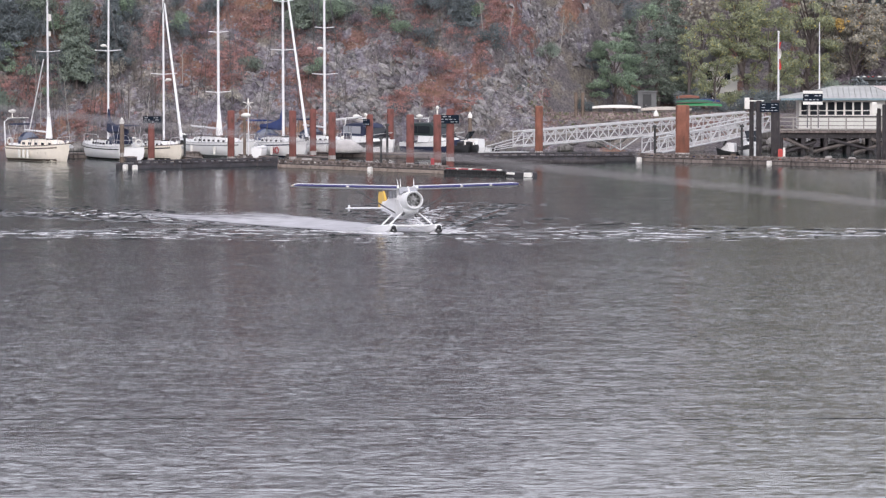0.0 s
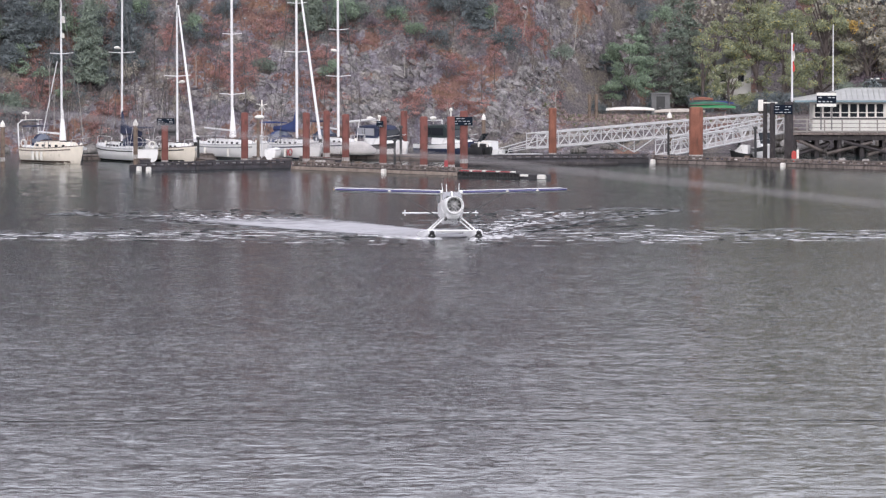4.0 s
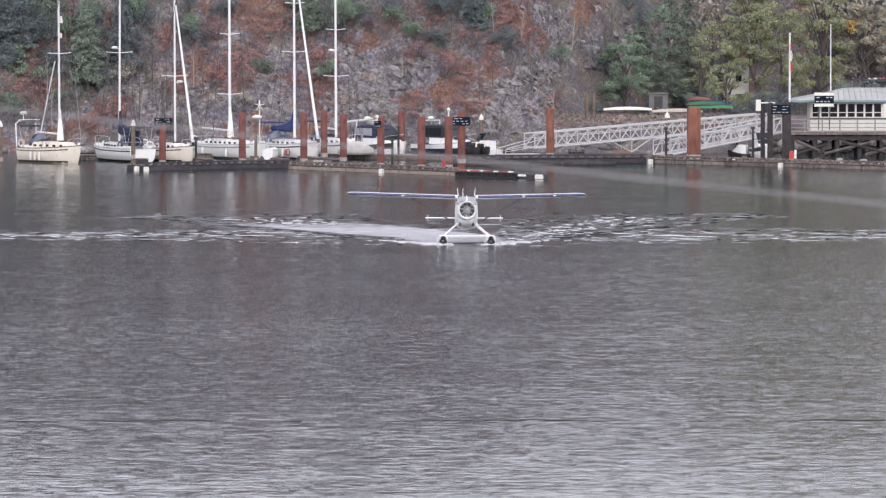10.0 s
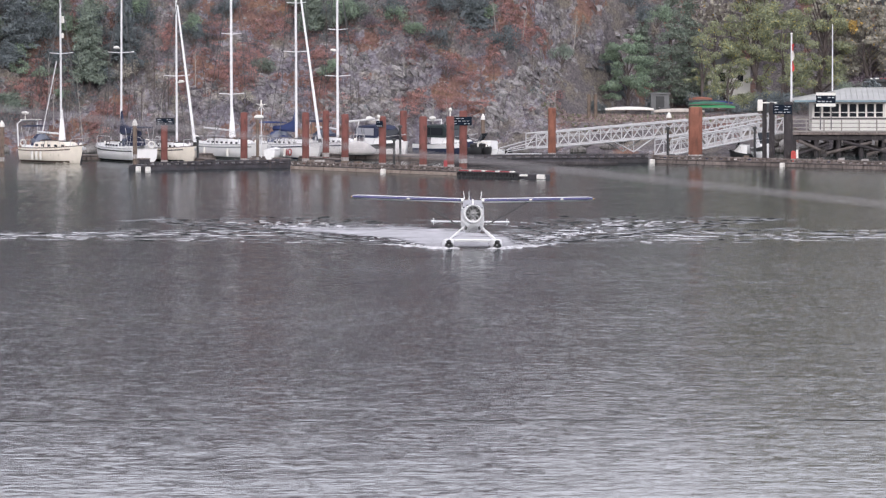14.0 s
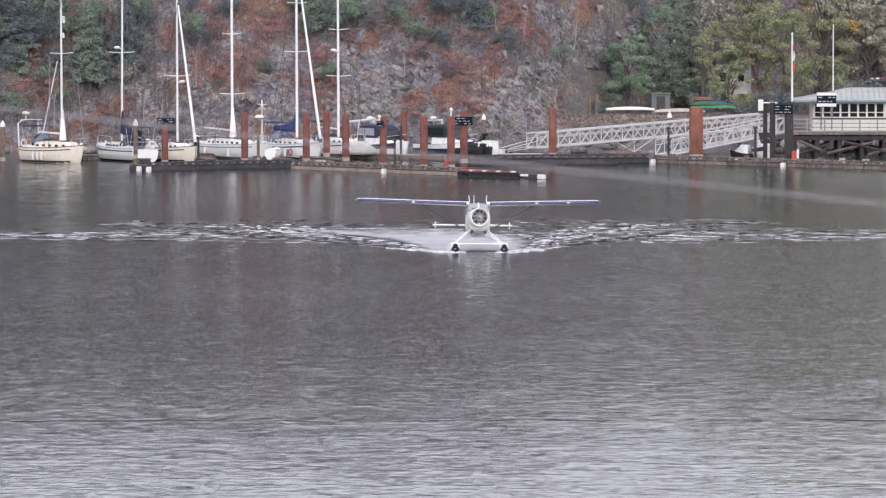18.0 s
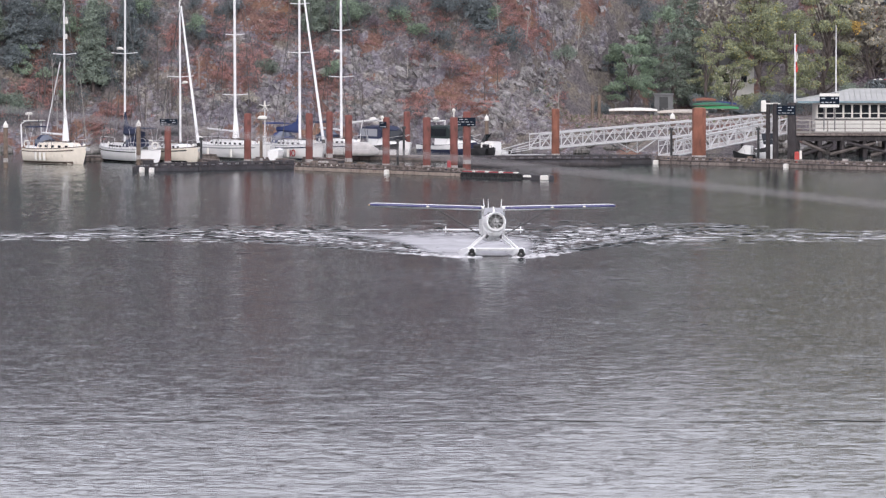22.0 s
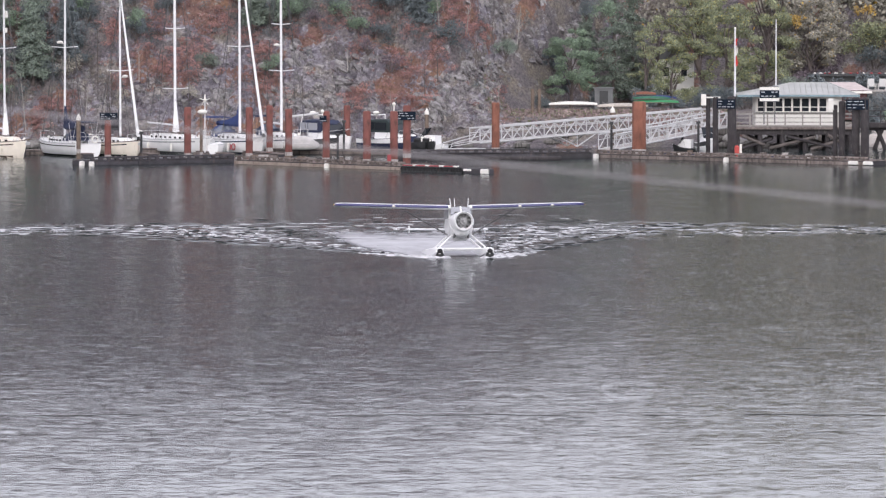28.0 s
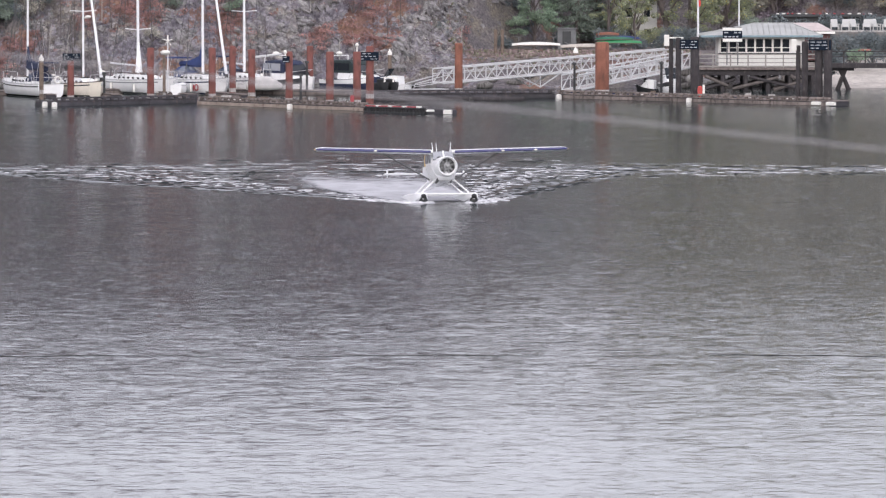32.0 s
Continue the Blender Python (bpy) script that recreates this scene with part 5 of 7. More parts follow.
def motorboat(x, y, heading, L, beam, free, label, top=True, canvas=NAVY, hull_m=None, stripe=DARKPAINT):
    t = thing("motorboat", pose(x, y, 0, 0, 0, heading), label, "motorboat", "moored motorboats")
    rings = hull_rings(L, beam, free, 0.92, 0.45)
    part("hull", Shape().loft(rings), hull_m or WHITE, t, smooth=True)
    part("side_stripe", Shape().loft([[(p[0], p[1] * 1.01, z) for p, z in ((r[0], r[0][2] * 0.97), (r[1], r[0][2] * 0.62))] for r in rings[:-1]], close=False), stripe, t)
    part("deck", Shape().loft([[(r[0][0], r[0][1] * 0.96, r[0][2]), (r[-1][0], r[-1][1] * 0.96, r[-1][2]), (r[-1][0], r[-1][1] * 0.9, r[-1][2] - 0.06), (r[0][0], r[0][1] * 0.9, r[0][2] - 0.06)] for r in rings]), WHITE, t)
    w = beam * 0.4
    part("cabin", Shape().loft([[(u * L, -w * k, free), (u * L, -w * k * 0.9, free + h), (u * L, w * k * 0.9, free + h), (u * L, w * k, free)] for u, k, h in ((0.3, 1, 0.75), (0.55, 1, 0.8), (0.78, 0.7, 0.3), (0.84, 0.6, 0.05))]), WHITE, t, smooth=True)
    part("windshield", Shape().loft([[(u * L, -w * k, free + z), (u * L, w * k, free + z), (u * L, w * k, free + z + 0.03), (u * L, -w * k, free + z + 0.03)] for u, k, z in ((0.72, 0.72, 0.5), (0.56, 0.86, 1.35))]), GLASS, t)
    if top:
        part("canopy", Shape().loft([[(u * L, -w * 0.95, free + 0.6), (u * L, -w * 0.85, free + h), (u * L, 0, free + h + 0.1), (u * L, w * 0.85, free + h), (u * L, w * 0.95, free + 0.6)] for u, h in ((0.08, 1.1), (0.15, 1.55), (0.5, 1.6), (0.58, 1.25))]), canvas, t, "canvas camper canopy", smooth=True)
        for s in (-1, 1):
            part("canopy_window", Shape().box(0.2 * L, s * w * 0.94, free + 1.1, 0.16 * L, 0.05, 0.6), WINDSHIELD if canvas is NAVY else GLASS, t, "clear window in the canopy")
            part("canopy_window", Shape().box(0.4 * L, s * w * 0.94, free + 1.1, 0.2 * L, 0.05, 0.6), WINDSHIELD if canvas is NAVY else GLASS, t, "clear window in the canopy")
    part("rail", Shape().path([(0.5 * L, -w, free + 0.1), (0.55 * L, -w, free + 0.6), (0.97 * L, 0, free + 1.0), (0.55 * L, w, free + 0.6), (0.5 * L, w, free + 0.1)], 0.02, 5), ALU, t)
    part("outboard", Shape().box(-0.25, 0, free * 0.8, 0.45, 0.4, 0.6, 0, 0.1).box(-0.25, 0, free * 0.2, 0.2, 0.16, 0.8), BLACK, t, "black outboard motor")
    if not top:
        return t
    part("radar_arch", Shape().path([(0.12 * L, -w, free), (0.16 * L, -w * 0.9, free + 2.0), (0.16 * L, w * 0.9, free + 2.0), (0.12 * L, w, free)], 0.06, 6), WHITE, t)
    part("radome", Shape().ball(0.16 * L, 0, free + 2.18, 0.3, 0.3, 0.16, 10, 5), PALE_PLASTIC, t, smooth=True)
    return t


def along(bow_x, bow_y, heading, L):
    """Stern of a boat whose bow lies at a known place."""
    return bow_x - L * math.cos(radians(heading)), bow_y - L * math.sin(radians(heading))


def build_boats():
    H0 = -64
    b = sailboat(*along(-29.0, 638.8, -51, 7.5), -51, 7.5, 2.8, 1.1, 13.8, CREAM, "cream sailboat with a stern arch and blue dodger", arch=True, dodger=NAVY, stay=None, boom=None, spreaders=(0.64,), mast_u=0.6, stripe=LOG, bagged=True, cabin_m=CREAM, cabin_u=(0.26, 0.84), cabin_h=0.5, cabin_w=0.37, fenders=(0.34, 0.42, 0.5))
    part("deck_light", Shape().box(4.5, 0.16, 11.6, 0.22, 0.2, 0.55, 0, 0.04), PALE_PLASTIC, b, "white lamp on the mast")
    part("steaming_light", Shape().box(4.5, 0.14, 10.3, 0.16, 0.16, 0.4, 0, 0.04), PALE_PLASTIC, b, "small white lamp on the mast")
    part("bowsprit", Shape().tube((7.2, 0, 1.45), (8.0, 0, 1.6), 0.08, 0.06, 7), LOG, b)
    part("boom_gallows", Shape().tube((1.2, 0.3, 1.5), (3.6, 0.2, 8.2), 0.05, 0.05, 6), MAST, b, "slanting white spinnaker pole")
    x, y = -24.2, 642.5
    sailboat(x, y, 115, 9.8, 3.0, 1.0, 14.2, WHITE, "small white sailboat with dark sheer stripe and canvas dodger", boom=NAVY, dodger=NAVY, spreaders=(0.62,), mast_u=0.5, stripe=BLACK, radar=(0.645, 1))
    sailboat(*along(-20.0, 641.5, H0, 8.6), H0, 8.6, 2.8, 0.98, 13.1, CREAM, "pale cream sailboat with a white furled headsail", stay=MAST, spreaders=(0.53,), mast_u=0.56, boom=DARKPAINT, stripe=BLACK, radar=(0.49, 1))
    sailboat(*along(-14.24, 646.65, H0, 13.0), H0, 13.0, 3.3, 1.05, 16.5, WHITE, "large white sailboat with a furled mainsail", spreaders=(0.32, 0.62), mast_u=0.442, mast_r=0.13, stripe=GREY_CANVAS, bagged=True, ports=7, cabin_u=(0.2, 0.72))
    b = sailboat(*along(-9.95, 646.6, H0, 10.6), H0, 10.6, 3.2, 1.1, 16.0, WHITE, "white sailboat with blue sail cover and red bow mark", boom=BLUE_CANVAS, dodger=BLUE_CANVAS, stay=MAST, spreaders=(0.55, 0.8), mast_u=0.55, mast_r=0.12)
    part("red_bow_mark", Shape().box(7.2, -1.5, 0.62, 0.07, 0.06, 0.5, 9).path([(7.62 + 0.25 * math.cos(q), -1.43 + 0.04 * math.cos(q), 0.64 + 0.25 * math.sin(q)) for q in np.linspace(0, 6.283, 13)], 0.05, 5), FADED_RED, b, "small red mark on the bow")
    b = sailboat(*along(-6.5, 650.6, H0, 10.0), H0, 10.0, 3.1, 1.1, 16.0, WHITE, "white sailboat with navy canvas and a grey radar", dodger=NAVY, spreaders=(0.42, 0.66), mast_u=0.5, mast_r=0.12, radar=(0.55, -1))
    sx, sy = along(-6.5, 650.6, H0, 10.0)
    back = pose(sx, sy, 0, 0, 0, H0).inverted()
    part("lowered_spar", Shape().tube(back @ Vector((-8.0, 652.5, 3.0)), back @ Vector((-5.6, 652.5, 3.28)), 0.1, 0.09, 8), ALU, b, "grey spar lashed across the cockpit")
    motorboat(-6.7, 657.5, -60, 7.5, 2.8, 1.05, "white motorboat under a dark blue canopy", canvas=NAVY)
    motorboat(-1.6, 661.5, -50, 7.2, 2.7, 0.95, "white cabin cruiser with navy lower hull and dark green canopy", canvas=DARK_CANVAS, hull_m=NAVY, stripe=WHITE)
    motorboat(26.0, 655.5, 165, 2.4, 1.2, 0.26, "small dark runabout moored under the gangway", top=False, hull_m=DARKPAINT)
    motorboat(26.2, 655.5, -84, 4.8, 1.6, 0.75, "white open motorboat moored between the gangway and the pier", top=False)
    motorboat(5.2, 655.0, 150, 3.6, 1.5, 0.6, "small white runabout with an outboard motor", top=False)
    # upturned dinghies beside the yachts
    for x, y, r in ((-14.1, 643.5, 75),):
        t = thing("dinghy", pose(x, y, 0.35, 0, 0, r), "white fibreglass dinghy stowed by a yacht", "dinghy", "dinghies")
        rings = hull_rings(2.1, 1.15, 0.6, 0.8, 0.2)
        part("hull", Shape().loft(rings), WHITE, t, smooth=True)
        part("gunwale", Shape().path([(q[0][0], q[0][1], q[0][2]) for q in rings] + [(q[-1][0], q[-1][1], q[-1][2]) for q in rings[::-1]], 0.04, 5), ALU, t)
        part("thwart", Shape().box(0.9, 0, 0.5, 0.25, 1.0, 0.05), LOG, t)
    # grey inflatable under its cover on the float
    t = thing("inflatable_dinghy", pose(-7.0, 649.3, 0.4, 0, 0, -18), "grey inflatable dinghy under a pale cover on the float", "dinghy", "dinghies")
    part("tube", Shape().path([(-1.3, -0.55, 0.3), (0.6, -0.55, 0.3), (1.15, -0.3, 0.34), (1.3, 0, 0.36), (1.15, 0.3, 0.34), (0.6, 0.55, 0.3), (-1.3, 0.55, 0.3)], 0.3, 9), PALE_GREY, t, "pale grey inflated tube", smooth=True)
    part("transom", Shape().box(-1.2, 0, 0.35, 0.08, 0.8, 0.55, 0, 0.02), LOG, t)
    part("cover", Shape().loft([[(x, w * math.cos(q), 0.45 + h * math.sin(q)) for q in np.linspace(0, math.pi, 9)] for x, w, h in ((-1.4, 0.55, 0.25), (-0.9, 0.72, 0.6), (0.2, 0.74, 0.68), (0.9, 0.6, 0.5), (1.4, 0.2, 0.12))]), PALE_GREY, t, "pale canvas cover", smooth=True)
    # wind generator on its mast
    t = thing("wind_generator", pose(-14.75, 643.5, 0.34), "white wind generator on a pole at a yacht's stern", "wind turbine")
    part("pole", Shape().tube((0, 0, 0), (0, 0, 4.2), 0.05, 0.05, 7), MAST, t)
    part("nacelle", Shape().ball(0, 0.15, 4.25, 0.12, 0.35, 0.13), PALE_PLASTIC, t)
    for i in range(5):
        q = i * 2 * math.pi / 5 + 0.3
        part("blade", Shape().tube((0, -0.15, 4.25), (0.46 * math.cos(q), -0.15, 4.25 + 0.46 * math.sin(q)), 0.09, 0.06, 5, 0.4), PALE_PLASTIC, t)
    part("antenna_dome", Shape().ball(-0.2, 0, 3.3, 0.42, 0.42, 0.2, 10, 5), PALE_PLASTIC, t, smooth=True)
    # two jet skis on the float by the small boat
    for x in (2.3, 3.0):
        t = thing("jet_ski", pose(x, 652.0, 0.4, 0, 0, -70), "dark jet ski parked on the float", "jet ski", "jet skis")
        part("hull", Shape().loft(hull_rings(2.6, 1.0, 0.5, 0.8, 0.2)), DARKPAINT, t, smooth=True)
        part("seat", Shape().box(0.9, 0, 0.7, 1.2, 0.4, 0.35, 0, 0.1), BLACK, t)
        part("handlebar", Shape().tube((1.7, -0.4, 1.0), (1.7, 0.4, 1.0), 0.03).tube((1.7, 0, 0.6), (1.7, 0, 1.0), 0.07), PALE_PLASTIC, t)


GREEN_DARK = shade("dark_green_plastic", (0.02, 0.12, 0.07), 0.5, var=0.2)
DARK_CANVAS = shade("dark_green_canvas", (0.02, 0.032, 0.034), 0.85, var=0.2)
PALE_GREY = shade("pale_grey_canvas", (0.5, 0.48, 0.47), 0.8, var=0.2)
GREY_CANVAS = shade("grey_canvas", (0.3, 0.31, 0.32), 0.85, var=0.15)
BLUE_CANVAS = shade("blue_canvas", (0.026, 0.045, 0.145), 0.85, var=0.2)


# ---------------------------------------------------------------- things on the shore
def canoe(x, y, z, rz, L, material, label, name="canoe", upside=True, deep=0.42):
    t = thing(name, pose(x, y, z, 180 if upside else 0, 0, rz), label, "canoe")
    rings = []
    for i in range(13):
        u = i / 12
        w = 0.42 * math.sin(math.pi * max(0.012, min(0.988, u))) ** 0.7
        k = 0.06 * abs(2 * u - 1) ** 3
        rings.append([((u - 0.5) * L, w * math.cos(q), -deep * math.sin(q) * (0.7 + 0.3 * math.sin(math.pi * u)) + k) for q in np.linspace(0, math.pi, 8)])
    part("hull", Shape().loft(rings), material, t, smooth=True)
    part("gunwale", Shape().path([r[0] for r in rings], 0.03, 5).path([r[-1] for r in rings], 0.03, 5), LOG, t)
    for u in (-0.22, 0.2):
        part("thwart", Shape().box(u * L, 0, 0.0, 0.1, 0.6, 0.04), LOG, t)
    return t


def rack(x, y, z, w, h, label, arm=None):
    arm = h - 0.4 if arm is None else arm
    t = thing("boat_rack", pose(x, y, z), label, "rack", "boat racks")
    for s in (-1, 1):
        part("upright", Shape().tube((s * w / 2, 0, 0), (s * w / 2, 0, h), 0.05, 0.05, 6), GREY, t)
        part("arm", Shape().tube((s * w / 2, -0.5, arm), (s * w / 2, 0.5, arm), 0.04, 0.04, 6), GREY, t)
        part("arm", Shape().tube((s * w / 2 - 0.3, 0, h + 0.12), (s * w / 2, 0, h - 0.05), 0.035).tube((s * w / 2 + 0.3, 0, h + 0.12), (s * w / 2, 0, h - 0.05), 0.035), GREY, t)
    return t


def build_shore():
    # canoes and kayaks on racks above the gangway
    rack(16.2, 688.0, 2.4, 3.0, 1.4, "pale steel canoe rack with forked tops", arm=0.62)
    canoe(16.2, 687.6, 3.12, 0, 4.2, PALE_PLASTIC, "long white canoe upturned on a rack", deep=0.3)
    canoe(20.5, 687.5, 2.95, 4, 4.4, SAND, "cream canoe upturned on trestles", deep=0.32)
    rack(20.5, 687.6, 2.4, 3.0, 0.85, "grey steel canoe rack on the terrace")
    rack(23.2, 687.8, 2.4, 3.2, 1.9, "grey steel kayak rack on the terrace")
    canoe(23.4, 687.6, 3.3, 0, 3.9, GREEN, "green kayak on a rack", "kayak", deep=0.3)
    canoe(23.0, 687.7, 3.62, 2, 3.2, GREEN_DARK, "dark green kayak stacked on a rack", "kayak", deep=0.26)
    canoe(23.8, 688.3, 3.66, 3, 2.8, BLUE_CANVAS, "dark blue kayak stacked on a rack", "kayak", deep=0.26)
    canoe(22.4, 688.3, 4.0, 2, 2.0, RUST_BRIGHT, "orange-red kayak on top of the rack", "kayak", deep=0.26)
    t = thing("shed", pose(17.6, 693.0, 2.5), "small grey garden shed under the trees", "shed")
    part("wall", Shape().box(1.4, 0.8, 0.95, 1.6, 1.6, 1.9), GREY_PAINT, t)
    part("roof", Shape().box(1.4, 0.8, 1.93, 1.8, 1.9, 0.08), GREY_PAINT, t)
    part("door", Shape().box(1.4, -0.03, 0.85, 0.75, 0.06, 1.7), DARKPAINT, t)
    # the house among the trees
    t = thing("house", pose(23.6, 706.0, 2.5), "white two-storey house half hidden by trees", "house")
    part("wall", Shape().box(1.9, 2, 2.0, 3.8, 4, 4.4), SIDING, t)
    part("roof", Shape().add([(-0.4, -0.4, 4.2), (4.2, -0.4, 4.2), (4.2, 4.4, 4.2), (-0.4, 4.4, 4.2), (1.9, -0.4, 5.5), (1.9, 4.4, 5.5)], [(0, 1, 4), (3, 5, 2), (0, 4, 5, 3), (1, 2, 5, 4), (3, 2, 1, 0)]), GREY_PAINT, t)
    for x, z in ((1.3, 3.1), (2.9, 3.1), (1.3, 1.2), (2.9, 1.2)):
        w = part("window", Shape().box(x, -0.03, z, 0.7, 0.08, 1.0), PALE_PLASTIC, t, "white window frame")
        part("pane", Shape().box(x, -0.08, z, 0.52, 0.03, 0.8), GLASS, w)
    # white-roofed service building behind the pavilion, its terrace and chairs
    t = thing("service_building", pose(36.2, 684.0, 2.0), "low building with a pale roof and white fascia behind the pavilion", "building")
    part("wall", Shape().box(2.8, 2.5, 1.2, 5.0, 5.0, 2.6), shade("maroon_siding", (0.12, 0.05, 0.05), 0.7), t)
    part("roof", Shape().add([(0, -0.5, 2.45), (5.6, -0.5, 2.45), (5.6, 5.5, 2.45), (0, 5.5, 2.45), (1.2, 2.5, 3.1), (4.4, 2.5, 3.1)], [(0, 1, 5, 4), (1, 2, 5), (2, 3, 4, 5), (3, 0, 4), (3, 2, 1, 0)]), shade("pale_pink_grey_roof", (0.52, 0.45, 0.44), 0.75, var=0.15), t, "pale pinkish-grey roof")
    part("fascia", Shape().box(4.3, -0.56, 2.3, 2.8, 0.1, 0.2), PALE_PLASTIC, t)
    t = thing("terrace", pose(39.0, 690.0, 1.5), "stone terrace behind the service building", "terrace")
    part("retaining_wall", Shape().box(6.5, 2, 1.2, 15, 4, 3.0), shade("grey_stone_wall", (0.16, 0.155, 0.15), 0.9, var=0.3, scale=3), t)
    part("paving", Shape().box(6.5, 2, 2.75, 15, 4, 0.1), CONCRETE, t)
    c = chair(0, 0, 0)
    pos = ((42.3, 5), (43.2, -8), (44.0, 12), (45.1, -4), (45.9, 20), (46.8, -10))
    c.matrix_basis = pose(pos[0][0], 690.6, 4.3, 0, 0, pos[0][1])
    for x, r in pos[1:]:
        copy_thing(c, pose(x, 690.6 + 0.04 * r, 4.3, 0, 0, r))
    # dark roof with a row of stacked hull ends above it
    t = thing("boat_shed", pose(37.0, 696.0, 3.0), "long dark boat shed roof carrying a row of small white hulls", "boat shed")
    part("wall", Shape().box(4.6, 1.5, 1.2, 8.6, 2.6, 2.4), DARKPAINT, t)
    part("roof", Shape().box(4.6, 1.4, 2.5, 9.0, 3.4, 0.2, 0, 0.06), DARKPAINT, t)
    rng = random.Random(3)
    x = 0.5
    while x < 8.8:
        w = 0.2 + 0.25 * rng.random()
        part("small_hull", Shape().ball(x + w / 2, 0.2, 2.66, w / 2, 0.3, 0.08, 8, 4), PALE_PLASTIC if rng.random() < 0.7 else FADED_RED, t, smooth=True)
        x += w + 0.08 + 0.35 * rng.random()
    # footbridge on trestles beside the beach
    t = thing("footbridge", pose(39.3, 664.0, 0), "dark timber footbridge on crossed trestles over the beach", "footbridge")
    part("beam", Shape().box(7.5, 0, 2.0, 15.0, 1.6, 0.4), TAR, t)
    for i in range(9):
        part("rail_post", Shape().box(0.3 + i * 1.8, -0.7, 2.7, 0.1, 0.1, 1.1), TAR, t)
    for z in (3.2, 2.75):
        part("rail", Shape().box(7.5, -0.7, z, 15.0, 0.07, 0.08), TAR, t)
    for x in (2.0, 9.6):
        part("trestle_leg", Shape().tube((x - 0.55, 0, -0.5), (x + 0.35, 0, 1.9), 0.2, 0.17, 8), TAR, t)
        part("trestle_leg", Shape().tube((x + 0.75, 0, -0.5), (x - 0.25, 0, 1.9), 0.2, 0.17, 8), TAR, t)
        part("trestle_cap", Shape().box(x + 0.05, 0, 1.72, 1.9, 0.4, 0.3), TAR, t)
    solid("kayak_stack", Shape().ball(0, 0, 0.12, 0.6, 0.3, 0.12, 12, 6), FADED_RED, pose(44.2, 680.0, 2.75), "orange-red boat lying by the bushes", "boat", smooth=True)
    # boulders and drift logs along the foreshore
    rng = random.Random(9)
    for i in range(46):
        x = rng.uniform(-38, 36)
        y = rng.uniform(667.0, 671.5)
        r = rng.uniform(0.25, 0.8)
        s = Shape().ball(0, 0, 0, r * rng.uniform(0.9, 1.5), r, r * rng.uniform(0.55, 0.9), 8, 5)
        s.v = [(a * (1 + 0.25 * noise.noise(Vector((a * 2 + i, b * 2, c * 2)))), b, c * (1 + 0.25 * noise.noise(Vector((a * 2, b * 2 + i, c * 3))))) for a, b, c in s.v]
        solid("boulder", s, shade_rock, pose(x, y, max(0.1, ground_z(x, y)) + 0.15 * r, 0, 0, rng.uniform(0, 360)), "grey-brown boulder on the foreshore", "boulder", "foreshore boulders")
    # pale boulders added below the pier to brighten the dark gaps between its posts
    for i in range(60):
        x = rng.uniform(28.5, 39.5)
        y = rng.uniform(668.2, 672.0)
        r = rng.uniform(0.25, 0.55)
        s = Shape().ball(0, 0, 0, r * rng.uniform(0.9, 1.4), r, r * rng.uniform(0.6, 0.9), 8, 5)
        s.v = [(a * (1 + 0.25 * noise.noise(Vector((a * 2 + i, b * 2, c * 2)))), b, c * (1 + 0.25 * noise.noise(Vector((a * 2, b * 2 + i, c * 3))))) for a, b, c in s.v]
        solid("boulder", s, PALE_ROCK, pose(x, y, max(0.1, ground_z(x, y)) + 0.15 * r, 0, 0, rng.uniform(0, 360)), "pale grey boulder added to brighten the gap below the pier", "boulder", "foreshore boulders")


PALE_ROCK = shade("pale_fill_rock", (0.46, 0.445, 0.43), 0.9, var=0.3, scale=1.6, stain=(0.16, 0.15, 0.14), stain_at=0.6, bump=0.5)
CHAIR_WHITE = shade("weathered_white_paint", (0.5, 0.5, 0.49), 0.6, var=0.15)
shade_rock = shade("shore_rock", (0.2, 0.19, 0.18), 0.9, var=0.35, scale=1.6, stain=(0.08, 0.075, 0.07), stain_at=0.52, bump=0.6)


def chair(x, y, rz):
    t = thing("terrace_chair", pose(x, y, 4.3, 0, 0, rz), "white slatted terrace chair on the stone terrace", "chair", "terrace chairs")
    part("seat", Shape().box(0, 0, 0.36, 0.6, 0.6, 0.06), CHAIR_WHITE, t)
    part("backrest", Shape().add([(-0.32, 0.28, 0.36), (0.32, 0.28, 0.36), (0.28, 0.5, 1.0), (-0.28, 0.5, 1.0), (-0.32, 0.34, 0.36), (0.32, 0.34, 0.36), (0.28, 0.56, 1.0), (-0.28, 0.56, 1.0)], [(0, 1, 2, 3), (7, 6, 5, 4), (0, 4, 5, 1), (1, 5, 6, 2), (2, 6, 7, 3), (3, 7, 4, 0)]), CHAIR_WHITE, t)
    for s in (-1, 1):
        part("armrest", Shape().box(s * 0.35, 0, 0.56, 0.1, 0.75, 0.05), CHAIR_WHITE, t)
        for q in (-0.3, 0.3):
            part("leg", Shape().box(s * 0.33, q, 0.28, 0.07, 0.09, 0.62), CHAIR_WHITE, t)
    return t


# ---------------------------------------------------------------- plants on the shore
def hill_point(x, z):
    """A place on the hillside at a given height."""
    return x, 672.5 + z / 1.12


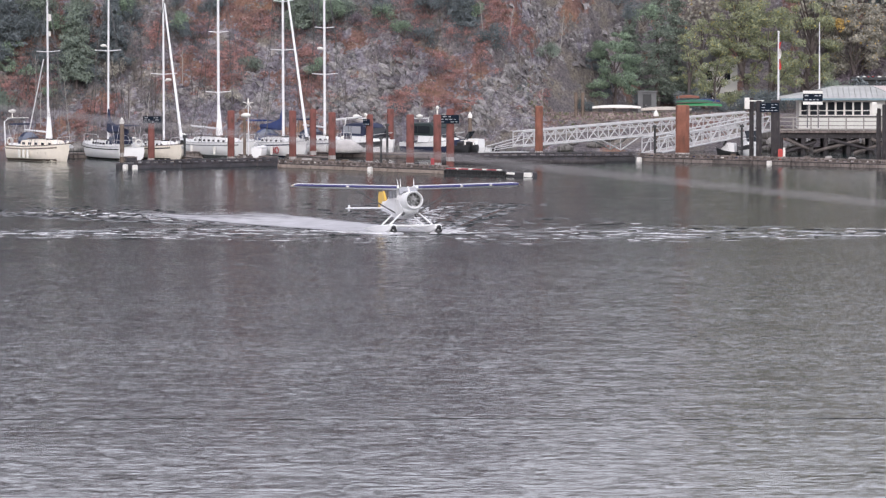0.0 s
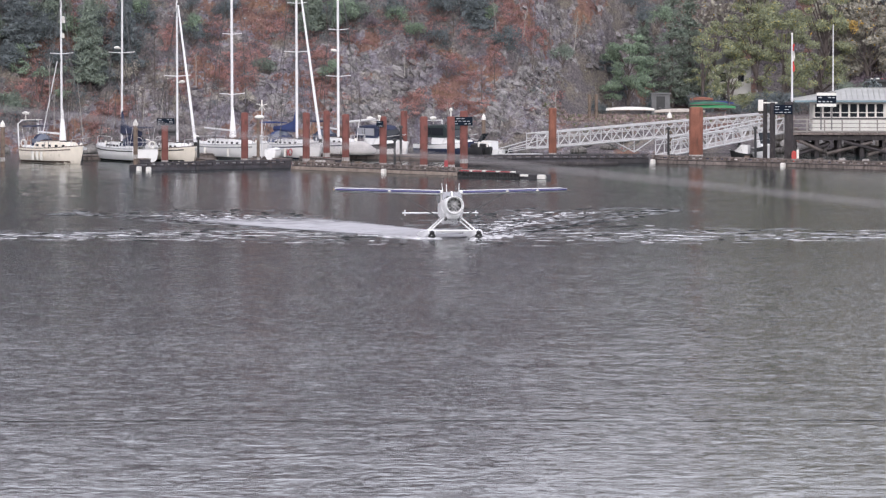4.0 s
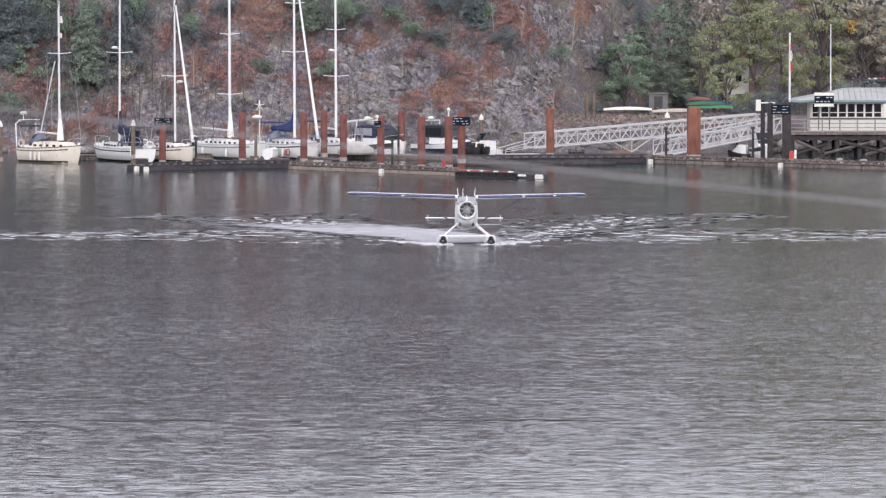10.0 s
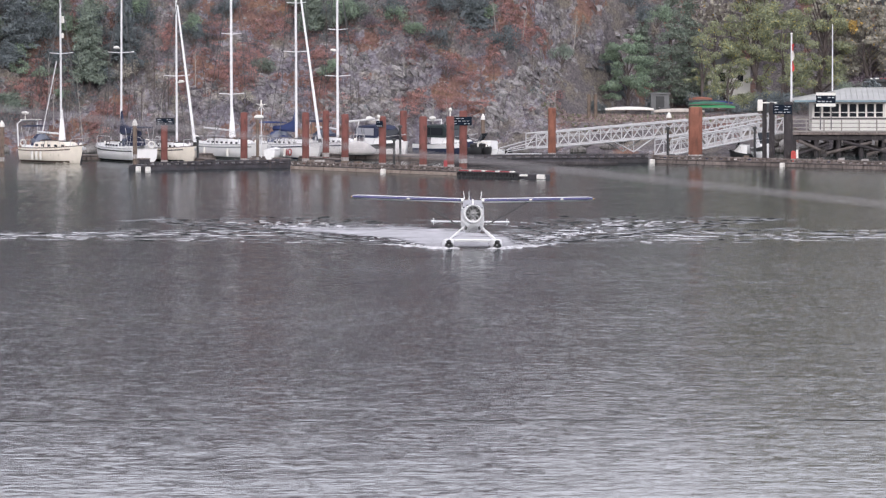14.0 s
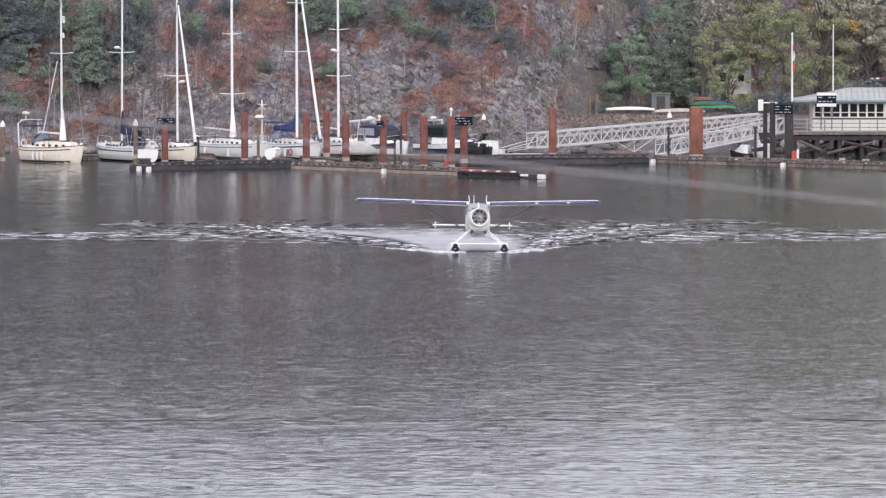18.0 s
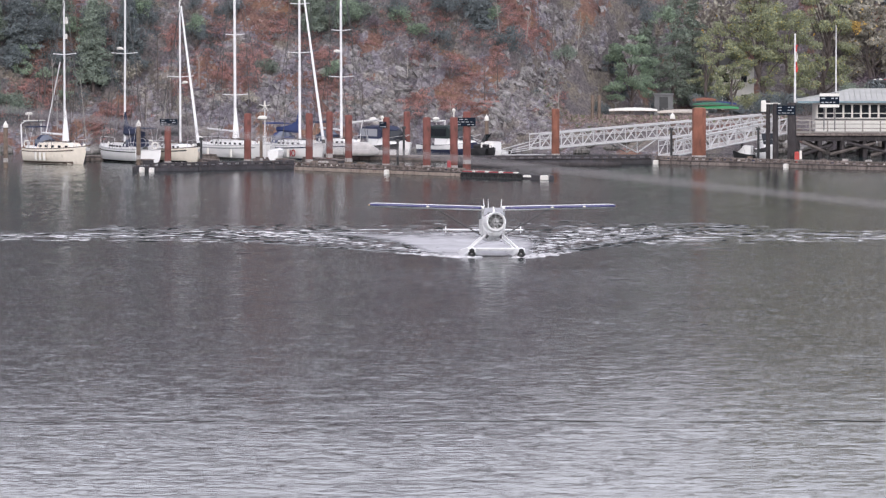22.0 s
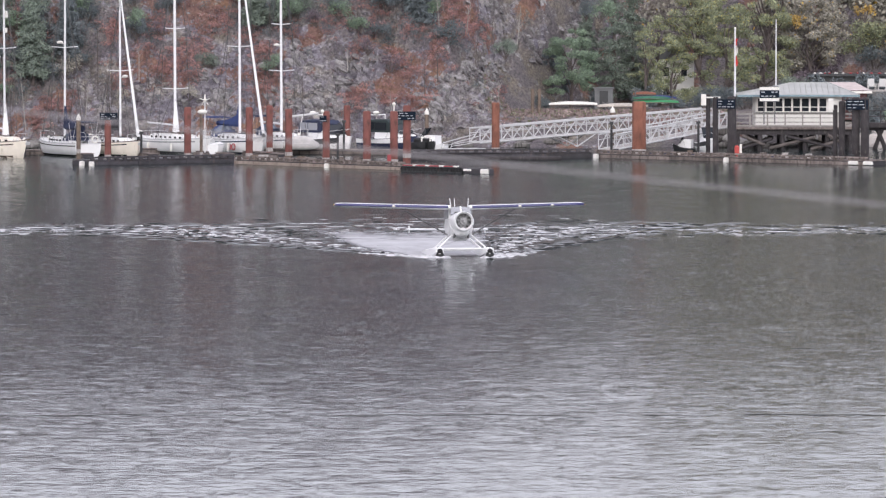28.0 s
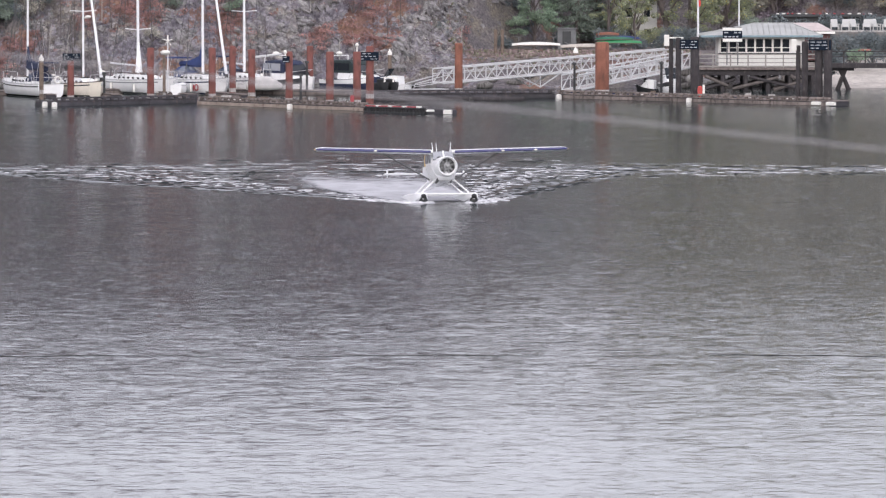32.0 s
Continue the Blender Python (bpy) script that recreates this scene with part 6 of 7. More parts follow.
def build_plants():
    rng = random.Random(21)
    for k, (x, z, r) in enumerate(GREEN_SPOTS):
        for j in range(max(1, round(r * (2.4 if r > 1.3 and x < -24 else 1.3)))):
            a, b = x + rng.uniform(-r, r) * 0.8, z + rng.uniform(-r, r) * 0.6
            if b < 0.6 or (a > 9 and b < 6):
                continue
            px, py = hill_point(a, b)
            w = rng.uniform(1.3, 2.4)
            bush("hillside_bush", px, py - 0.3, b - 0.2, w, w * rng.uniform(0.8, 1.2), rng.choice((SHRUB, SHRUB, FIR, ARBUTUS)), "dark green bush growing on the rocky hillside", 100 + 10 * k + j, per=640, size=0.06)
    for k, (x, z, h) in enumerate(((-39.5, 9, 7), (-36.5, 8.5, 6.5), (-30.2, 5.5, 7.5), (-27.3, 7.5, 6.0), (-11.2, 10.2, 4.5), (2.8, 10.3, 5), (-33.5, 10.5, 6))):
        px, py = hill_point(x, z)
        conifer("hillside_fir", px, py, z - 0.2, h, 0.3 * h, SHRUB if k % 2 else FIR, "dark green young fir on the hillside", 300 + k, per=15)
    for k, (x, z) in enumerate(((-27.6, 5.8), (-26.9, 6.6), (-16.8, 4.2), (-22.6, 3.8), (-1.6, 8.0), (-19.3, 9.6), (-6.0, 10.4), (0.3, 6.6))):
        px, py = hill_point(x, z)
        bush("pale_bush", px, py - 0.4, z - 0.2, 1.6, 1.5, PALE_LEAF if k < 4 else DRY, "pale yellow-green bush on the hillside", 340 + k, per=420, size=0.06)
    # thin bare saplings
    for k in range(44):
        x, z = (rng.uniform(-38, 12), rng.uniform(2, 11)) if k < 22 else (rng.uniform(-35.5, -20), rng.uniform(1.2, 5.5))
        px, py = hill_point(x, z)
        s = Shape()
        h = rng.uniform(1.5, 3.5) + (1.2 if k >= 22 else 0)
        s.tube((0, 0, -0.3), (0.1 * h, 0, h), 0.045, 0.012, 5)
        bark = BARK if k % 3 else PALE_BARK
        t = solid("bare_sapling", s, bark, pose(px, py - 0.3, z, 0, 0, 90 * k), "thin leafless sapling on the slope", "sapling", "bare saplings")
        for j in range(7):
            f = rng.uniform(0.3, 0.9)
            part("branch", Shape().tube((0.1 * h * f, 0, h * f), (0.1 * h * f + rng.uniform(-0.6, 0.6), rng.uniform(-0.4, 0.4), h * f + rng.uniform(0.2, 0.8)), 0.02, 0.007, 4), bark, t)
    # trees on the terrace
    broadleaf("terrace_tree", 16.2, 696, 2.5, 6.9, 2.5, ARBUTUS, "bright green spreading tree above the canoes", "tree", 1, per=620, size=0.075, low=0.22)
    broadleaf("terrace_tree", 14.2, 700, 2.5, 5.0, 2.0, SHRUB, "dark green tree at the foot of the hill", "tree", 12, per=620, size=0.075, low=0.1)
    conifer("terrace_fir", 20.2, 703, 2.5, 13.0, 2.7, FIR, "tall dark green fir behind the racks", 2, per=10)
    conifer("terrace_fir", 22.0, 708, 2.5, 11.5, 2.4, FIR, "dark green fir behind the racks", 3, per=10)
    conifer("terrace_fir", 17.9, 707, 2.5, 9.0, 2.2, FIR, "dark green fir behind the racks", 31, per=9)
    broadleaf("terrace_maple", 27.9, 702, 2.4, 11.2, 3.1, MAPLE, "tall yellow-green maple on the terrace", "tree", 4, per=430, size=0.08, low=0.4)
    broadleaf("terrace_maple", 22.9, 699, 2.4, 7.0, 1.6, MAPLE, "slim half-bare green maple before the white house", "tree", 7, per=420, size=0.075, low=0.12)
    broadleaf("terrace_maple", 25.2, 700, 2.4, 6.4, 2.0, MAPLE, "loose-leaved green maple before the white house", "tree", 17, per=420, size=0.075, low=0.1)
    broadleaf("terrace_maple", 24.2, 703, 2.4, 8.2, 2.0, MAPLE, "green maple shading the white house", "tree", 18, per=260, size=0.08, low=0.2)
    broadleaf("terrace_maple", 30.2, 701, 2.4, 9.4, 2.8, MAPLE, "yellow-green maple on the terrace", "tree", 5, per=430, size=0.08, low=0.12)
    broadleaf("terrace_maple", 33.6, 706, 2.4, 12.0, 3.2, MAPLE, "tall yellow-green maple turning gold", "tree", 6, per=430, size=0.08, low=0.2)
    # brushy slope above the terrace
    for k in range(46):
        x, y = rng.uniform(35, 58), rng.uniform(704, 722)
        w = rng.uniform(2.2, 4.2)
        bush("slope_bush", x, y, ground_z(x, y) - 0.2, w, w * rng.uniform(0.6, 0.95), rng.choice((AUTUMN, AUTUMN, DRY, MAPLE, SHRUB, SHRUB)), "autumn-coloured bush on the slope above the terrace", 500 + k, per=260, size=0.085)
    for k, x in enumerate((37.5, 39.6, 41.7, 43.6, 45.4, 47.5)):
        bush("hedge_bush", x, 694.3, 2.9, 2.6, 2.95, SHRUB, "dark green hedge bush before the boat shed", 600 + k, per=260)
    for k, (x, y, z) in enumerate(((45.5, 706, 7.5), (43.0, 712, 10.2), (36.5, 708, 9.5), (52, 706, 8))):
        bush("golden_bush", x, y, z, 1.8, 1.4, GOLD, "golden-yellow autumn bush on the slope", 620 + k, per=150, size=0.11)
    broadleaf("autumn_tree", 38.5, 711, 4, 8.0, 3.2, AUTUMN, "brown autumn tree with golden patches", "tree", 8, per=280)
    broadleaf("autumn_tree", 48.5, 711, 4, 7.5, 3.2, AUTUMN, "brown autumn tree with golden patches", "tree", 10, per=280)
    for k, (x, y, z, w, h, m) in enumerate(((41.0, 684, 1.7, 2.8, 3.0, SHRUB), (43.2, 684, 1.7, 2.6, 2.9, SHRUB), (45.2, 684, 1.7, 2.8, 3.2, SHRUB), (47.4, 684, 1.7, 2.6, 3.0, SHRUB), (49.6, 684, 1.7, 2.8, 3.1, SHRUB), (40.5, 668.5, 1.0, 2.6, 2.0, SHRUB), (43.4, 679, 1.6, 2.2, 1.5, ARBUTUS), (46.8, 679, 1.6, 2.4, 1.4, SHRUB), (50, 680, 1.6, 2.6, 1.6, SHRUB),
                                            (25.5, 694, 2.4, 2.2, 1.6, SHRUB), (23.0, 698, 2.4, 2.4, 2.4, SHRUB), (26.4, 698, 2.4, 2.6, 2.2, MAPLE), (29.5, 697, 2.4, 2.6, 2.6, SHRUB), (28.2, 693, 2.4, 2.4, 2.2, SHRUB), (31.5, 694, 2.4, 2.6, 2.4, SHRUB), (34.6, 694, 2.4, 2.6, 2.6, SHRUB), (13.2, 694, 2.4, 2.2, 1.8, SHRUB), (18.6, 699, 2.4, 2.2, 2.0, SHRUB), (36.5, 700, 2.4, 3.0, 3.2, FIR), (40, 702, 3, 3.0, 3.0, SHRUB), (44, 702, 3, 3.0, 2.6, MAPLE), (48, 702, 3, 3, 2.6, SHRUB))):
        bush("terrace_bush", x, y, z, w, h, m, "dense green bush on the terrace", 400 + k, per=620, size=0.065)


GOLD = foliage("golden_leaves", (0.3, 0.2, 0.05), (0.6, 0.42, 0.1))
PALE_BARK = shade("pale_grey_bark", (0.36, 0.34, 0.32), 0.9, var=0.2, bump=0.3)


def scatter(name, material, label, category, count, table, low, size, per, rng, reach=0.5, flat=0.8):
    """Undergrowth spread over the ground where a table of patches allows it."""
    me = bpy.data.objects["ground"].data
    co = np.empty(len(me.vertices) * 3)
    me.vertices.foreach_get("co", co)
    co = co.reshape(-1, 3)
    ok = (np.abs(co[:, 0] - 3) < 46) & (co[:, 1] > 670) & (co[:, 1] < 692) & (co[:, 2] > 0.5)
    co = co[ok]
    w = low + spots(co[:, 0], co[:, 2], table)
    if name != "dry_grass":
        w = w * (1 - smoothstep(7.0, 11.0, co[:, 0]) * (1 - smoothstep(4, 6, co[:, 2])))
        w = w * (1 - 0.8 * spots(co[:, 0], co[:, 2], ROCK_SPOTS))
    w = np.maximum(w, 0)
    pick = rng.choice(len(co), count, p=w / w.sum())
    s = Shape()
    pts = co[pick] + rng.normal(0, 0.1, (count, 3))
    leaf_cloud(s, [tuple(p) for p in pts], list(0.18 + reach * rng.random(count)), per, size, rng, flat)
    ob = solid(name, s, material, pose(0, 0, 0), label, category, kind="stuff")
    return ob


def build_undergrowth():
    rng = np.random.default_rng(77)
    scatter("bracken", BRACKEN, "rust-brown bracken covering the hillside", "bracken", 3400, RUST_SPOTS, 0.01, 0.06, 280, rng, 0.42, 0.4)
    scatter("dry_scrub", DRY, "dry brown scrub on the rocky slope", "scrub", 2600, RUST_SPOTS, 0.45, 0.055, 190, rng, 0.42)
    scatter("green_scrub", SHRUB, "low dark green scrub on the slope", "scrub", 2400, GREEN_SPOTS, 0.05, 0.06, 260, rng, 0.5)
    scatter("pale_lichen_shrub", PALE_LEAF, "small pale shrubs dotted over the rock", "shrub", 2600, ROCK_SPOTS, 0.35, 0.045, 130, rng, 0.18)
    # angular rock breaking out of the slope
    me = bpy.data.objects["ground"].data
    co = np.empty(len(me.vertices) * 3)
    me.vertices.foreach_get("co", co)
    co = co.reshape(-1, 3)
    co = co[(np.abs(co[:, 0] + 9) < 35) & (co[:, 1] > 671) & (co[:, 1] < 712) & (co[:, 2] > np.where(co[:, 0] > 9, 3.6, 0.2)) & (co[:, 2] < 16)]
    w = 0.03 + spots(co[:, 0], co[:, 2], ROCK_SPOTS)
    w = w * np.where(co[:, 1] > 692, 1.9, 1.0)
    pick = rng.choice(len(co), 1500, p=w / w.sum())
    s = Shape()
    cube = np.array([(a, b, c) for c in (-1, 1) for a, b in ((-1, -1), (1, -1), (1, 1), (-1, 1))], float)
    for p in co[pick]:
        size = 0.14 + 0.42 * rng.random() ** 2.6
        v = cube + rng.normal(0, 0.28, (8, 3))
        v[4:, :2] *= rng.uniform(0.3, 0.9)
        v = v * np.array([1.5, 0.9, 0.75]) * size * 0.62
        e = Euler((rng.normal(0, 0.35), 0.5 + rng.normal(0, 0.35), rng.normal(0, 0.5))).to_matrix()
        v = v @ np.array(e).T + p + np.array([0, 0.3 * size, -0.1 * size])
        s.add(v.tolist(), [(3, 2, 1, 0), (4, 5, 6, 7), (0, 1, 5, 4), (1, 2, 6, 5), (2, 3, 7, 6), (3, 0, 4, 7)])
    # broad weathered boulders, rounded by wear and leaning with the slope
    w = spots(co[:, 0], co[:, 2], ROCK_SPOTS) ** 2
    for p in co[rng.choice(len(co), 240, p=w / w.sum())]:
        size = np.array([0.3 + 0.5 * rng.random(), 0.3, 0.2 + 0.25 * rng.random()])
        lumps = rng.normal(0, 0.16, (7, 10))
        rings = []
        for a in range(7):
            e = math.pi * a / 6
            rings.append([tuple(np.array([math.cos(2 * math.pi * k / 10) * math.sin(e), math.sin(2 * math.pi * k / 10) * math.sin(e), math.cos(e)]) * (1 + lumps[a, k] * math.sin(e))) for k in range(10)])
        v = np.array(rings).reshape(-1, 3) * size
        lie = Euler((0.3 + rng.normal(0, 0.25), 0.5 + rng.normal(0, 0.35), rng.normal(0, 0.4))).to_matrix()
        v = v @ np.array(lie).T + p + np.array([0, 0.12, -0.05])
        s.add(v.tolist(), [(10 * a + k, 10 * (a + 1) + k, 10 * (a + 1) + (k + 1) % 10, 10 * a + (k + 1) % 10) for a in range(6) for k in range(10)])
    solid("rock_outcrop", s, OUTCROP, pose(0, 0, 0), "angular grey rock breaking out of the hillside", "rock", kind="stuff")
    # dry grass on the terrace edge
    s = Shape()
    n = 1300
    x = rng.uniform(8.5, 30, n)
    y = rng.uniform(672, 689, n)
    z = land_height(x, y) + 0.1
    leaf_cloud(s, list(zip(x.tolist(), y.tolist(), z.tolist())), [0.2] * n, 200, 0.12, rng, 0.6)
    solid("dry_grass", s, GRASS, pose(0, 0, 0), "dry golden grass on the terrace bank", "grass", kind="stuff")
    # woods beyond the shore, on the crest and the far slopes
    s = Shape()
    n = 1500
    x = rng.uniform(-150, 170, n)
    y = rng.uniform(716, 790, n)
    x = np.where((x > -60) & (x < 24), np.where(x < 0, x - 65, x + 28), x)
    z = land_height(x, y)
    leaf_cloud(s, list(zip(x.tolist(), y.tolist(), (z + 1.5).tolist())), [2.4] * n, 70, 0.22, rng, 1.5)
    # woods out of view on the hilltop, added to darken and neutralise the water's reflections
    up = Shape()
    n = 1300
    x = rng.uniform(-75, 40, n)
    y = rng.uniform(690, 716, n)
    z = land_height(x, y)
    keep = z > 17.5
    leaf_cloud(up, list(zip(x[keep].tolist(), y[keep].tolist(), (z[keep] + 0.8).tolist())), [1.9] * int(keep.sum()), 60, 0.24, rng, 1.3)
    solid("unseen_hilltop_woods", up, DRY, pose(0, 0, 0), "unseen dusky brown-green woods added to mute the mirrored hill", "woods", kind="stuff")
    solid("far_woods", s, AUTUMN, pose(0, 0, 0), "brown and green woods on the slope above", "woods", kind="stuff")


# ---------------------------------------------------------------- the floatplane
def superellipse(y, hw, zb, zt, e, n=20):
    """One cross-section of the fuselage."""
    out = []
    for i in range(n):
        q = 2 * math.pi * i / n
        c, s = math.cos(q), math.sin(q)
        out.append((hw * math.copysign(abs(c) ** (2 / e), c), y, (zb + zt) / 2 + (zt - zb) / 2 * math.copysign(abs(s) ** (2 / e), s)))
    return out


def build_floatplane():
    p = thing("floatplane", pose(0, 480, 0), "white single-engine floatplane with blue wing edges taxiing on the water", "floatplane")
    ez = 2.1
    # cowling: an open ring, deep and rounded at the lip
    seg = 28
    prof = ((0.44, 0.0), (0.485, -0.12), (0.54, -0.15), (0.6, -0.05), (0.635, 0.2), (0.66, 0.7), (0.68, 1.05), (0.6, 1.0), (0.52, 0.5), (0.45, 0.1), (0.44, 0.0))
    rings = []
    for r, y in prof:
        top = 1 if r < 0.53 else 1 - 1.15 * (r - 0.53)
        rings.append([(r * math.cos(2 * math.pi * i / seg), y, ez + r * math.sin(2 * math.pi * i / seg) * (top if i < seg / 2 else 1)) for i in range(seg)])
    part("cowling", Shape().loft(rings, close=False), PAINT_WHITE, p, "white engine cowling", smooth=True)
    part("chin_fairing", Shape().ball(0, 0.82, 1.52, 0.45, 0.72, 0.34, 16, 9), PAINT_WHITE, p, "white chin fairing under the cowling", smooth=True)
    eng = part("engine", Shape().tube((0, 0.55, ez), (0, 0.75, ez), 0.53, 0.53, 24), ENGINE_DARK, p, "grey radial engine")
    part("crankcase", Shape().tube((0, 0.05, ez), (0, 0.56, ez), 0.2, 0.27, 14), ENGINE, eng, smooth=True)
    for i in range(9):
        q = 2 * math.pi * i / 9 + math.pi / 2
        c, s = math.cos(q), math.sin(q)
        cyl = Shape()
        for k in range(5):
            a = 0.22 + k * 0.048
            cyl.tube((a * c, 0.32, ez + a * s), ((a + 0.03) * c, 0.32, ez + (a + 0.03) * s), 0.092, 0.092, 8)
        cyl.tube((0.2 * c, 0.32, ez + 0.2 * s), (0.45 * c, 0.32, ez + 0.45 * s), 0.066, 0.075, 8)
        part("cylinder", cyl, ENGINE, eng)
    prop = thing("propeller", pose(0, -0.16, ez), "", "")
    prop.parent = p
    part("hub", Shape().tube((0, -0.14, 0), (0, 0.25, 0), 0.05, 0.1, 12), ENGINE, prop, "pale grey propeller hub", smooth=True)
    part("blade_sweep", Shape().tube((0, -0.01, 0), (0, 0.01, 0), 1.25, 1.25, 48), SWEEP, prop, "faint blur of the spinning blades")
    # fuselage
    rings = [superellipse(0.95, 0.69, ez - 0.72, ez + 0.5, 2.1), superellipse(1.25, 0.7, 1.14, 2.56, 2.4), superellipse(1.62, 0.7, 1.05, 2.84, 3.0), superellipse(2.1, 0.7, 0.98, 2.96, 3.4),
             superellipse(3.4, 0.68, 1.0, 2.96, 3.4), superellipse(4.3, 0.58, 1.22, 2.86, 3.0), superellipse(5.2, 0.46, 1.3, 2.55, 2.6), superellipse(6.6, 0.3, 1.45, 2.3, 2.3), superellipse(8.0, 0.16, 1.62, 2.16, 2.1), superellipse(8.7, 0.06, 1.75, 2.1, 2.0)]
    body = part("fuselage", Shape().loft(rings), PAINT_WHITE, p, smooth=True)
    for s in (-1, 1):
        pane = Shape().add([(s * 0.05, 1.12, 2.6), (s * 0.6, 1.24, 2.52), (s * 0.56, 1.6, 2.95), (s * 0.05, 1.5, 2.98), (s * 0.05, 1.4, 2.5), (s * 0.6, 1.5, 2.45), (s * 0.56, 1.8, 2.92), (s * 0.05, 1.8, 2.94)], [(0, 1, 2, 3), (7, 6, 5, 4), (0, 4, 5, 1), (1, 5, 6, 2), (2, 6, 7, 3), (3, 7, 4, 0)])
        part("windshield_pane", pane, WINDSHIELD, body, "grey windshield pane")
        for y0, y1 in ((1.75, 2.35), (2.5, 3.15), (3.3, 3.8)):
            part("side_window", Shape().box(s * 0.68, (y0 + y1) / 2, 2.55, 0.03, y1 - y0, 0.5), WINDSHIELD, body)
        part("door", Shape().box(s * 0.685, 2.1, 1.75, 0.02, 0.8, 0.95), PAINT_WHITE, body)
        part("exhaust", Shape().tube((s * 0.35, 0.9, 1.42), (s * 0.42, 1.35, 1.2), 0.09, 0.08, 8), GREY, p, "grey exhaust stub")
        part("antenna", Shape().tube((s * 0.5, 2.0, 3.05), (s * 0.55, 2.15, 3.5), 0.03, 0.015, 5), PAINT_WHITE, p)
    part("windshield_post", Shape().tube((0, 1.08, 2.58), (0, 1.48, 2.99), 0.05, 0.045, 6), PAINT_WHITE, body)
    part("air_scoop", Shape().box(-0.3, 1.05, 2.62, 0.18, 0.3, 0.1, 0, 0.03), DARKPAINT, p)
    # wings: a thick section, white above and below, with a blue nose
    foil = ((0.0, 0.0), (0.03, 0.1), (0.12, 0.145), (0.35, 0.165), (0.7, 0.1), (1.0, 0.01), (0.7, -0.06), (0.35, -0.1), (0.12, -0.09), (0.03, -0.06))
    for s in (-1, 1):
        def ring(x, chord, y0, grow=1.0):
            z0 = 2.9 + 0.026 * abs(x)
            return [(x, y0 + a * chord, z0 + b * 1.02 * grow) for a, b in foil]
        rr = [ring(s * 0.55, 1.62, 1.55), ring(s * 6.9, 1.62, 1.55), ring(s * 7.2, 1.4, 1.62, 0.8), ring(s * 7.31, 0.95, 1.8, 0.4)]
        wing = part("wing", Shape().loft(rr if s > 0 else [q[::-1] for q in rr]), PAINT_WHITE, p, smooth=True)
        nose = ((0.0, -0.042), (-0.013, -0.03), (-0.02, 0.005), (-0.016, 0.055), (0.0, 0.09), (0.03, 0.115), (0.04, 0.1), (0.02, -0.035))
        rr = [[(s * x, 1.55 + a * 1.62, 2.9 + 0.026 * x + b * 1.02) for a, b in nose] for x in (0.7, 2.5, 4.5, 6.9)]
        rr += [[(s * x, y0 + a * 1.4, 2.9 + 0.026 * x + b * k) for a, b in nose] for x, y0, k in ((7.2, 1.62, 0.82), (7.315, 1.79, 0.45))]
        part("leading_edge", Shape().loft(rr), BLUE, wing, "dark blue leading edge")
        for x in ((3.5, 5.4) if s > 0 else (3.9,)):
            part("landing_light", Shape().ball(s * x, 1.52, 2.91 + 0.026 * x, 0.1, 0.06, 0.06, 8, 5), PALE_PLASTIC, wing, "white landing light")
        part("tip_light", Shape().ball(s * 7.32, 1.95, 3.1, 0.06, 0.12, 0.05, 7, 4), YELLOW, wing)
        part("aileron", Shape().box(s * 5.2, 3.12, 3.04, 3.0, 0.3, 0.04), PAINT_WHITE, wing)
        part("wing_strut", Shape().tube((s * 0.6, 2.1, 1.3), (s * 3.35, 2.25, 2.9), 0.045, 0.04, 7), ENGINE_DARK, p, "dark grey wing strut")
        part("pitot", Shape().tube((s * 5.0, 1.9, 2.98), (s * 5.0, 1.6, 2.78), 0.015, 0.015, 4), GREY, wing)
        # floats
        fx = s * 1.46
        fr = []
        for y, w, zb, zt in ((-0.62, 0.1, 0.32, 0.46), (-0.5, 0.21, 0.14, 0.54), (-0.2, 0.29, -0.02, 0.58), (0.6, 0.34, -0.22, 0.59), (2.4, 0.36, -0.3, 0.59), (4.2, 0.38, -0.3, 0.58), (4.25, 0.36, -0.14, 0.58), (6.4, 0.24, 0.02, 0.52), (7.6, 0.1, 0.2, 0.44)):
            fr.append([(fx - w, y, zb + 0.42 * (zt - zb)), (fx - w * 0.92, y, zt - 0.1 * (zt - zb)), (fx - w * 0.5, y, zt), (fx + w * 0.5, y, zt), (fx + w * 0.92, y, zt - 0.1 * (zt - zb)), (fx + w, y, zb + 0.42 * (zt - zb)), (fx, y, zb)])
        fl = part("float", Shape().loft(fr), PAINT_WHITE, p, "white float", smooth=True)
        part("bow_bumper", Shape().ball(fx, -0.58, 0.37, 0.16, 0.16, 0.14, 10, 6), BLACK, fl, "black rubber bow bumper")
        part("bow_shoe", Shape().add([(fx - 0.26, -0.44, 0.12), (fx, -0.54, -0.02), (fx + 0.26, -0.44, 0.12), (fx + 0.17, -0.58, 0.3), (fx - 0.17, -0.58, 0.3), (fx, -0.2, -0.12)], [(0, 1, 3, 4), (1, 2, 3), (0, 5, 1), (1, 5, 2)]), DARKPAINT, fl)
        for y0, y1 in ((1.0, 0.75), (3.3, 3.0)):
            part("float_strut", Shape().tube((s * 0.55, y0, 1.32), (s * 1.36, y1, 0.6), 0.05, 0.05, 7), PAINT_WHITE, p, "white float strut")
        part("water_rudder", Shape().box(fx, 7.8, 0.15, 0.04, 0.35, 0.5), GREY, fl)
        # tailplane halves with upright finlets
        part("tailplane", Shape().loft([[(s * x, 7.55 + 0.08 * x, 1.8), (s * x, 8.0, 1.86), (s * x, 8.6, 1.81), (s * x, 8.0, 1.75)] for x in (0.1, 2.4)]), PAINT_WHITE, p, "white tailplane")
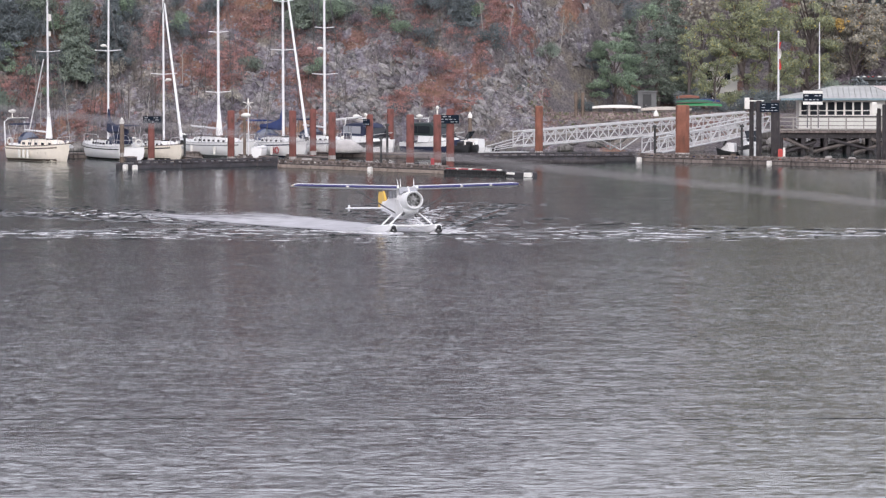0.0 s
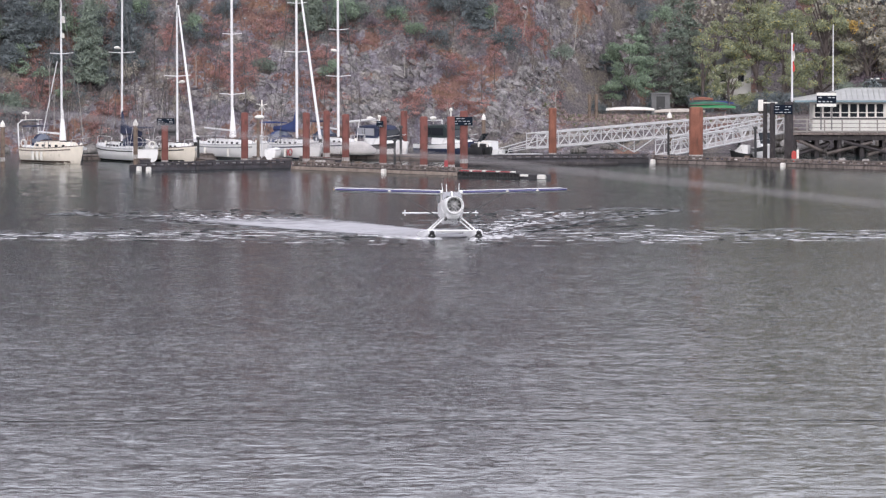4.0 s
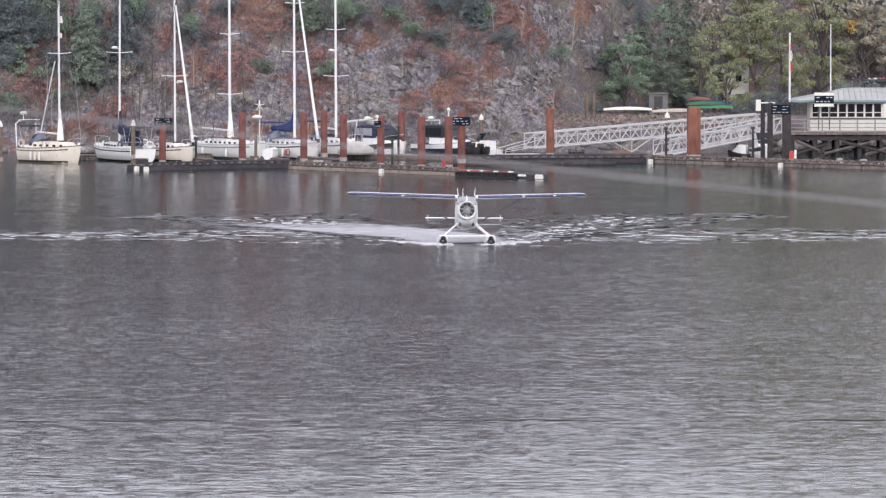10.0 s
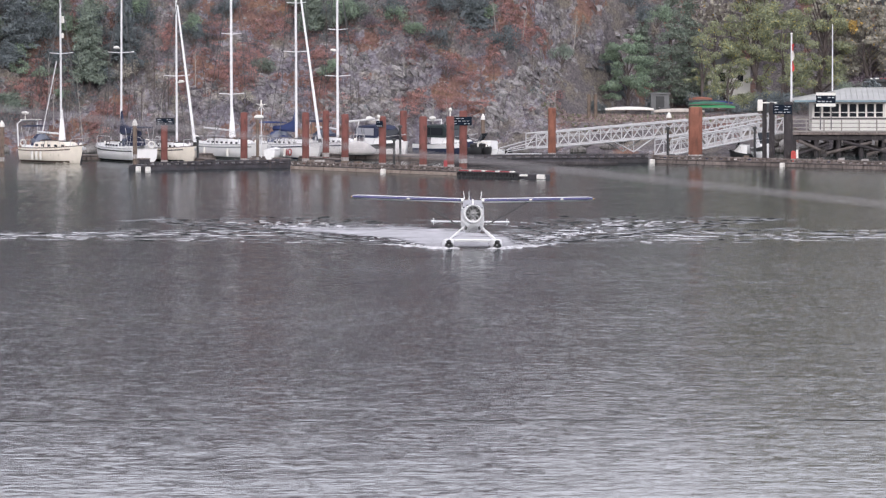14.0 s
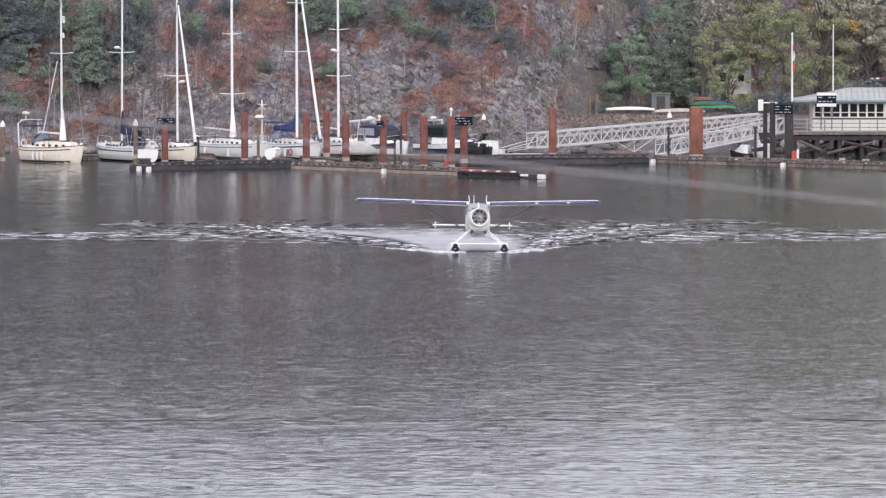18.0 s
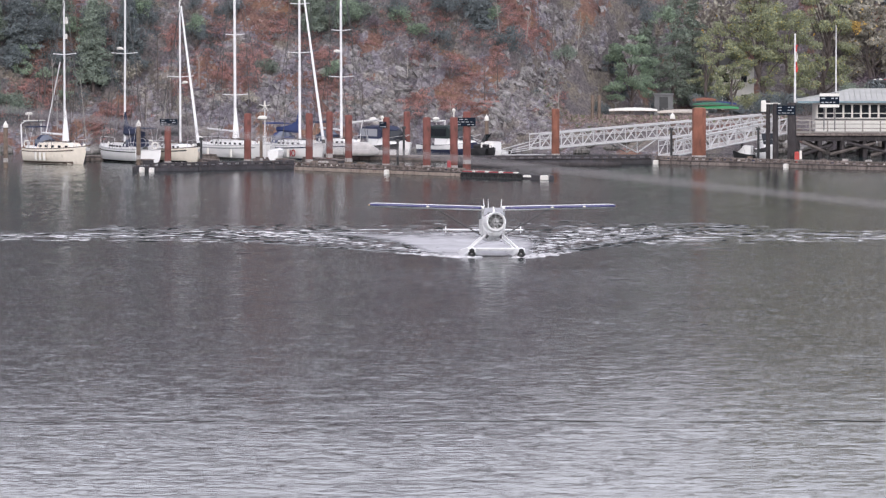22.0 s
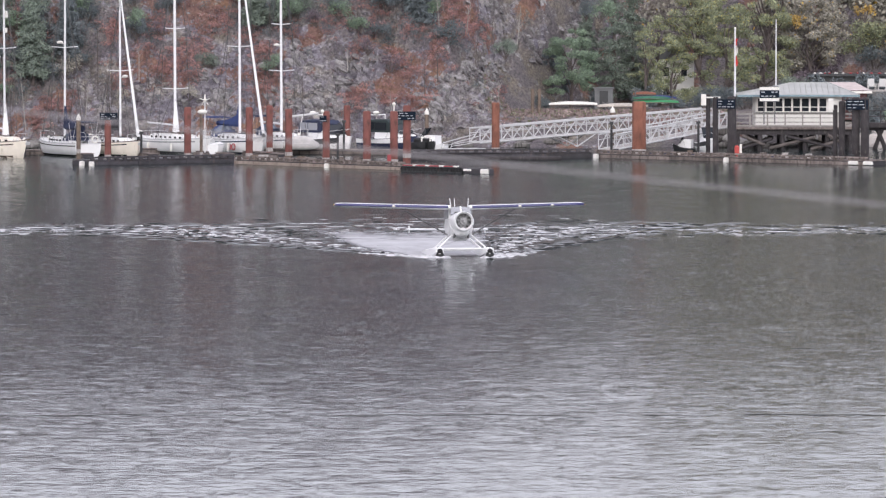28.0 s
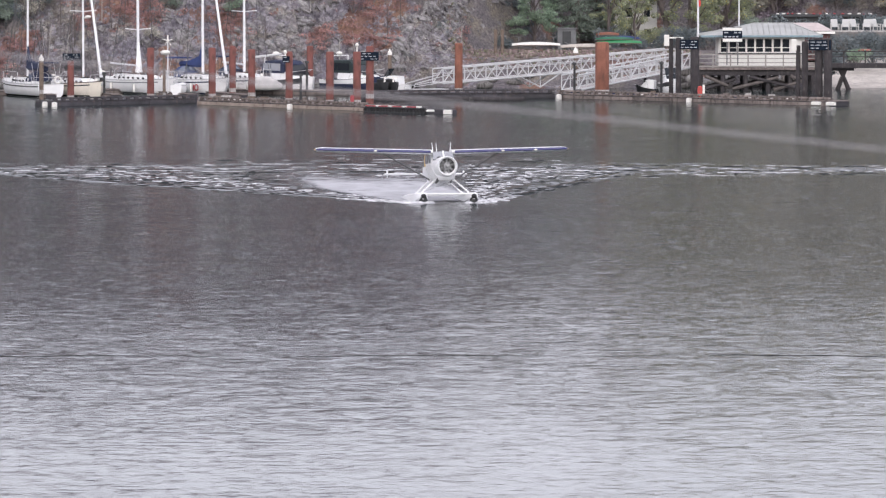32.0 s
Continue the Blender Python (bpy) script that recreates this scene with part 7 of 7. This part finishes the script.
        part("finlet", Shape().box(s * 2.25, 8.1, 1.82, 0.03, 0.5, 0.4, 0, 0.01), PAINT_WHITE, p, "white tail finlet")
    for y in (0.75, 3.1):
        part("spreader_bar", Shape().tube((-1.45, y, 0.52), (1.45, y, 0.52), 0.06, 0.06, 7), PAINT_WHITE, p, "white spreader bar")
    for s in (-1, 1):
        part("brace_wire", Shape().tube((s * 1.4, 0.78, 0.6), (-s * 0.55, 1.0, 1.3), 0.006, 0.006, 4), WIRE, p)
    part("fin", Shape().loft([[(-w, y0, z), (w, y0, z), (w * 0.6, 8.18, z), (-w * 0.6, 8.18, z)] for z, w, y0 in ((2.22, 0.09, 7.3), (2.55, 0.08, 7.62), (2.8, 0.06, 7.85), (2.92, 0.03, 7.98))]), YELLOW, p, "yellow tail fin", smooth=True)
    part("fin_tip", Shape().loft([[(-w, y0, z), (w, y0, z), (w * 0.6, 8.3, z), (-w * 0.6, 8.3, z)] for z, w, y0 in ((2.925, 0.035, 7.97), (3.2, 0.03, 8.08), (3.32, 0.012, 8.16))]), BLUE, p, "dark blue fin tip", smooth=True)
    rudder = part("rudder", Shape().loft([[(-w, 0.01, z), (w, 0.01, z), (w * 0.3, y1, z), (-w * 0.3, y1, z)] for z, w, y1 in ((-0.45, 0.045, 0.74), (0.0, 0.05, 0.8), (0.35, 0.045, 0.78), (0.62, 0.03, 0.66))]), YELLOW, p, "yellow rudder", smooth=True)
    part("fin_root", Shape().loft([[(-w, y0, z), (w, y0, z), (w * 0.4, y1, z), (-w * 0.4, y1, z)] for z, w, y0, y1 in ((1.95, 0.12, 6.6, 8.85), (2.23, 0.09, 7.28, 8.9))]), PAINT_WHITE, p)
    part("tail_aerial", Shape().tube((-0.2, 2.6, 3.0), (-0.2, 2.75, 3.5), 0.025, 0.014, 5), PAINT_WHITE, p)
    return p, prop, rudder


def sweep_material():
    m = bpy.data.materials.new("spinning_blades")
    m.use_nodes = True
    n, l = m.node_tree.nodes, m.node_tree.links
    b = n["Principled BSDF"]
    b.inputs["Base Color"].default_value = (0.2, 0.2, 0.2, 1)
    b.inputs["Roughness"].default_value = 0.6
    b.inputs["Alpha"].default_value = 0.045
    return m


def outcrop_material():
    """Fractured grey rock, each block with its own tone, dusted with lichen."""
    m = bpy.data.materials.new("fractured_rock")
    m.use_nodes = True
    n, l = m.node_tree.nodes, m.node_tree.links
    b = n["Principled BSDF"]
    b.inputs["Roughness"].default_value = 0.9
    b.inputs["Specular IOR Level"].default_value = 0.2
    g = n.new("ShaderNodeNewGeometry")
    r = n.new("ShaderNodeValToRGB")
    r.color_ramp.elements[0].color = (0.12, 0.11, 0.12, 1)
    r.color_ramp.elements[1].color = (0.33, 0.315, 0.32, 1)
    l.new(g.outputs["Random Per Island"], r.inputs[0])
    tc = n.new("ShaderNodeTexCoord")
    t = n.new("ShaderNodeTexNoise")
    t.inputs["Scale"].default_value = 3.5
    t.inputs["Detail"].default_value = 8
    t.inputs["Roughness"].default_value = 0.7
    l.new(tc.outputs["Object"], t.inputs["Vector"])
    mr = n.new("ShaderNodeMapRange")
    mr.inputs[1].default_value, mr.inputs[2].default_value = 0.3, 0.7
    mr.inputs[3].default_value, mr.inputs[4].default_value = 0.4, 1.6
    l.new(t.outputs["Fac"], mr.inputs[0])
    hs = n.new("ShaderNodeHueSaturation")
    l.new(mr.outputs[0], hs.inputs["Value"])
    l.new(r.outputs[0], hs.inputs["Color"])
    li = n.new("ShaderNodeTexNoise")
    li.inputs["Scale"].default_value = 9.0
    li.inputs["Detail"].default_value = 6
    li.inputs["Roughness"].default_value = 0.75
    l.new(tc.outputs["Object"], li.inputs["Vector"])
    lr = n.new("ShaderNodeMapRange")
    lr.inputs[1].default_value, lr.inputs[2].default_value = 0.52, 0.62
    lr.inputs[3].default_value, lr.inputs[4].default_value = 0.0, 0.75
    l.new(li.outputs["Fac"], lr.inputs[0])
    mx = n.new("ShaderNodeMix")
    mx.data_type = 'RGBA'
    mx.inputs[7].default_value = (0.37, 0.375, 0.345, 1)
    l.new(lr.outputs[0], mx.inputs[0])
    l.new(hs.outputs[0], mx.inputs[6])
    l.new(mx.outputs[2], b.inputs["Base Color"])
    bp = n.new("ShaderNodeBump")
    bp.inputs["Strength"].default_value = 0.6
    bp.inputs["Distance"].default_value = 0.2
    l.new(t.outputs["Fac"], bp.inputs["Height"])
    l.new(bp.outputs[0], b.inputs["Normal"])
    return m


OUTCROP = outcrop_material()
ENGINE = shade("pale_cast_engine", (0.34, 0.34, 0.35), 0.5, metal=0.2, var=0.3)
# dark grey for the disc behind the cylinders and for the wing struts
ENGINE_DARK = shade("dark_engine_grey", (0.09, 0.09, 0.095), 0.7, var=0.3)
SWEEP = sweep_material()


# ---------------------------------------------------------------- wavelets, wake and foam
def clear_water():
    m = bpy.data.materials.new("wavelet_water")
    m.use_nodes = True
    n, l = m.node_tree.nodes, m.node_tree.links
    b = n["Principled BSDF"]
    b.inputs["Base Color"].default_value = (0.025, 0.028, 0.03, 1)
    b.inputs["Roughness"].default_value = 0.05
    b.inputs["IOR"].default_value = 1.33
    g = n.new("ShaderNodeNewGeometry")
    t = n.new("ShaderNodeTexNoise")
    t.inputs["Scale"].default_value = 2.2
    l.new(g.outputs["Position"], t.inputs["Vector"])
    bp = n.new("ShaderNodeBump")
    bp.inputs["Strength"].default_value = 0.12
    bp.inputs["Distance"].default_value = 0.02
    l.new(t.outputs["Fac"], bp.inputs["Height"])
    l.new(bp.outputs[0], b.inputs["Normal"])
    return m


def foam_material():
    m = bpy.data.materials.new("white_foam")
    m.use_nodes = True
    n, l = m.node_tree.nodes, m.node_tree.links
    b = n["Principled BSDF"]
    b.inputs["Base Color"].default_value = (0.75, 0.75, 0.78, 1)
    b.inputs["Roughness"].default_value = 0.7
    tc = n.new("ShaderNodeTexCoord")
    t = n.new("ShaderNodeTexNoise")
    t.inputs["Scale"].default_value = 3.0
    t.inputs["Detail"].default_value = 6
    l.new(tc.outputs["Object"], t.inputs["Vector"])
    r = n.new("ShaderNodeValToRGB")
    r.color_ramp.elements[0].color = (0.3, 0.3, 0.32, 1)
    r.color_ramp.elements[0].position = 0.35
    r.color_ramp.elements[1].color = (0.8, 0.8, 0.83, 1)
    r.color_ramp.elements[1].position = 0.65
    l.new(t.outputs["Fac"], r.inputs[0])
    l.new(r.outputs[0], b.inputs["Base Color"])
    return m


def trail_material():
    """Aerated water: pale bubbles that stay where they rose, torn into streaks at the edges."""
    m = bpy.data.materials.new("bubble_trail")
    m.use_nodes = True
    n, l = m.node_tree.nodes, m.node_tree.links
    b = n["Principled BSDF"]
    b.inputs["Roughness"].default_value = 0.6
    g = n.new("ShaderNodeNewGeometry")

    def streaks(sx, sy, det):
        mp = n.new("ShaderNodeMapping")
        mp.inputs["Scale"].default_value = (sx, sy, 1)
        l.new(g.outputs["Position"], mp.inputs["Vector"])
        t = n.new("ShaderNodeTexNoise")
        t.inputs["Scale"].default_value = 1.0
        t.inputs["Detail"].default_value = det
        t.inputs["Roughness"].default_value = 0.65
        l.new(mp.outputs[0], t.inputs["Vector"])
        return t.outputs["Fac"]

    tone = n.new("ShaderNodeValToRGB")
    tone.color_ramp.elements[0].position, tone.color_ramp.elements[0].color = 0.35, (0.4, 0.4, 0.425, 1)
    tone.color_ramp.elements[1].position, tone.color_ramp.elements[1].color = 0.68, (0.57, 0.57, 0.605, 1)
    l.new(streaks(0.6, 0.25, 5), tone.inputs[0])
    l.new(tone.outputs[0], b.inputs["Base Color"])
    vc = n.new("ShaderNodeVertexColor")
    vc.layer_name = "bubbles"
    a = n.new("ShaderNodeMath")
    a.operation = 'ADD'
    l.new(streaks(0.8, 0.5, 7), a.inputs[0])
    l.new(vc.outputs[0], a.inputs[1])
    r = n.new("ShaderNodeMapRange")
    r.inputs[1].default_value, r.inputs[2].default_value = 0.73, 1.2
    r.inputs[3].default_value, r.inputs[4].default_value = 0.0, 0.85
    l.new(a.outputs[0], r.inputs[0])
    l.new(r.outputs[0], b.inputs["Alpha"])
    return m


DRIFT = shade("wet_drift", (0.028, 0.027, 0.027), 0.7, var=0.3)
WAVELET = clear_water()
FOAM = foam_material()
TRAIL = trail_material()


def wavelet(shape, x, y, l, w, h, rz=0.0):
    """One low crest of water, pointed at both ends."""
    c, s = math.cos(radians(rz)), math.sin(radians(rz))
    st = []
    for u in (-1.0, -0.6, -0.15, 0.3, 0.7, 1.0):
        k = max(0.03, 1 - u * u)
        row = []
        for v, z in ((-0.5, -0.01), (-0.1, 0.5), (0.3, 1.0), (0.42, 0.6), (0.5, -0.01)):
            a, b = u * l / 2, v * w * (0.35 + 0.65 * k) + 0.06 * w * math.sin(5 * u + x)
            row.append((x + a * c - b * s, y + a * s + b * c, z * h * k ** 0.4 if z > 0 else -0.015))
        st.append(row)
    k = len(shape.v)
    shape.v += [q for r in st for q in r]
    for i in range(5):
        for j in range(4):
            shape.f.append((k + 5 * i + j, k + 5 * i + 5 + j, k + 5 * i + 6 + j, k + 5 * i + 1 + j))


def crest(shape, x, y, l, w, slope, rz, steep):
    """A crest whose broad face mirrors the sky; some break at the foot in a steep lip."""
    wavelet(shape, x, y, l, w, slope * w, rz)
    if steep:
        wavelet(shape, x + 0.1 * l, y - 0.6 * w, l * 0.9, 0.03, 0.05, rz)


def build_ripples():
    """The band of old wake across the inlet, and the thin current line nearer by."""
    rng = random.Random(41)
    s = Shape()
    for i in range(1500):
        x = rng.uniform(-42, 48)
        mid = 499 - 0.05 * abs(x - 2)
        y = mid + max(-1.9, min(2.4, rng.gauss(0, 1))) * (4.0 + 6.0 * math.exp(-((x - 4) / 16) ** 2))
        f = rng.random()
        crest(s, x, y, rng.uniform(0.2, 0.65) * (1 + 4.5 * f ** 4), rng.uniform(0.08, 0.24), rng.uniform(0.075, 0.11), rng.uniform(-3, 3), i % 16 == 0)
    solid("ripple_band", s, WAVELET, pose(0, 0, 0), "band of small bright wavelets left across the inlet", "ripples", kind="stuff")
    s = Shape()
    for i in range(520):
        x = rng.uniform(-42, 48)
        y = 498 - 0.05 * abs(x - 2) + max(-1.8, min(2.2, rng.gauss(0, 1))) * (3.2 + 6.0 * math.exp(-((x - 4) / 16) ** 2))
        wavelet(s, x, y, rng.uniform(0.2, 0.7) * (1 + 4.0 * rng.random() ** 4), rng.uniform(0.06, 0.16), rng.uniform(0.01, 0.024), rng.uniform(-3, 3))
    solid("foam_flecks", s, FOAM, pose(0, 0, 0), "white flecks of foam drifting in the old wake", "foam", kind="stuff", smooth=True)
    tips = Shape()
    for i in range(3600):
        y = rng.uniform(300, 482)
        wavelet(tips, rng.uniform(-0.064, 0.075) * y, y, rng.uniform(0.15, 0.6) * (1 + 1.5 * rng.random() ** 5), rng.uniform(0.06, 0.13), rng.uniform(0.006, 0.013), rng.uniform(-3, 3))
    tip_ob = solid("wind_ripples", tips, WAVELET, pose(0, 0, 0), "small bright wind ripples scattered over the open water", "ripples", kind="stuff")
    st = []
    for i in range(261):
        x = -26 + 54 * i / 260
        y = 315.5 + 0.35 * math.sin(x * 0.5) + 0.2 * math.sin(x * 1.7 + 1)
        # dense in places, thinning out to almost nothing between them
        k = 0.72 + 0.3 * math.sin(0.41 * x + 0.6) + 0.22 * math.sin(1.13 * x + 2.0) + 0.15 * math.sin(3.1 * x)
        k = min(1.0, max(0.0, k))
        st.append([(x, y - 0.06 * k, -0.02), (x, y - 0.04 * k, -0.012 + 0.036 * k), (x, y + 0.1 * k, -0.012 + 0.032 * k), (x, y + 0.2 * k, -0.02)])
    solid("current_line", Shape().loft(st, close=False), DRIFT, pose(0, 0, 0), "thin dark line of wet drift floating across the inlet", "drift line", smooth=True)
    return tip_ob


TRAIL_PIECES, TRAIL_STEP = 10, 5.0


def build_wake():
    """Bow foam and spreading crests that travel with the plane; its bubble trail lies along its path."""
    rng = random.Random(17)
    w = thing("bow_wave", pose(0, 480, 0), "spreading bow waves and foam round the moving floats", "wake")
    for side in (-1, 1):
        s = Shape()
        for i in range(300):
            d = 1.0 + 50 * rng.random() ** 1.3
            ang = 22.5 + rng.gauss(0, 0.3 if i % 3 == 0 else 1.3)
            x = side * (1.7 + d * math.sin(radians(ang)))
            y = -0.4 + d * math.cos(radians(ang))
            crest(s, x, y, rng.uniform(0.35, 1.3), rng.uniform(0.12, 0.34), rng.uniform(0.08, 0.11), side * rng.uniform(4, 20), i % 4 == 0)
        # the long front of the wave along each arm of the wake
        for d0, d1, off in ((1.5, 10, 0.0), (8, 20, 0.15), (17, 31, -0.1), (26, 44, 0.1), (6, 16, -1.6), (14, 27, -2.2)):
            d = (d0 + d1) / 2
            wavelet(s, side * (1.7 + off + d * math.sin(radians(22.8))), -0.4 + d * math.cos(radians(22.8)), d1 - d0, 0.55, 0.05, side * 67.2)
        part("bow_crest", s, WAVELET, w, "bright crest of the bow wave")["kind"] = "stuff"
        s = Shape()
        flecks = Shape()
        for i in range(420):
            d = 4 + 46 * rng.random()
            x = side * ((0.25 + 0.75 * rng.random()) * (1.5 + d * 0.4))
            crest(s, x, d, rng.uniform(0.2, 0.8), rng.uniform(0.1, 0.28), rng.uniform(0.075, 0.11), rng.uniform(-5, 5), i % 5 == 0)
        for i in range(170):
            d = 3 + 40 * rng.random() ** 1.2
            x = side * (1.3 + d * 0.34 * (0.55 + 0.45 * rng.random()))
            wavelet(flecks, x, d, rng.uniform(0.2, 0.8), rng.uniform(0.08, 0.2), rng.uniform(0.014, 0.032), side * rng.uniform(0, 14))
        part("inner_ripple", s, WAVELET, w, "small ripples inside the wake")["kind"] = "stuff"
        part("foam_fleck", flecks, FOAM, w, "white flecks of foam in the wake", smooth=True)["kind"] = "stuff"
        s = Shape()
        for i in range(230):
            d = rng.random() ** 1.5 * 8
            x = side * (1.5 + rng.gauss(0.08, 0.3) + 0.4 * d)
            wavelet(s, x, -0.5 + d * 0.9, rng.uniform(0.2, 0.7), rng.uniform(0.12, 0.35), rng.uniform(0.03, 0.13) / (1 + 0.22 * d), side * 15)
        part("bow_foam", s, FOAM, w, "white foam at the float's bow", smooth=True)["kind"] = "stuff"
    pieces = []
    nx, ny = 25, 9
    for k in range(TRAIL_PIECES):
        t = thing("bubble_trail", pose(0, 480 + k * TRAIL_STEP, 0), "pale smooth stretch of bubbly water behind the floatplane", "wake", "bubble trail")
        vs, cov = [], []
        for j in range(ny):
            v = j / (ny - 1)
            d = (k + v) * TRAIL_STEP
            half = 3.3 + 0.1 * d
            for i in range(nx):
                u = 2 * i / (nx - 1) - 1
                vs.append((u * half, (v - 0.5) * TRAIL_STEP, 0.045))
                # thickest on the outer side of the turn, and gone after a while
                edge = 1 - smoothstep(0.55, 1.0, abs(u))
                c = 0.82 * edge * (1 - smoothstep(15.0, 49.0, d)) * (0.5 + 0.5 * smoothstep(0.3, 3.0, d)) + 0.1 * edge * (u < -0.4)
                cov.append(float(c))
        s = Shape().add(vs, [(j * nx + i, j * nx + i + 1, (j + 1) * nx + i + 1, (j + 1) * nx + i) for j in range(ny - 1) for i in range(nx - 1)])
        ob = part("bubble_sheet", s, TRAIL, t, smooth=True)
        att = ob.data.color_attributes.new("bubbles", 'FLOAT_COLOR', 'POINT')
        att.data.foreach_set("color", np.array([[c, c, c, 1] for c in cov]).ravel())
        pieces.append(t)
    return w, pieces


def build_cable():
    t = thing("overhead_cable", pose(0, 22, 0), "thin grey overhead cable close before the viewpoint", "cable")
    s = Shape()
    pts = []
    for i in range(41):
        x = -30 + 60 * i / 40
        pts.append((x, 0, 19.582 - 0.1085 * x + 0.00035 * (x * x - 1.5)))
    s.path(pts, CABLE_R, 8)
    part("strand", s, CABLE_GREY, t)


CABLE_R = 0.0035
CABLE_GREY = shade("galvanised_cable", (0.3, 0.295, 0.3), 0.6, metal=0.0, var=0.1)

# ---------------------------------------------------------------- build everything
HARBOUR = build_water()
build_land()
build_docks()
build_piles()
build_gangways()
build_pavilion()
build_poles()
build_boats()
build_shore()
build_plants()
build_undergrowth()
PLANE, PROP, RUDDER = build_floatplane()
BOW_WAVE, BUBBLES = build_wake()
WIND_RIPPLES = build_ripples()
build_cable()

# seconds, across, away, nose turned aside, bank
TAXI = (
    (0, -0.99, 497.00, 14.0, 0.20), (1, -0.39, 495.80, 11.5, 0.20), (2, 0.05, 494.55, 9.3, 0.20), (3, 0.40, 493.25, 7.5, 0.20),
    (4, 0.68, 491.91, 6.2, 0.20), (5, 0.91, 490.53, 4.8, 0.20), (6, 1.09, 489.13, 3.6, 0.20), (7, 1.24, 487.71, 2.7, 0.24),
    (8, 1.37, 486.27, 1.9, 0.29), (9, 1.47, 484.82, 1.4, 0.33), (10, 1.57, 483.37, 1.1, 0.37), (11, 1.64, 481.92, 0.9, 0.41),
    (12, 1.70, 480.48, 0.8, 0.46), (13, 1.75, 479.03, 0.8, 0.50), (14, 1.81, 477.60, 1.0, 0.53), (15, 1.86, 476.18, 1.5, 0.57),
    (16, 1.94, 474.76, 1.9, 0.60), (17, 2.02, 473.36, 2.3, 0.63), (18, 2.13, 471.96, 2.8, 0.67), (19, 2.28, 470.58, 3.3, 0.70),
    (20, 2.45, 469.20, 3.8, 0.62), (21, 2.67, 467.83, 4.4, 0.55), (22, 2.90, 466.46, 5.0, 0.47), (23, 3.15, 465.09, 5.5, 0.40),
    (24, 3.42, 463.72, 5.8, 0.34), (25, 3.69, 462.34, 6.0, 0.28), (26, 3.96, 460.95, 6.2, 0.22), (27, 4.22, 459.53, 6.3, 0.16),
    (28, 4.47, 458.09, 6.5, 0.10), (29, 4.72, 456.62, 6.8, 0.10), (30, 4.96, 455.11, 7.2, 0.10), (31, 5.24, 453.55, 7.7, 0.10),
    (32, 5.58, 451.94, 8.3, 0.10),
)


# the way that the plane came before, up to where TAXI begins
CAME = ((-26.0, 560.0), (-21.5, 549.0), (-18.0, 539.5), (-15.0, 529.0), (-11.6, 520.0), (-7.6, 511.0), (-3.6, 502.6))


def wake_rows(back):
    """Where a stretch of the trail lies, that far behind the floats, all along the way."""
    line = [Vector(p) for p in CAME] + [Vector((x, y)) for t, x, y, r, b in TAXI]
    run = [0.0]
    for a, b in zip(line, line[1:]):
        run.append(run[-1] + (b - a).length)
    rows = []
    for k, (t, *rest) in enumerate(TAXI):
        ends = []
        for d in (back - TRAIL_STEP / 2, back + TRAIL_STEP / 2):
            q = max(0.0, run[len(CAME) + k] - d)
            ends.append((float(np.interp(q, run, [p.x for p in line])), float(np.interp(q, run, [p.y for p in line]))))
        (x0, y0), (x1, y1) = ends
        rows.append((t, pose((x0 + x1) / 2, (y0 + y1) / 2, 0, 0, 0, math.degrees(math.atan2(x0 - x1, y1 - y0)))))
    return rows


def motions():
    # sliding the sheet carries the brighter, tilted zone outward over time
    walk(HARBOUR, [(0, pose(0, -86, 0)), (8, pose(0, -71, 0)), (14, pose(0, -47, 0)), (20, pose(0, -13, 0)), (25, pose(0, 8, 0)), (32, pose(0, 22, 0))])
    walk(WIND_RIPPLES, [(0, pose(0, -6, 0)), (32, pose(0, 6, 0))])
    walk(PLANE, [(t, pose(x, y, 0, -3.6, b, r)) for t, x, y, r, b in TAXI])
    walk(BOW_WAVE, [(t, pose(x, y, 0, 0, 0, 1.2 * r)) for t, x, y, r, b in TAXI])
    for k, piece in enumerate(BUBBLES):
        walk(piece, wake_rows(0.8 + (k + 0.5) * TRAIL_STEP))
    walk(PROP, [(i * 0.25, pose(0, -0.16, 2.1, 0, 75 * i, 0)) for i in range(129)])
    walk(RUDDER, [(0, pose(0, 8.2, 2.25, 0, 0, 8)), (4, pose(0, 8.2, 2.25, 0, 0, 4)), (12, pose(0, 8.2, 2.25, 0, 0, -6)), (20, pose(0, 8.2, 2.25, 0, 0, -18)), (32, pose(0, 8.2, 2.25, 0, 0, -20))])


motions()
